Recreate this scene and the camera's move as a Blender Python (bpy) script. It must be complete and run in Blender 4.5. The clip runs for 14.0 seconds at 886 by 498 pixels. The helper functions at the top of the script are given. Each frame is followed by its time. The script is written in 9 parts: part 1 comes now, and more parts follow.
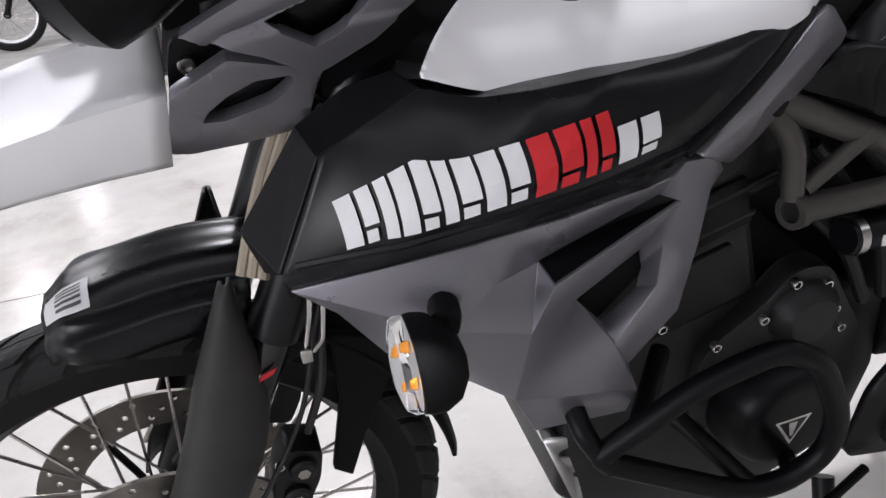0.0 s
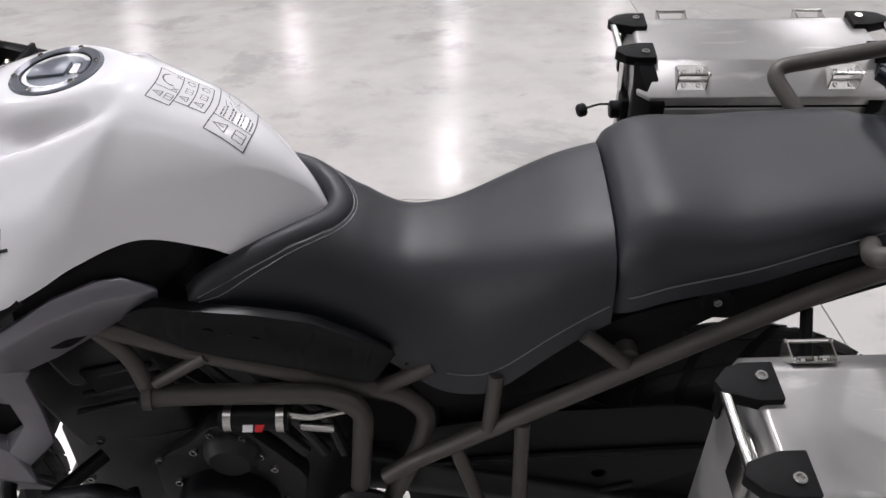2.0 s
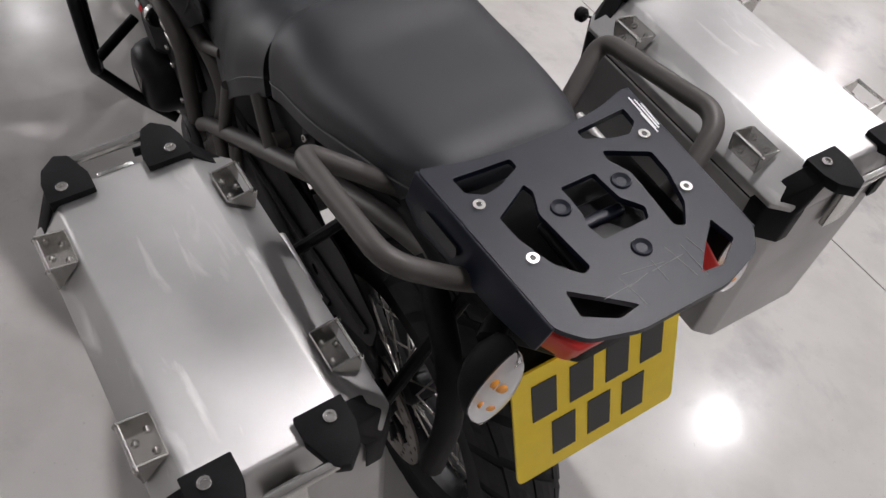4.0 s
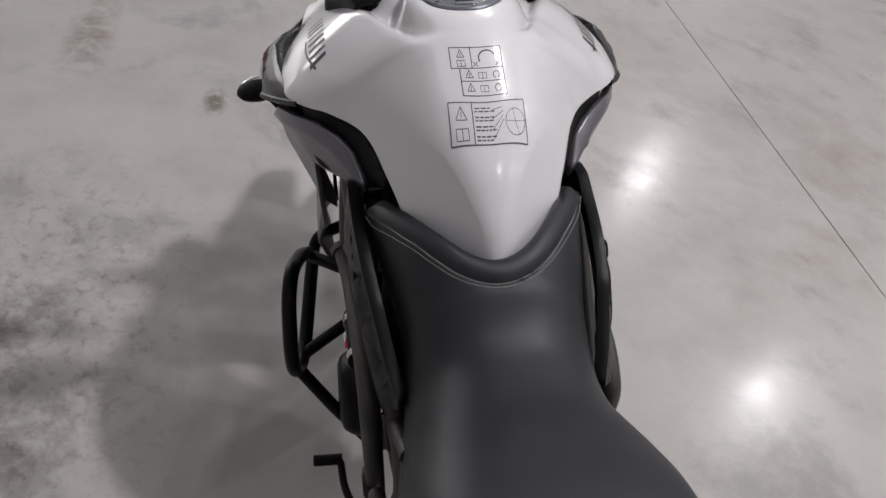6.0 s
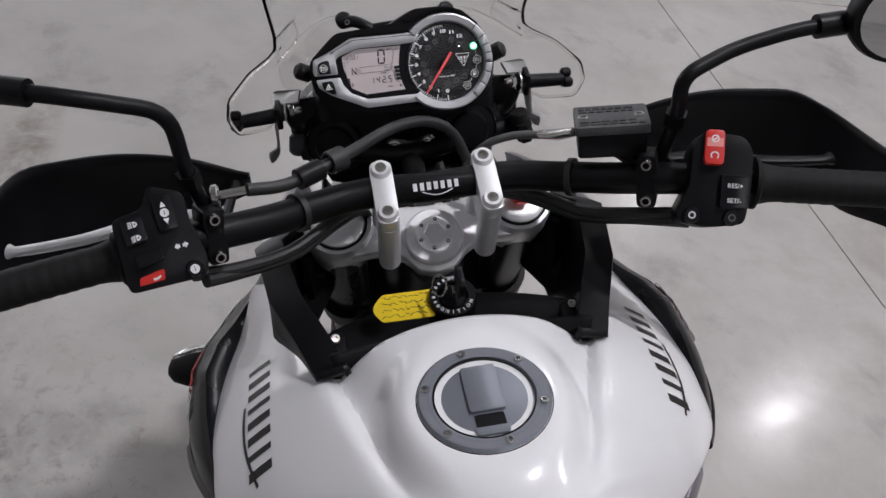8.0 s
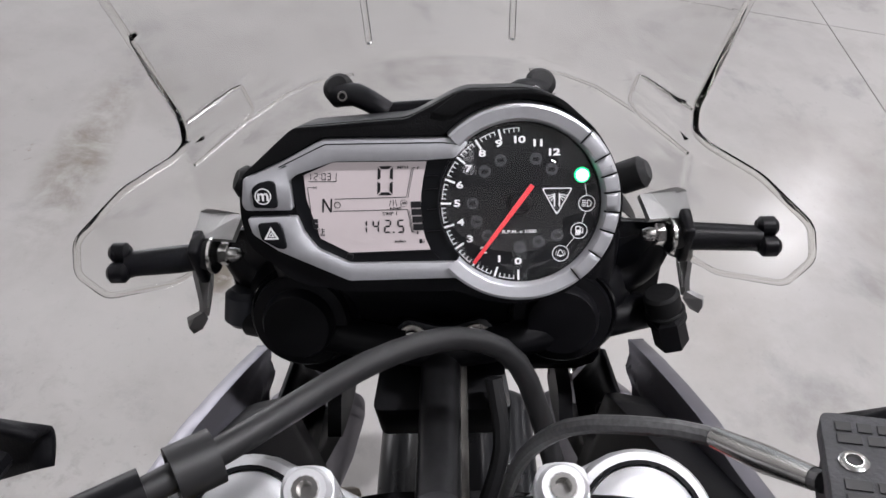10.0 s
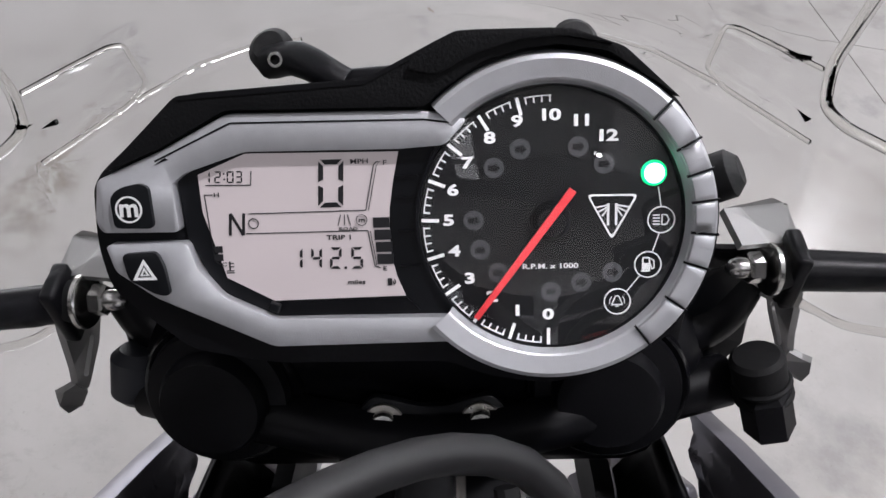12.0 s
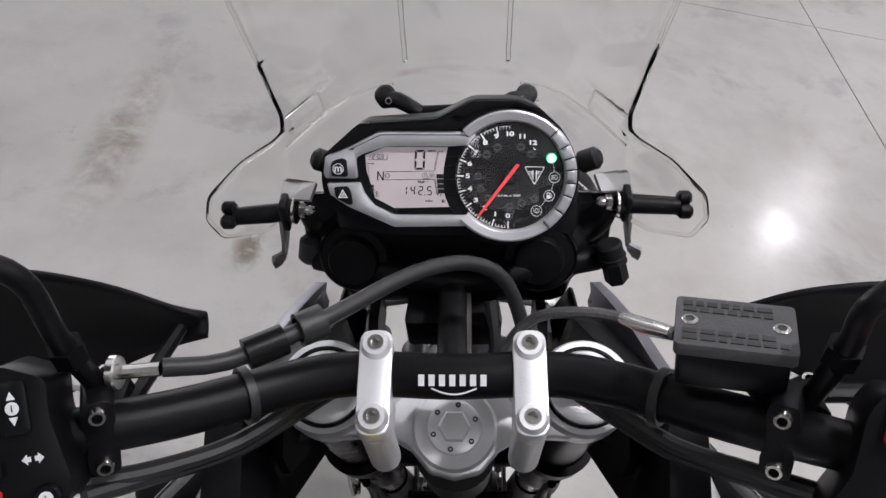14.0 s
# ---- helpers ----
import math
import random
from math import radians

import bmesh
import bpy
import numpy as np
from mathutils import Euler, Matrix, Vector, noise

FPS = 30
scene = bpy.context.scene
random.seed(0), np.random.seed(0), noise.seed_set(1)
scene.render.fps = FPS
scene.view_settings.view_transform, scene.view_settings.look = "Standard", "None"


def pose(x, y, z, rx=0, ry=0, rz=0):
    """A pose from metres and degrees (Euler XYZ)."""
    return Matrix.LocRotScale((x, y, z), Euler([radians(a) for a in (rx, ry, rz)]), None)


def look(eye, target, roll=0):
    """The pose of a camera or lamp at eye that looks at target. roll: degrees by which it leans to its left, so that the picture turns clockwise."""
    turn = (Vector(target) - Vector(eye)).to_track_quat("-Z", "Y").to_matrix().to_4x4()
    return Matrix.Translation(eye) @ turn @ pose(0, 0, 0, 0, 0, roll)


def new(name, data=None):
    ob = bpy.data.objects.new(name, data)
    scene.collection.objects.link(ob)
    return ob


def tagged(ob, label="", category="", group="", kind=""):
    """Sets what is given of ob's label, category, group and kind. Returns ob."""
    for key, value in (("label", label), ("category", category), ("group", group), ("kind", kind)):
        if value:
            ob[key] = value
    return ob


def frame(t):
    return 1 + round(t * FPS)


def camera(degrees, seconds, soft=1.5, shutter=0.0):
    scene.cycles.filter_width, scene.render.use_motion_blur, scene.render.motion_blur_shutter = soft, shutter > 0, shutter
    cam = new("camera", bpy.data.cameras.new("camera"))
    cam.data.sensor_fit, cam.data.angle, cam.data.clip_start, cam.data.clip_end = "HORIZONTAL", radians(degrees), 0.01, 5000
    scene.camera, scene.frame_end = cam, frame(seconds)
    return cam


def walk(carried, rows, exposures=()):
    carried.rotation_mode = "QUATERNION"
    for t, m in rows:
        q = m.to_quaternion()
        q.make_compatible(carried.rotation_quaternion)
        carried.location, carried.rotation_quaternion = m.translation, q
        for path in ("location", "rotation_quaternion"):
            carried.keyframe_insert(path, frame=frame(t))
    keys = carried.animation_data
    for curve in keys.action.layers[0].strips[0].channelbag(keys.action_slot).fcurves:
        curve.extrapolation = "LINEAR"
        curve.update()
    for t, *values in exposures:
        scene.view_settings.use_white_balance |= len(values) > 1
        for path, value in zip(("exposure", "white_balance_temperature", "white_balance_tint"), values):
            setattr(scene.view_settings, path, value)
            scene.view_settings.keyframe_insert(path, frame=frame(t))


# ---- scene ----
# The motorcycle leans on its side stand: LEAN carries its own upright frame into the room.
# In that frame x runs to the rear, y to the right side and z up; y = 0 is the middle plane.
LEAN = pose(0, 0, 0, 11.4, 0, 0) @ pose(0, 0, -0.03)
cam = camera(57.0, 14.0)
# seconds, eye, yaw, pitch and roll in the frame of the motorcycle
ROWS = [
    (0.0, 0.1447, -0.7395, 1.2521, -15.55, -35.25, -3.55),
    (0.5, 0.3339, -0.7771, 1.4069, -14.97, -37.14, -0.89),
    (1.0, 0.5563, -0.8014, 1.5203, -12.82, -40.06, 0.71),
    (1.5, 0.8023, -0.8521, 1.6129, -3.94, -40.59, -0.73),
    (2.0, 1.0936, -0.8548, 1.6641, 2.56, -42.16, -2.23),
    (2.5, 1.4059, -0.7977, 1.6873, 7.50, -46.35, -0.28),
    (2.7, 1.5446, -0.7754, 1.6852, 11.39, -46.75, 0.42),
    (3.1, 1.7812, -0.7001, 1.6854, 21.02, -48.49, 2.76),
    (3.5, 1.9601, -0.5827, 1.6846, 34.74, -50.80, 4.77),
    (3.9, 2.0737, -0.4494, 1.6820, 49.84, -52.65, 6.28),
    (4.3, 2.1150, -0.3260, 1.6770, 63.65, -52.98, 7.11),
    (4.8, 2.0534, -0.2254, 1.6663, 74.97, -49.67, 6.88),
    (5.0, 2.0012, -0.2027, 1.6638, 77.63, -47.42, 6.35),
    (5.5, 1.7947, -0.1716, 1.6757, 81.55, -43.87, 2.03),
    (6.0, 1.6125, -0.1813, 1.6640, 80.87, -42.51, 0.96),
    (6.5, 1.4066, -0.1642, 1.6785, 80.07, -42.02, 0.63),
    (7.0, 1.2438, -0.1550, 1.7231, 79.34, -42.36, 0.36),
    (7.5, 1.1098, -0.1313, 1.7420, 79.29, -43.21, -0.62),
    (8.0, 0.9823, -0.0920, 1.7337, 80.87, -44.41, -1.45),
    (8.5, 0.8806, -0.0176, 1.7139, 87.06, -44.92, 0.15),
    (9.0, 0.7557, 0.0105, 1.6531, 91.54, -44.92, -1.43),
    (9.2, 0.7043, 0.0100, 1.6299, 91.85, -44.77, -1.80),
    (9.7, 0.5856, 0.0120, 1.5649, 92.26, -43.92, -2.55),
    (10.2, 0.4902, 0.0178, 1.4978, 92.35, -42.86, -2.87),
    (10.7, 0.4249, 0.0221, 1.4424, 92.21, -41.88, -2.91),
    (11.3, 0.3943, 0.0184, 1.4100, 91.74, -41.50, -3.03),
    (11.5, 0.3944, 0.0156, 1.4084, 91.94, -41.41, -3.06),
    (12.0, 0.3968, 0.0156, 1.4120, 92.11, -41.49, -2.76),
    (12.5, 0.4009, 0.0139, 1.4172, 91.98, -41.43, -2.44),
    (13.0, 0.4266, 0.0110, 1.4376, 91.89, -41.78, -2.18),
    (13.5, 0.5260, 0.0089, 1.5148, 91.60, -42.69, -1.46),
    (14.0, 0.6995, 0.0102, 1.6541, 92.42, -44.09, -1.80),
]


def aim(x, y, z, yaw, pitch, roll):
    yaw, pitch = radians(yaw), radians(pitch)
    ahead = Vector((-math.sin(yaw) * math.cos(pitch), math.cos(yaw) * math.cos(pitch), math.sin(pitch)))
    eye = Vector((x, y, z))
    return LEAN @ look(eye, eye + ahead, roll)


walk(cam, [(row[0], aim(*row[1:])) for row in ROWS], [(0, 0.45, 6250, 10), (0.6, 0.85, 6050, 8), (1.0, 0.7, 6100, 9), (1.5, 0.15, 6300, 9), (2.4, 0.1, 6450, 10), (2.7, -0.15, 6500, 10), (5, -0.12, 6500, 10), (6, -0.5, 6500, 10), (8, -0.62, 6300, 10), (9, -0.2, 6350, 10), (11, -0.1, 6250, 10), (14, -0.24, 6300, 10)])

# ---- light ----
world = bpy.data.worlds.new("hall_daylight")
scene.world = world
world.use_nodes = True
wn = world.node_tree
wn.nodes["Background"].inputs["Color"].default_value = (0.86, 0.93, 1.0, 1)
wn.nodes["Background"].inputs["Strength"].default_value = 0.8


def area_lamp(name, m, sx, sy, watts, color):
    data = bpy.data.lights.new(name, "AREA")
    data.shape, data.size, data.size_y, data.energy, data.color = "RECTANGLE", sx, sy, watts, color
    ob = new(name, data)
    ob.matrix_world = m
    return ob


# high-bay lamps under the roof, and the daylight of the front glazing
ROOF = 5.6
LAMPS = [(x, y) for x in (-7.9, -3.6, 0.7, 5.0) for y in (1.0, 5.6, 13.2, 20.8)]
for lx, ly in LAMPS:
    area_lamp("high_bay_light", pose(lx, ly, ROOF - 0.45), 0.22, 0.22, 168 if (lx, ly) == (0.7, 1.0) else {1.0: 62, 5.6: 115}.get(ly, 55), (1.0, 0.962, 0.985))
# two broad fill lamps added under the roof, standing for no known rooflight
area_lamp("rooflight", pose(0.5, 2.3, ROOF - 0.03), 11.0, 2.0, 14, (1.0, 0.965, 0.985))
area_lamp("rooflight", pose(0.5, -4.2, ROOF - 0.03), 15.0, 1.6, 105, (1.0, 0.965, 0.985))
area_lamp("front_daylight", look((-8.2, -5.0, 1.5), (0, -0.6, 0.9)), 5.0, 2.2, 230, (1.0, 0.965, 0.985))

# ---- materials ----


def material(name, color, rough=0.5, metal=0.0, coat=0.0, grain=0.0, scale=40.0, bump=0.0, bump_scale=300.0, tone=None, spec=0.5, smudge=0.0):
    """A surface with a colour that wanders between color and tone, uneven gloss and fine relief."""
    mat = bpy.data.materials.new(name)
    mat.use_nodes = True
    nt = mat.node_tree
    b = nt.nodes["Principled BSDF"]
    b.inputs["Base Color"].default_value = (*color, 1)
    b.inputs["Roughness"].default_value = rough
    b.inputs["Metallic"].default_value = metal
    b.inputs["Coat Weight"].default_value = coat
    b.inputs["Coat Roughness"].default_value = 0.04
    b.inputs["Specular IOR Level"].default_value = spec
    co = nt.nodes.new("ShaderNodeTexCoord")
    if grain or tone:
        n = nt.nodes.new("ShaderNodeTexNoise")
        n.inputs["Scale"].default_value = scale
        n.inputs["Detail"].default_value = 6
        n.inputs["Roughness"].default_value = 0.6
        nt.links.new(co.outputs["Object"], n.inputs["Vector"])
        r = nt.nodes.new("ShaderNodeValToRGB")
        t = tone or tuple(c * (1 - grain) for c in color)
        r.color_ramp.elements[0].position, r.color_ramp.elements[1].position = 0.3, 0.7
        r.color_ramp.elements[0].color, r.color_ramp.elements[1].color = (*t, 1), (*color, 1)
        nt.links.new(n.outputs["Fac"], r.inputs["Fac"])
        nt.links.new(r.outputs["Color"], b.inputs["Base Color"])
    if smudge:
        n2 = nt.nodes.new("ShaderNodeTexNoise")
        n2.inputs["Scale"].default_value = 9
        n2.inputs["Detail"].default_value = 8
        nt.links.new(co.outputs["Object"], n2.inputs["Vector"])
        m = nt.nodes.new("ShaderNodeMapRange")
        m.inputs["From Min"].default_value, m.inputs["From Max"].default_value = 0.3, 0.75
        m.inputs["To Min"].default_value, m.inputs["To Max"].default_value = max(rough - smudge, 0.02), rough + smudge
        nt.links.new(n2.outputs["Fac"], m.inputs["Value"])
        nt.links.new(m.outputs["Result"], b.inputs["Roughness"])
    if bump:
        v = nt.nodes.new("ShaderNodeTexNoise")
        v.inputs["Scale"].default_value = bump_scale
        v.inputs["Detail"].default_value = 3
        nt.links.new(co.outputs["Object"], v.inputs["Vector"])
        bp = nt.nodes.new("ShaderNodeBump")
        bp.inputs["Strength"].default_value = bump
        bp.inputs["Distance"].default_value = 0.001
        nt.links.new(v.outputs["Fac"], bp.inputs["Height"])
        nt.links.new(bp.outputs["Normal"], b.inputs["Normal"])
    return mat


WHITE = material("white_gloss_paint", (0.8, 0.8, 0.82), 0.22, coat=0.7, grain=0.03, scale=6, smudge=0.05)
BLACKGLOSS = material("satin_black_paint", (0.0042, 0.0046, 0.0062), 0.3, coat=0.0, spec=0.28, smudge=0.06, grain=0.2, scale=15)
PLASTIC = material("textured_black_plastic", (0.0055, 0.0055, 0.0062), 0.58, spec=0.13, grain=0.3, scale=25, bump=0.35, bump_scale=900)
SATIN = material("smooth_black_plastic", (0.0036, 0.0036, 0.0048), 0.42, spec=0.18, grain=0.25, scale=20, bump=0.08, bump_scale=600, smudge=0.08)
GREY = material("matt_grey_metallic_paint", (0.215, 0.208, 0.235), 0.32, metal=0.6, grain=0.06, scale=12, bump=0.05, bump_scale=1500, smudge=0.05)
GUARD = material("dusty_dark_plastic", (0.03, 0.029, 0.028), 0.55, spec=0.35, grain=0.3, scale=20, bump=0.2, bump_scale=900, smudge=0.08)
VINYL = material("seat_vinyl", (0.0122, 0.0138, 0.0178), 0.46, spec=0.47, grain=0.15, scale=18, bump=0.3, bump_scale=1400, smudge=0.05)
TUBE = material("bronze_grey_powder_coat", (0.068, 0.062, 0.057), 0.48, metal=0.3, grain=0.12, scale=30, bump=0.2, bump_scale=900)
BLACKTUBE = material("black_powder_coat", (0.003, 0.003, 0.004), 0.42, spec=0.17, grain=0.2, scale=30, bump=0.2, bump_scale=900)
ENGINE = material("black_engine_casting", (0.011, 0.011, 0.0122), 0.46, spec=0.34, grain=0.35, scale=30, bump=0.4, bump_scale=350)
ALU = material("brushed_aluminium", (0.47, 0.465, 0.46), 0.5, metal=0.85, tone=(0.4, 0.395, 0.39), scale=7, bump=0.06, bump_scale=500, smudge=0.1)


def scuffed_aluminium():
    """Rolled sheet with pale rubbed streaks, handling marks and uneven gloss."""
    mat = material("scuffed_aluminium", (0.5, 0.495, 0.49), 0.47, metal=0.9, tone=(0.43, 0.425, 0.42), scale=7, bump=0.05, bump_scale=500, smudge=0.1)
    nt = mat.node_tree
    b = nt.nodes["Principled BSDF"]
    co = nt.nodes.new("ShaderNodeTexCoord")
    mp = nt.nodes.new("ShaderNodeMapping")
    mp.inputs["Rotation"].default_value = (0, 0, 0.9)
    mp.inputs["Scale"].default_value = (5, 22, 5)
    nt.links.new(co.outputs["Object"], mp.inputs["Vector"])
    n = nt.nodes.new("ShaderNodeTexNoise")
    n.inputs["Scale"].default_value, n.inputs["Detail"].default_value, n.inputs["Distortion"].default_value = 1.6, 7, 0.6
    nt.links.new(mp.outputs["Vector"], n.inputs["Vector"])
    r = nt.nodes.new("ShaderNodeValToRGB")
    r.color_ramp.elements[0].position, r.color_ramp.elements[1].position = 0.6, 0.74
    nt.links.new(n.outputs["Fac"], r.inputs["Fac"])
    mix = nt.nodes.new("ShaderNodeMix")
    mix.data_type = "RGBA"
    old = b.inputs["Base Color"].links[0].from_socket
    nt.links.new(r.outputs["Color"], mix.inputs["Factor"])
    nt.links.new(old, mix.inputs["A"])
    mix.inputs["B"].default_value = (0.72, 0.715, 0.7, 1)
    nt.links.new(mix.outputs["Result"], b.inputs["Base Color"])
    rough = b.inputs["Roughness"].links[0].from_socket
    add = nt.nodes.new("ShaderNodeMath")
    add.operation = "MULTIPLY_ADD"
    nt.links.new(r.outputs["Color"], add.inputs[0])
    add.inputs[1].default_value = 0.25
    nt.links.new(rough, add.inputs[2])
    nt.links.new(add.outputs["Value"], b.inputs["Roughness"])
    # brushed lengthways, so that gleams run across
    tangent = nt.nodes.new("ShaderNodeTangent")
    tangent.direction_type, tangent.axis = "RADIAL", "X"
    b.inputs["Anisotropic"].default_value = 0.7
    nt.links.new(tangent.outputs["Tangent"], b.inputs["Tangent"])
    return mat


SCUFF = scuffed_aluminium()
CAST = material("cast_aluminium", (0.8, 0.805, 0.82), 0.4, metal=0.6, grain=0.1, scale=30, bump=0.12, bump_scale=700)
CHROME = material("zinc_plated_steel", (0.6, 0.59, 0.57), 0.24, metal=1.0, grain=0.15, scale=60)
STEEL = material("stainless_disc_steel", (0.52, 0.5, 0.47), 0.28, metal=1.0, grain=0.2, scale=30, smudge=0.1)
RUBBER = material("tyre_rubber", (0.009, 0.009, 0.0095), 0.66, spec=0.2, grain=0.3, scale=14, bump=0.3, bump_scale=250)
HOSE = material("rubber_hose", (0.01, 0.01, 0.011), 0.5, grain=0.2, scale=20)
DARKGREY = material("dark_grey_cap_paint", (0.2, 0.215, 0.25), 0.38, metal=0.5, grain=0.05, scale=20)
RED = material("red_plastic", (0.62, 0.03, 0.025), 0.35, grain=0.1)
REDDECAL = material("red_decal", (0.6, 0.012, 0.02), 0.45, grain=0.05)
WHITEDECAL = material("white_decal", (0.78, 0.78, 0.8), 0.45, grain=0.05, scale=60)
BLACKDECAL = material("black_decal", (0.012, 0.012, 0.012), 0.4)
GREYDECAL = material("printed_grey", (0.09, 0.09, 0.095), 0.5)
YELLOW = material("yellow_plastic_tag", (0.85, 0.62, 0.02), 0.4, grain=0.06, scale=50)
TAN = material("dusty_tan_hose", (0.42, 0.36, 0.28), 0.6, grain=0.25, scale=40)
THREAD = material("grey_thread", (0.3, 0.3, 0.3), 0.7)
SEAM = material("dark_seam", (0.09, 0.09, 0.09), 0.6)


def floor_material():
    mat = bpy.data.materials.new("polished_concrete")
    mat.use_nodes = True
    nt = mat.node_tree
    b = nt.nodes["Principled BSDF"]
    b.inputs["Specular IOR Level"].default_value = 0.21
    co = nt.nodes.new("ShaderNodeTexCoord")

    def noise_node(scale, detail=8, rough=0.6, dist=0.0):
        n = nt.nodes.new("ShaderNodeTexNoise")
        n.inputs["Scale"].default_value, n.inputs["Detail"].default_value = scale, detail
        n.inputs["Roughness"].default_value, n.inputs["Distortion"].default_value = rough, dist
        nt.links.new(co.outputs["Object"], n.inputs["Vector"])
        return n

    def ramp(node, a, ca, z, cz):
        r = nt.nodes.new("ShaderNodeValToRGB")
        r.color_ramp.elements[0].position, r.color_ramp.elements[1].position = a, z
        r.color_ramp.elements[0].color, r.color_ramp.elements[1].color = (*ca, 1), (*cz, 1)
        nt.links.new(node.outputs["Fac"], r.inputs["Fac"])
        return r

    def mix(kind, fac, a, b2):
        m = nt.nodes.new("ShaderNodeMix")
        m.data_type, m.blend_type = "RGBA", kind
        m.inputs["Factor"].default_value = fac
        nt.links.new(a, m.inputs["A"])
        nt.links.new(b2, m.inputs["B"])
        return m.outputs["Result"]

    clouds = ramp(noise_node(0.9, 6, 0.55, 0.1), 0.3, (0.425, 0.412, 0.396), 0.7, (0.525, 0.51, 0.492))
    blots = ramp(noise_node(1.7, 11, 0.66, 0.25), 0.36, (0.74, 0.74, 0.75), 0.45, (1, 1, 1))
    veil = ramp(noise_node(4.0, 10, 0.6, 0.05), 0.34, (0.86, 0.85, 0.84), 0.54, (1, 1, 1))
    speck = ramp(noise_node(60.0, 4, 0.7), 0.25, (0.5, 0.47, 0.43), 0.36, (1, 1, 1))
    rust = ramp(noise_node(3.1, 12, 0.74, 0.4), 0.31, (0.62, 0.52, 0.44), 0.345, (1, 1, 1))
    c = mix("MULTIPLY", 0.75, clouds.outputs["Color"], blots.outputs["Color"])
    c = mix("MULTIPLY", 0.7, c, veil.outputs["Color"])
    c = mix("MULTIPLY", 0.5, c, speck.outputs["Color"])
    c = mix("MULTIPLY", 0.7, c, rust.outputs["Color"])
    def stain(c, cx, cy, rx, ry, scale, lo, hi, tint, strength):
        """An old spill with ragged edges round one place of the floor."""
        mp = nt.nodes.new("ShaderNodeMapping")
        mp.inputs["Location"].default_value = (-cx / rx, -cy / ry, 0)
        mp.inputs["Scale"].default_value = (1 / rx, 1 / ry, 0)
        nt.links.new(co.outputs["Object"], mp.inputs["Vector"])
        ln = nt.nodes.new("ShaderNodeVectorMath")
        ln.operation = "LENGTH"
        nt.links.new(mp.outputs["Vector"], ln.inputs[0])
        fade = nt.nodes.new("ShaderNodeMapRange")
        fade.inputs["From Min"].default_value, fade.inputs["From Max"].default_value = 1.0, 0.35
        nt.links.new(ln.outputs["Value"], fade.inputs["Value"])
        sp = nt.nodes.new("ShaderNodeMapRange")
        sp.inputs["From Min"].default_value, sp.inputs["From Max"].default_value = lo, hi
        nt.links.new(noise_node(scale, 12, 0.68, 0.3).outputs["Fac"], sp.inputs["Value"])
        mu = nt.nodes.new("ShaderNodeMath")
        mu.operation = "MULTIPLY"
        nt.links.new(fade.outputs["Result"], mu.inputs[0])
        nt.links.new(sp.outputs["Result"], mu.inputs[1])
        mu2 = nt.nodes.new("ShaderNodeMath")
        mu2.operation = "MULTIPLY"
        mu2.inputs[1].default_value = strength
        nt.links.new(mu.outputs["Value"], mu2.inputs[0])
        m = nt.nodes.new("ShaderNodeMix")
        m.data_type, m.blend_type = "RGBA", "MULTIPLY"
        nt.links.new(mu2.outputs["Value"], m.inputs["Factor"])
        nt.links.new(c, m.inputs["A"])
        m.inputs["B"].default_value = (*tint, 1)
        return m.outputs["Result"]

    c = stain(c, 0.36, -1.0, 0.55, 0.42, 4.2, 0.44, 0.6, (0.42, 0.4, 0.39), 0.9)
    c = stain(c, 0.2, -0.95, 0.9, 0.5, 26.0, 0.52, 0.66, (0.5, 0.46, 0.42), 0.6)
    c = stain(c, -1.25, -1.04, 0.5, 0.1, 7.0, 0.4, 0.62, (0.5, 0.45, 0.38), 0.8)
    c = stain(c, -0.86, -0.59, 0.1, 0.05, 14.0, 0.4, 0.55, (0.4, 0.36, 0.3), 0.9)
    c = stain(c, -0.7, 1.6, 1.6, 1.4, 1.3, 0.46, 0.62, (0.84, 0.81, 0.77), 1.0)
    nt.links.new(c, b.inputs["Base Color"])
    rr = nt.nodes.new("ShaderNodeMapRange")
    nt.links.new(noise_node(3.0, 8, 0.6, 0.5).outputs["Fac"], rr.inputs["Value"])
    rr.inputs["From Min"].default_value, rr.inputs["From Max"].default_value = 0.3, 0.7
    rr.inputs["To Min"].default_value, rr.inputs["To Max"].default_value = 0.13, 0.27
    nt.links.new(rr.outputs["Result"], b.inputs["Roughness"])
    bp = nt.nodes.new("ShaderNodeBump")
    bp.inputs["Strength"].default_value, bp.inputs["Distance"].default_value = 0.03, 0.004
    nt.links.new(noise_node(14.0, 6).outputs["Fac"], bp.inputs["Height"])
    nt.links.new(bp.outputs["Normal"], b.inputs["Normal"])
    return mat


def clear_material(name, color, rough=0.0, ior=1.45):
    mat = bpy.data.materials.new(name)
    mat.use_nodes = True
    b = mat.node_tree.nodes["Principled BSDF"]
    b.inputs["Base Color"].default_value = (*color, 1)
    b.inputs["Roughness"].default_value = rough
    b.inputs["Transmission Weight"].default_value = 1.0
    b.inputs["IOR"].default_value = ior
    return mat


GLASS = clear_material("clear_polycarbonate", (0.99, 0.99, 0.985), 0.0, ior=1.3)
BEAD = clear_material("polished_edge", (0.93, 0.925, 0.9), 0.0, ior=1.16)
LENS = clear_material("clear_lens", (0.95, 0.95, 0.95), 0.04)
AMBER = material("amber_bulb", (0.9, 0.35, 0.03), 0.25, coat=0.5)


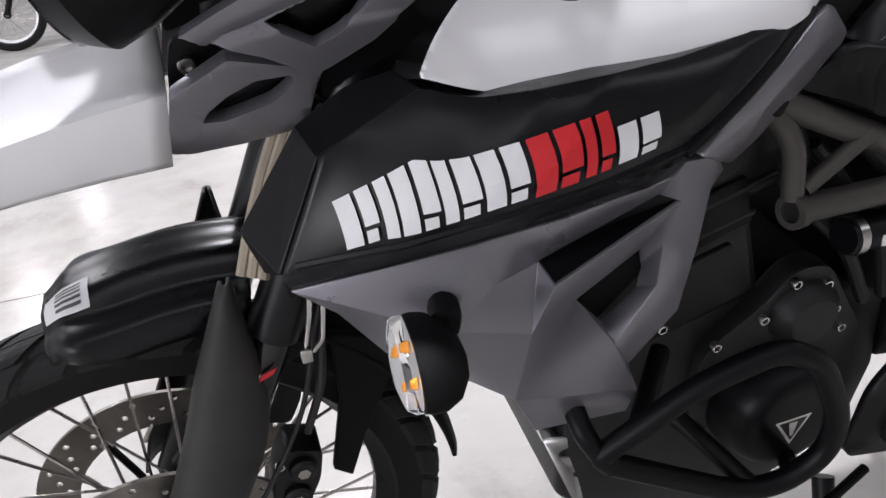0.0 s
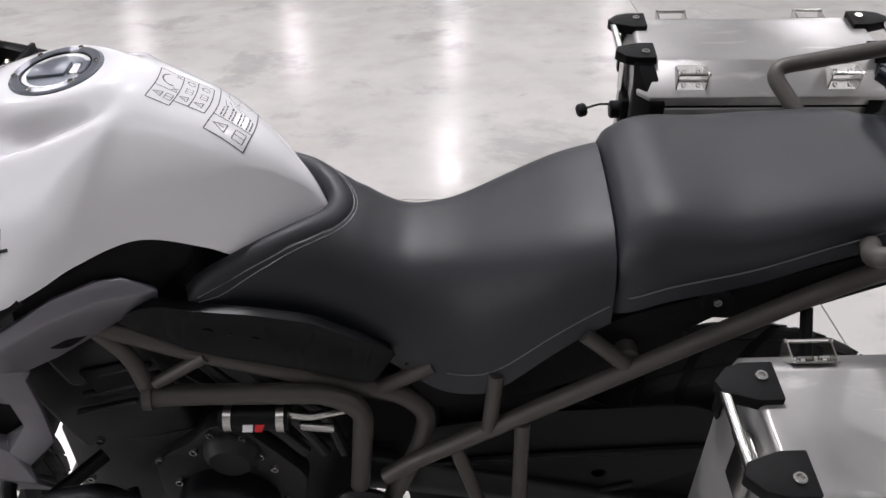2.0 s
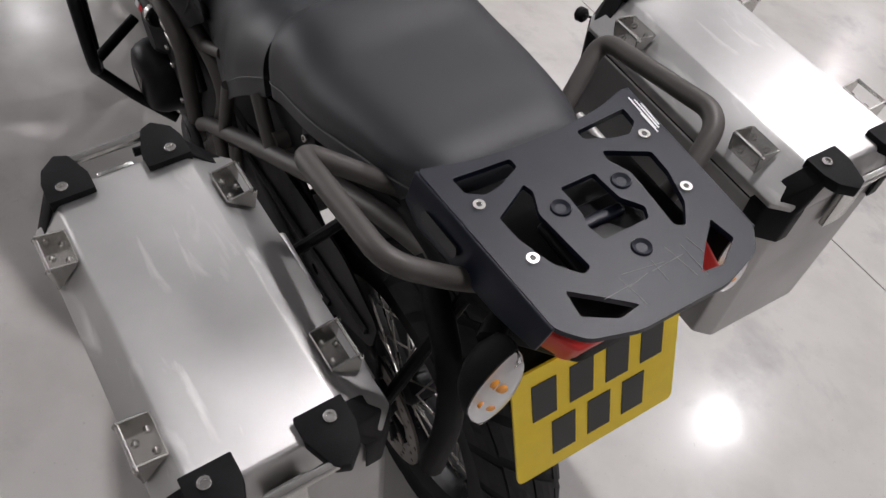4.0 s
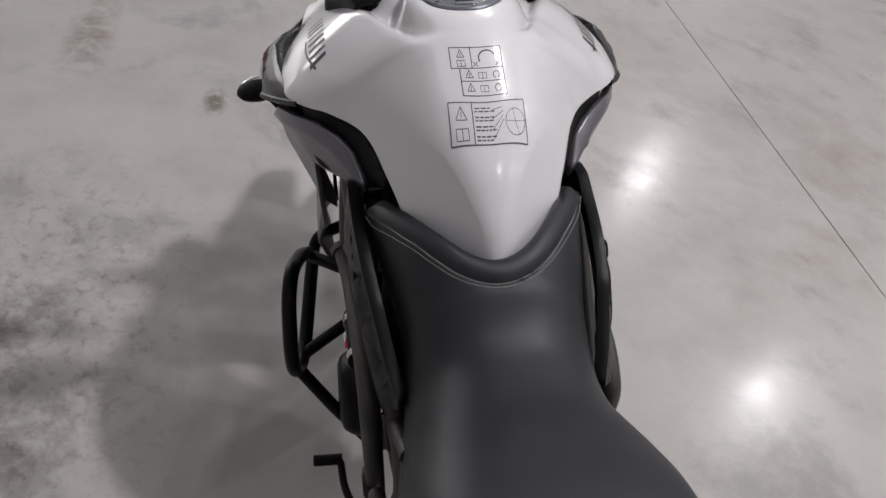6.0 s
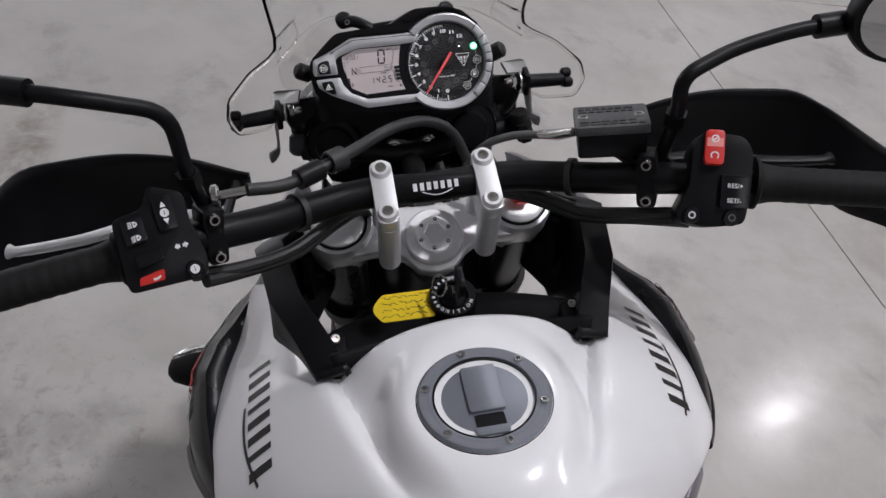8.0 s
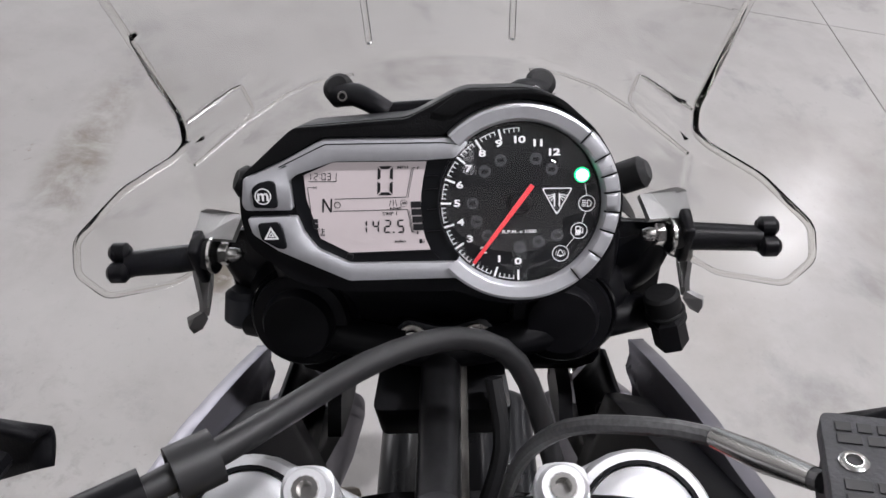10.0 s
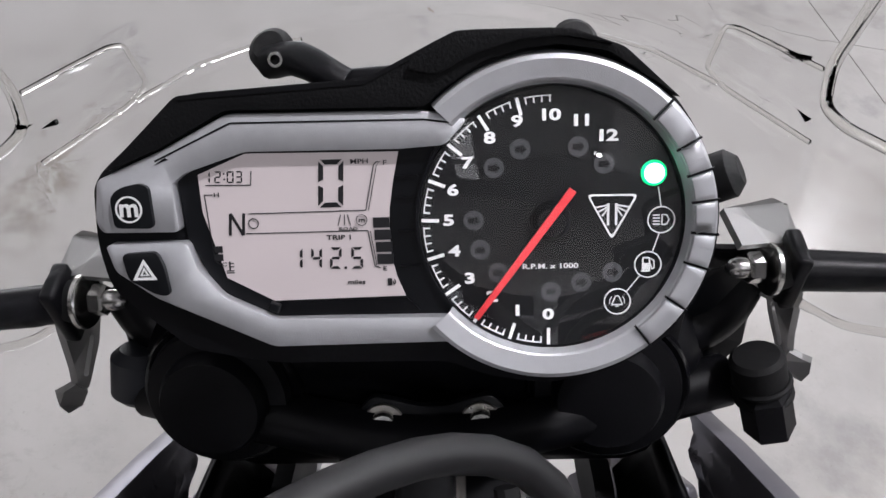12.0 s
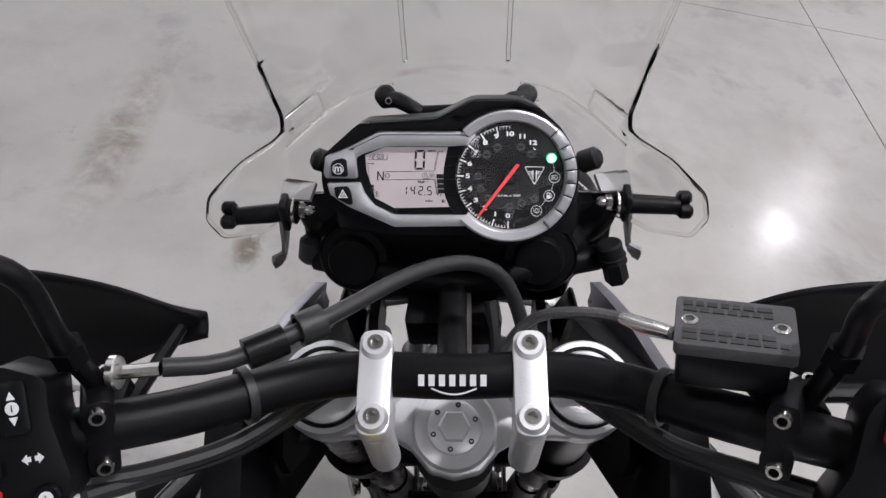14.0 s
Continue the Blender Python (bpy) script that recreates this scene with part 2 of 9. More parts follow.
def glow_material(name, color, strength):
    mat = bpy.data.materials.new(name)
    mat.use_nodes = True
    b = mat.node_tree.nodes["Principled BSDF"]
    b.inputs["Base Color"].default_value = (*color, 1)
    b.inputs["Emission Color"].default_value = (*color, 1)
    b.inputs["Emission Strength"].default_value = strength
    return mat


FLOOR = floor_material()
WALL = material("painted_wall", (0.62, 0.61, 0.6), 0.7, grain=0.08, scale=3, bump=0.1, bump_scale=80)
ROOFMAT = material("roof_sheeting", (0.3, 0.3, 0.305), 0.6, grain=0.15, scale=2)

# ---- mesh helpers ----


def link_mesh(name, bm, mats, smooth=True):
    me = bpy.data.meshes.new(name)
    bmesh.ops.recalc_face_normals(bm, faces=bm.faces)
    bm.to_mesh(me)
    bm.free()
    for m in mats if isinstance(mats, (list, tuple)) else [mats]:
        me.materials.append(m)
    if smooth:
        me.shade_smooth()
    return new(name, me)


def part(name, bm, mat, parent, label="", smooth=True, bevel=0.0, solid=0.0, sub=0, sharp=35, segs=2):
    """Links bm as one mesh under a thing or part; bevel and solid are in metres."""
    ob = link_mesh(name, bm, mat, smooth)
    ob.parent = parent
    if solid:
        m = ob.modifiers.new("thickness", "SOLIDIFY")
        m.thickness, m.offset = solid, 0
    if bevel:
        m = ob.modifiers.new("edges", "BEVEL")
        m.width, m.segments, m.limit_method, m.angle_limit = bevel, segs, "ANGLE", radians(30)
        m.harden_normals = False
    if sub:
        m = ob.modifiers.new("smooth", "SUBSURF")
        m.levels = m.render_levels = sub
    elif smooth:
        ob.data.set_sharp_from_angle(angle=radians(sharp)) if not bevel else None
    if label:
        tagged(ob, label)
    return ob


def thing(name, label, category, m=None, group="", kind=""):
    ob = new(name)
    ob.empty_display_size = 0.1
    if m is not None:
        ob.matrix_world = m
    return tagged(ob, label, category, group, kind)


def curve(pts):
    """A smooth function through (x, value) pairs."""
    xs, vs = np.array([p[0] for p in pts], float), np.array([p[1] for p in pts], float)
    d = np.gradient(vs, xs)

    def f(x):
        x = min(max(x, xs[0]), xs[-1])
        i = min(int(np.searchsorted(xs, x, side="right")) - 1, len(xs) - 2)
        i = max(i, 0)
        h = xs[i + 1] - xs[i]
        s = (x - xs[i]) / h
        return float((2 * s**3 - 3 * s**2 + 1) * vs[i] + (s**3 - 2 * s * s + s) * h * d[i] + (3 * s * s - 2 * s**3) * vs[i + 1] + (s**3 - s * s) * h * d[i + 1])

    return f


def smoothstep(a, b, x):
    s = min(max((x - a) / (b - a), 0.0), 1.0)
    return s * s * (3 - 2 * s)


def linspace(a, b, n):
    return [a + (b - a) * i / (n - 1) for i in range(n)]


def grid(fn, us, vs, closed=False):
    bm = bmesh.new()
    rows = [[bm.verts.new(fn(u, v)) for v in vs] for u in us]
    m = len(vs)
    for a, b in zip(rows, rows[1:]):
        for j in range(m if closed else m - 1):
            k = (j + 1) % m
            bm.faces.new((a[j], a[k], b[k], b[j]))
    return bm


def loft(rings, caps=True):
    """A closed skin over rings of points."""
    bm = bmesh.new()
    rows = [[bm.verts.new(p) for p in r] for r in rings]
    for a, b in zip(rows, rows[1:]):
        for j in range(len(a)):
            k = (j + 1) % len(a)
            bm.faces.new((a[j], a[k], b[k], b[j]))
    if caps:
        bm.faces.new(rows[0])
        bm.faces.new(rows[-1][::-1])
    return bm


def smooth_path(pts, step=0.012):
    pts = [Vector(p) for p in pts]
    if len(pts) < 3:
        return pts
    out = []
    ext = [pts[0] * 2 - pts[1], *pts, pts[-1] * 2 - pts[-2]]
    for p0, p1, p2, p3 in zip(ext, ext[1:], ext[2:], ext[3:]):
        n = max(2, int((p2 - p1).length / step))
        t1, t2 = (p2 - p0) * 0.5, (p3 - p1) * 0.5
        lim = (p2 - p1).length * 1.1
        for t in (t1, t2):
            if t.length > lim:
                t *= lim / t.length
        for i in range(n):
            s = i / n
            out.append((2 * s**3 - 3 * s**2 + 1) * p1 + (s**3 - 2 * s * s + s) * t1 + (3 * s * s - 2 * s**3) * p2 + (s**3 - s * s) * t2)
    out.append(pts[-1])
    return out


def rounded(pts, r, n=5, closed=False):
    """A polyline with its corners rounded off."""
    pts = [Vector(p) for p in pts]
    out = []
    for i, p in enumerate(pts):
        if not closed and i in (0, len(pts) - 1):
            out.append(p)
            continue
        a, b = pts[i - 1] - p, pts[(i + 1) % len(pts)] - p
        d = min(r, a.length * 0.45, b.length * 0.45)
        s, e = p + a.normalized() * d, p + b.normalized() * d
        for k in range(n + 1):
            t = k / n
            out.append(s * (1 - t) ** 2 + p * (2 * t * (1 - t)) + e * t * t)
    return out


def sweep(path, radius, seg=12, flat=1.0, bm=None, caps=True):
    """A tube of the radius (a number, or a function of 0..1) along a path."""
    bm = bm or bmesh.new()
    path = [Vector(p) for p in path]
    t = (path[1] - path[0]).normalized()
    ref = Vector((0, 0, 1)) if abs(t.z) < 0.9 else Vector((1, 0, 0))
    u = t.cross(ref).normalized()
    rows = []
    for i, p in enumerate(path):
        t = (path[min(i + 1, len(path) - 1)] - path[max(i - 1, 0)]).normalized()
        u = (u - t * u.dot(t)).normalized()
        w = t.cross(u)
        r = radius(i / (len(path) - 1)) if callable(radius) else radius
        rows.append([bm.verts.new(p + (u * math.cos(a) + w * math.sin(a) * flat) * r) for a in (2 * math.pi * k / seg for k in range(seg))])
    for a, b in zip(rows, rows[1:]):
        for j in range(seg):
            k = (j + 1) % seg
            bm.faces.new((a[j], a[k], b[k], b[j]))
    if caps:
        bm.faces.new(rows[0][::-1])
        bm.faces.new(rows[-1])
    return bm


def tube(pts, r, seg=12, corner=0.03, bm=None):
    return sweep(rounded(pts, corner), r, seg, bm=bm)


def box(center, size, m=None, bm=None):
    bm = bm or bmesh.new()
    mat = Matrix.Translation(center) @ (m or Matrix()) @ Matrix.Diagonal((*size, 1))
    bmesh.ops.create_cube(bm, size=1, matrix=mat)
    return bm


def axis_matrix(p, axis, up=(0, 0, 1)):
    """A frame at p with its z along axis."""
    z = Vector(axis).normalized()
    x = Vector(up).cross(z)
    if x.length < 1e-4:
        x = Vector((1, 0, 0)).cross(z)
    x.normalize()
    y = z.cross(x)
    m = Matrix((x, y, z)).transposed().to_4x4()
    m.translation = Vector(p)
    return m


def lathe(profile, m=None, seg=32, bm=None, closed=False):
    """Turns (radius, height) pairs about z of the frame m."""
    bm = bm or bmesh.new()
    m = m or Matrix()
    rows = []
    for r, h in profile:
        if r < 1e-6:
            rows.append([bm.verts.new(m @ Vector((0, 0, h)))])
        else:
            rows.append([bm.verts.new(m @ Vector((r * math.cos(2 * math.pi * k / seg), r * math.sin(2 * math.pi * k / seg), h))) for k in range(seg)])
    pairs = list(zip(rows, rows[1:])) + ([(rows[-1], rows[0])] if closed else [])
    for a, b in pairs:
        for j in range(seg):
            k = (j + 1) % seg
            if len(a) == 1 and len(b) == 1:
                continue
            if len(a) == 1:
                bm.faces.new((a[0], b[k], b[j]))
            elif len(b) == 1:
                bm.faces.new((a[j], a[k], b[0]))
            else:
                bm.faces.new((a[j], a[k], b[k], b[j]))
    return bm


def cyl(p, axis, r, h, seg=20, bm=None, chamfer=0.0):
    c = min(chamfer, h * 0.4, r * 0.4)
    prof = [(0, -h / 2), (r - c, -h / 2), (r, -h / 2 + c), (r, h / 2 - c), (r - c, h / 2), (0, h / 2)] if c else [(0, -h / 2), (r, -h / 2), (r, h / 2), (0, h / 2)]
    return lathe(prof, axis_matrix(p, axis), seg, bm)


def plate(outline, holes=(), step=0.03, fn=None):
    """A filled outline with holes, in 2D, cut into cells and mapped by fn(u, v) to a place."""
    bm = bmesh.new()
    edges = []
    for loop in (outline, *holes):
        vs = [bm.verts.new((p[0], p[1], 0)) for p in loop]
        edges += [bm.edges.new((vs[i], vs[(i + 1) % len(vs)])) for i in range(len(vs))]
    bmesh.ops.triangle_fill(bm, use_beauty=True, edges=edges)
    if step:
        for ax in (0, 1):
            lo, hi = min(p[ax] for p in outline), max(p[ax] for p in outline)
            for k in range(1, int((hi - lo) / step) + 1):
                co, no = Vector((0, 0, 0)), Vector((0, 0, 0))
                co[ax], no[ax] = lo + k * step, 1
                bmesh.ops.bisect_plane(bm, geom=bm.verts[:] + bm.edges[:] + bm.faces[:], plane_co=co, plane_no=no, dist=1e-6)
    if fn:
        for v in bm.verts:
            v.co = fn(v.co.x, v.co.y)
    return bm


def prism(outline, depth, m=None, holes=(), bm=None):
    """An outline in the xy plane of m, as thick as depth downwards from it."""
    b2 = plate(outline, holes, step=0)
    geo = bmesh.ops.extrude_face_region(b2, geom=b2.faces[:])
    bmesh.ops.translate(b2, vec=(0, 0, -depth), verts=[g for g in geo["geom"] if isinstance(g, bmesh.types.BMVert)])
    bmesh.ops.transform(b2, matrix=m or Matrix(), verts=b2.verts)
    if bm is None:
        return b2
    me = bpy.data.meshes.new("tmp")
    b2.to_mesh(me)
    b2.free()
    bm.from_mesh(me)
    bpy.data.meshes.remove(me)
    return bm


def round_outline(pts, r, n=4):
    return [(p.x, p.y) for p in rounded([(*p, 0) for p in pts], r, n, closed=True)]


def flip(pts, side):
    return [(p[0], p[1] * side, p[2]) for p in pts]


def bolt(p, axis, r, parent, mat=None, h=0.006, name="bolt"):
    bm = lathe([(0, 0), (r, 0), (r, h * 0.7), (r * 0.85, h), (r * 0.56, h), (r * 0.5, h * 0.05), (0, h * 0.05)], axis_matrix(p, axis), 12)
    return part(name, bm, mat or CHROME, parent, sharp=40)


def text_mesh(words, size, m, depth=0.0004, align="CENTER", spacing=1.0, bold=0.012):
    """The words in the built-in font, in the xy plane of m, as a bmesh."""
    cu = bpy.data.curves.new("words", "FONT")
    cu.body, cu.size, cu.extrude, cu.align_x, cu.align_y, cu.space_character = words, size, depth, align, "CENTER", spacing
    cu.resolution_u, cu.offset = 3, bold * size
    ob = bpy.data.objects.new("words", cu)
    me = bpy.data.meshes.new_from_object(ob)
    bm = bmesh.new()
    bm.from_mesh(me)
    bm.transform(m)
    bpy.data.objects.remove(ob)
    bpy.data.curves.remove(cu)
    bpy.data.meshes.remove(me)
    return bm

# ---- the hall ----


def build_hall():
    x0, x1, y0, y1 = -11.0, 10.0, -7.5, 26.0
    bm = bmesh.new()
    # saw-cut joints part the slab into bays
    gx, gy = 4.97, 4.97
    for i in range(-2, 4):
        for j in range(-3, 6):
            box((gx * (i + 0.5), gy * (j + 0.5), -0.06), (gx - 0.0055, gy - 0.0055, 0.12), bm=bm)
    bmesh.ops.transform(bm, matrix=pose(*JOINT, 0, 0, -0.9), verts=bm.verts)
    slab = link_mesh("floor", bm, FLOOR, smooth=False)
    tagged(slab, "polished light grey concrete floor with saw-cut joints and stains", "floor", kind="structure")
    base = link_mesh("floor_base", box(((x0 + x1) / 2, (y0 + y1) / 2, -0.15), (x1 - x0 + 6, y1 - y0 + 6, 0.27)), material("joint_filler", (0.3, 0.28, 0.25), 0.9, grain=0.3), smooth=False)
    tagged(base, "dark grey joint filler under the concrete slabs", "floor", kind="structure")
    t = 0.2
    for name, c, s in (
        ("wall_north", ((x0 + x1) / 2, y1 + t / 2, ROOF / 2), (x1 - x0, t, ROOF)),
        ("wall_south", ((x0 + x1) / 2, y0 - t / 2, ROOF / 2), (x1 - x0, t, ROOF)),
        ("wall_east", (x1 + t / 2, (y0 + y1) / 2, ROOF / 2), (t, y1 - y0 + 2 * t, ROOF)),
    ):
        ob = link_mesh(name, box(c, s), WALL, smooth=False)
        tagged(ob, "plain painted showroom wall", "wall", kind="structure")
    # the front wall with its glazed opening
    bm = bmesh.new()
    oy0, oy1, oz0, oz1 = -6.0, 1.5, 0.15, 4.2
    for c, s in (
        ((x0 - t / 2, (y0 + oy0) / 2, ROOF / 2), (t, oy0 - y0, ROOF)),
        ((x0 - t / 2, (oy1 + y1) / 2, ROOF / 2), (t, y1 - oy1, ROOF)),
        ((x0 - t / 2, (oy0 + oy1) / 2, oz0 / 2), (t, oy1 - oy0, oz0)),
        ((x0 - t / 2, (oy0 + oy1) / 2, (oz1 + ROOF) / 2), (t, oy1 - oy0, ROOF - oz1)),
    ):
        box(c, s, bm=bm)
    tagged(link_mesh("wall_west", bm, WALL, smooth=False), "painted front wall with a glazed opening", "wall", kind="structure")
    roof = link_mesh("ceiling", box(((x0 + x1) / 2, (y0 + y1) / 2, ROOF + 0.1), (x1 - x0 + 0.4, y1 - y0 + 0.4, 0.2)), ROOFMAT, smooth=False)
    tagged(roof, "grey sheeted roof of the hall", "ceiling", kind="structure")
    # unseen frames added round the two roof fill lamps
    for yc, w in ((2.3, 1.08), (-4.2, 0.86)):
        frame_bm = bmesh.new()
        for c, s in (((0.5, yc - w, ROOF - 0.04), (15.2, 0.08, 0.08)), ((0.5, yc + w, ROOF - 0.04), (15.2, 0.08, 0.08)), ((-7.1, yc, ROOF - 0.04), (0.08, 2 * w - 0.08, 0.08)), ((8.1, yc, ROOF - 0.04), (0.08, 2 * w - 0.08, 0.08))):
            box(c, s, bm=frame_bm)
        tagged(link_mesh("fill_lamp_frame", frame_bm, ROOFMAT, smooth=False), "grey unseen frame added round a roof fill lamp", "rooflight", kind="structure")
    for k in range(5):
        bm = box((x0 + 2 + 3.8 * k, (y0 + y1) / 2, ROOF - 0.12), (0.14, y1 - y0, 0.24))
        tagged(link_mesh("roof_beam", bm, ROOFMAT, smooth=False), "grey steel roof beam", "beam", "roof beams", "structure")
    shade = glow_material("lamp_glow", (1.0, 0.97, 0.92), 6.0)
    for lx, ly in LAMPS:
        lamp = thing("high_bay_lamp", "round high-bay lamp hanging under the roof", "lamp", pose(lx, ly, ROOF - 0.42), group="high-bay lamps")
        part("rod", cyl((0, 0, 0.36), (0, 0, 1), 0.012, 0.14), BLACKTUBE, lamp)
        part("housing", lathe([(0, 0.3), (0.06, 0.3), (0.08, 0.16), (0.24, 0.03), (0.25, 0.0), (0.24, 0.0), (0.0, 0.08)], seg=24), BLACKTUBE, lamp)
        part("diffuser", lathe([(0, 0.035), (0.2, 0.035), (0.2, 0.03), (0, 0.03)], seg=24), shade, lamp)


JOINT = (-2.807, 1.672, 0)
build_hall()

# ---- the motorcycle ----
bike = thing("motorcycle", "white and black adventure motorcycle leaning on its side stand", "motorcycle", LEAN)

# tank: the line of its crown, its lower edge, and the dome round the filler
tank_top = curve([(0.2, 1.1), (0.35, 1.12), (0.46, 1.148), (0.53, 1.172), (0.6, 1.178), (0.66, 1.184), (0.7, 1.175), (0.74, 1.153), (0.786, 1.126), (0.822, 1.096), (0.86, 1.052), (0.89, 0.998), (0.905, 0.95)])
tank_edge_y = curve([(0.2, 0.19), (0.26, 0.205), (0.34, 0.226), (0.44, 0.25), (0.52, 0.253), (0.58, 0.238), (0.62, 0.206), (0.66, 0.165), (0.7, 0.14), (0.768, 0.113), (0.81, 0.094), (0.85, 0.062), (0.885, 0.029), (0.905, 0.006)])
tank_edge_z = curve([(0.2, 1.03), (0.27, 1.02), (0.33, 1.003), (0.4, 1.007), (0.5, 1.015), (0.58, 1.024), (0.64, 1.035), (0.7, 1.04), (0.768, 1.0), (0.81, 0.965), (0.86, 0.955), (0.905, 0.945)])
tank_power = curve([(0.2, 2.2), (0.45, 2.0), (0.58, 1.75), (0.7, 2.3), (0.8, 3.0), (0.905, 2.2)])


def tank_z(x, y):
    e = tank_edge_y(x)
    q = min(abs(y) / e, 1.0)
    top, low = tank_top(x), tank_edge_z(x)
    z = low + (top - low) * max(1 - q ** tank_power(x), 0.0) ** 0.85
    # scoops beside the filler dome, which run back and inwards
    yv = 0.116 - 0.33 * (x - 0.524)
    d = (abs(y) - yv) / (0.03 if abs(y) < yv else 0.011)
    z -= 0.017 * math.exp(-d * d) * smoothstep(0.44, 0.52, x) * (1 - smoothstep(0.63, 0.695, x))
    # level seat of the filler ring
    r = math.hypot(x - 0.603, y)
    k = 1 - smoothstep(0.058, 0.098, r)
    z = z * (1 - k) + (1.179 + 0.087 * (x - 0.603)) * k
    # crease from the end of the scoop out to the shoulder: the knee side falls away behind it
    behind = x - (0.69 - 0.49 * (abs(y) - 0.07))
    flank = smoothstep(0.05, 0.09, abs(y)) * (1 - smoothstep(0.17, 0.215, abs(y)))
    # bevelled lip along the rear edge
    bevel = low + 0.004 + 3.0 * (e - abs(y))
    z += (min(z, bevel) - z) * smoothstep(0.66, 0.76, x) * (1 - smoothstep(0.86, 0.895, x))
    z += flank * (0.007 * math.exp(-((behind + 0.004) / (0.03 if behind < -0.004 else 0.009)) ** 2) - 0.004 * smoothstep(-0.004, 0.03, behind) * (1 - smoothstep(0.05, 0.11, behind)))
    return z


def tank_skin(x, s):
    return Vector((x, s * tank_edge_y(x), tank_z(x, s * tank_edge_y(x))))


def build_tank():
    ss = [math.sin(a) for a in linspace(-math.pi / 2, math.pi / 2, 161)]
    ss = sorted(set(ss) | {-0.56, -0.5, 0.5, 0.56})
    bm = grid(tank_skin, linspace(0.275, 0.9045, 230), ss)
    # ahead of the filler only the two wings go on
    def cut(x):
        return 0.135 + 0.2 * (0.492 - x) + 0.04 * (max(0.36 - x, 0) / 0.085) ** 2

    def front(y):
        return 0.502 + 1.1 * y * y

    gone = [f for f in bm.faces if (c := f.calc_center_median()).x < front(c.y) and abs(c.y) < cut(c.x)]
    bmesh.ops.delete(bm, geom=gone, context="FACES")
    for v in bm.verts:
        x, y = v.co.x, abs(v.co.y)
        if not v.is_boundary or y > tank_edge_y(x) - 0.002 or x > 0.55:
            continue
        if y < 0.118:
            v.co = (front(y), v.co.y, tank_z(front(y), y))
        elif abs(y - cut(x)) < 0.02:
            y = min(cut(x), tank_edge_y(x) - 0.0008)
            v.co = (x, math.copysign(y, v.co.y), tank_z(x, y))
    tank = part("tank", bm, WHITE, bike, "glossy white fuel tank", solid=0.006)
    return tank


tank = build_tank()


def on_tank(x, y, lift=0.0008):
    """A frame on the skin of the tank: z outwards, x to the rear."""
    h = 0.004
    p = Vector((x, y, tank_z(x, y)))
    du = Vector((h, 0, tank_z(x + h, y) - tank_z(x, y))).normalized()
    dv = Vector((0, h, tank_z(x, y + h) - tank_z(x, y))).normalized()
    n = du.cross(dv).normalized()
    m = Matrix((du, n.cross(du), n)).transposed().to_4x4()
    m.translation = p + n * lift
    return m


def build_filler():
    m = pose(0.603, 0.0, 1.1805, 0, -5, 0) @ Matrix.Scale(0.86, 4)
    cap = part("filler_ring", lathe([(0.05, 0.003), (0.052, 0.005), (0.062, 0.005), (0.064, 0.003), (0.064, -0.012), (0.05, -0.012)], m, 64, closed=True), DARKGREY, tank, "dark grey filler ring", sharp=30)
    part("rim", lathe([(0.0645, -0.012), (0.068, -0.012), (0.068, 0.001), (0.0645, 0.002)], m, 64, closed=True), BLACKGLOSS, cap)
    part("rim", lathe([(0.0475, -0.006), (0.0495, -0.006), (0.0495, 0.0042), (0.0475, 0.0042)], m, 64, closed=True), BLACKGLOSS, cap)
    ring = part("filler_face", lathe([(0.0498, 0.0048), (0.0615, 0.0053), (0.0615, 0.004), (0.0498, 0.004)], m, 64, closed=True), material("anodised_grey_ring", (0.24, 0.25, 0.285), 0.36, metal=0.8, grain=0.1, scale=60), cap)
    part("filler_cap", lathe([(0, 0.002), (0.04, 0.002), (0.047, 0.0005), (0.047, -0.01), (0, -0.01)], m, 48), DARKGREY, cap, "dark grey filler cap")
    lid = m @ pose(0.004, 0, 0.006)
    part("key_flap", prism(round_outline([(-0.041, -0.017), (0.014, -0.017), (0.014, 0.017), (-0.041, 0.017)], 0.003), 0.006, lid), DARKGREY, cap, bevel=0.0012)
    part("finger_well", prism(round_outline([(0.016, -0.014), (0.032, -0.014), (0.032, 0.014), (0.016, 0.014)], 0.002), 0.004, lid @ pose(0, 0, -0.0032)), BLACKGLOSS, cap)
    part("well_edge", prism(round_outline([(0.032, -0.017), (0.041, -0.015), (0.041, 0.015), (0.032, 0.017)], 0.002), 0.006, lid @ pose(0, 0, -0.001)), DARKGREY, cap, bevel=0.001)
    for k in range(6):
        a = radians(60 * k + 12)
        bolt(m @ Vector((0.0565 * math.cos(a), 0.0565 * math.sin(a), 0.0045)), m.to_3x3() @ Vector((0, 0, 1)), 0.0036, cap, h=0.003)


build_filler()

# black side panels with the stripe of slanted marks, and the grey shrouds below
PANEL_TOP = [(0.203, 0.207, 0.965), (0.244, 0.208, 0.986), (0.285, 0.212, 1.007), (0.301, 0.224, 1.003), (0.319, 0.234, 1.002), (0.354, 0.252, 1.009), (0.4, 0.264, 1.016), (0.46, 0.261, 1.018), (0.521, 0.252, 1.023), (0.572, 0.238, 1.028), (0.601, 0.222, 1.026)]
PANEL_LOW = [(0.16, 0.216, 0.877), (0.242, 0.248, 0.9), (0.303, 0.268, 0.921), (0.365, 0.28, 0.938), (0.437, 0.289, 0.955), (0.456, 0.288, 0.96)]


def along(pts, u):
    """A place on a polyline, u of its length in x."""
    x = pts[0][0] + (pts[-1][0] - pts[0][0]) * u
    for a, b in zip(pts, pts[1:]):
        if x <= b[0] + 1e-9:
            return Vector(a).lerp(Vector(b), (x - a[0]) / (b[0] - a[0]))
    return Vector(pts[-1])


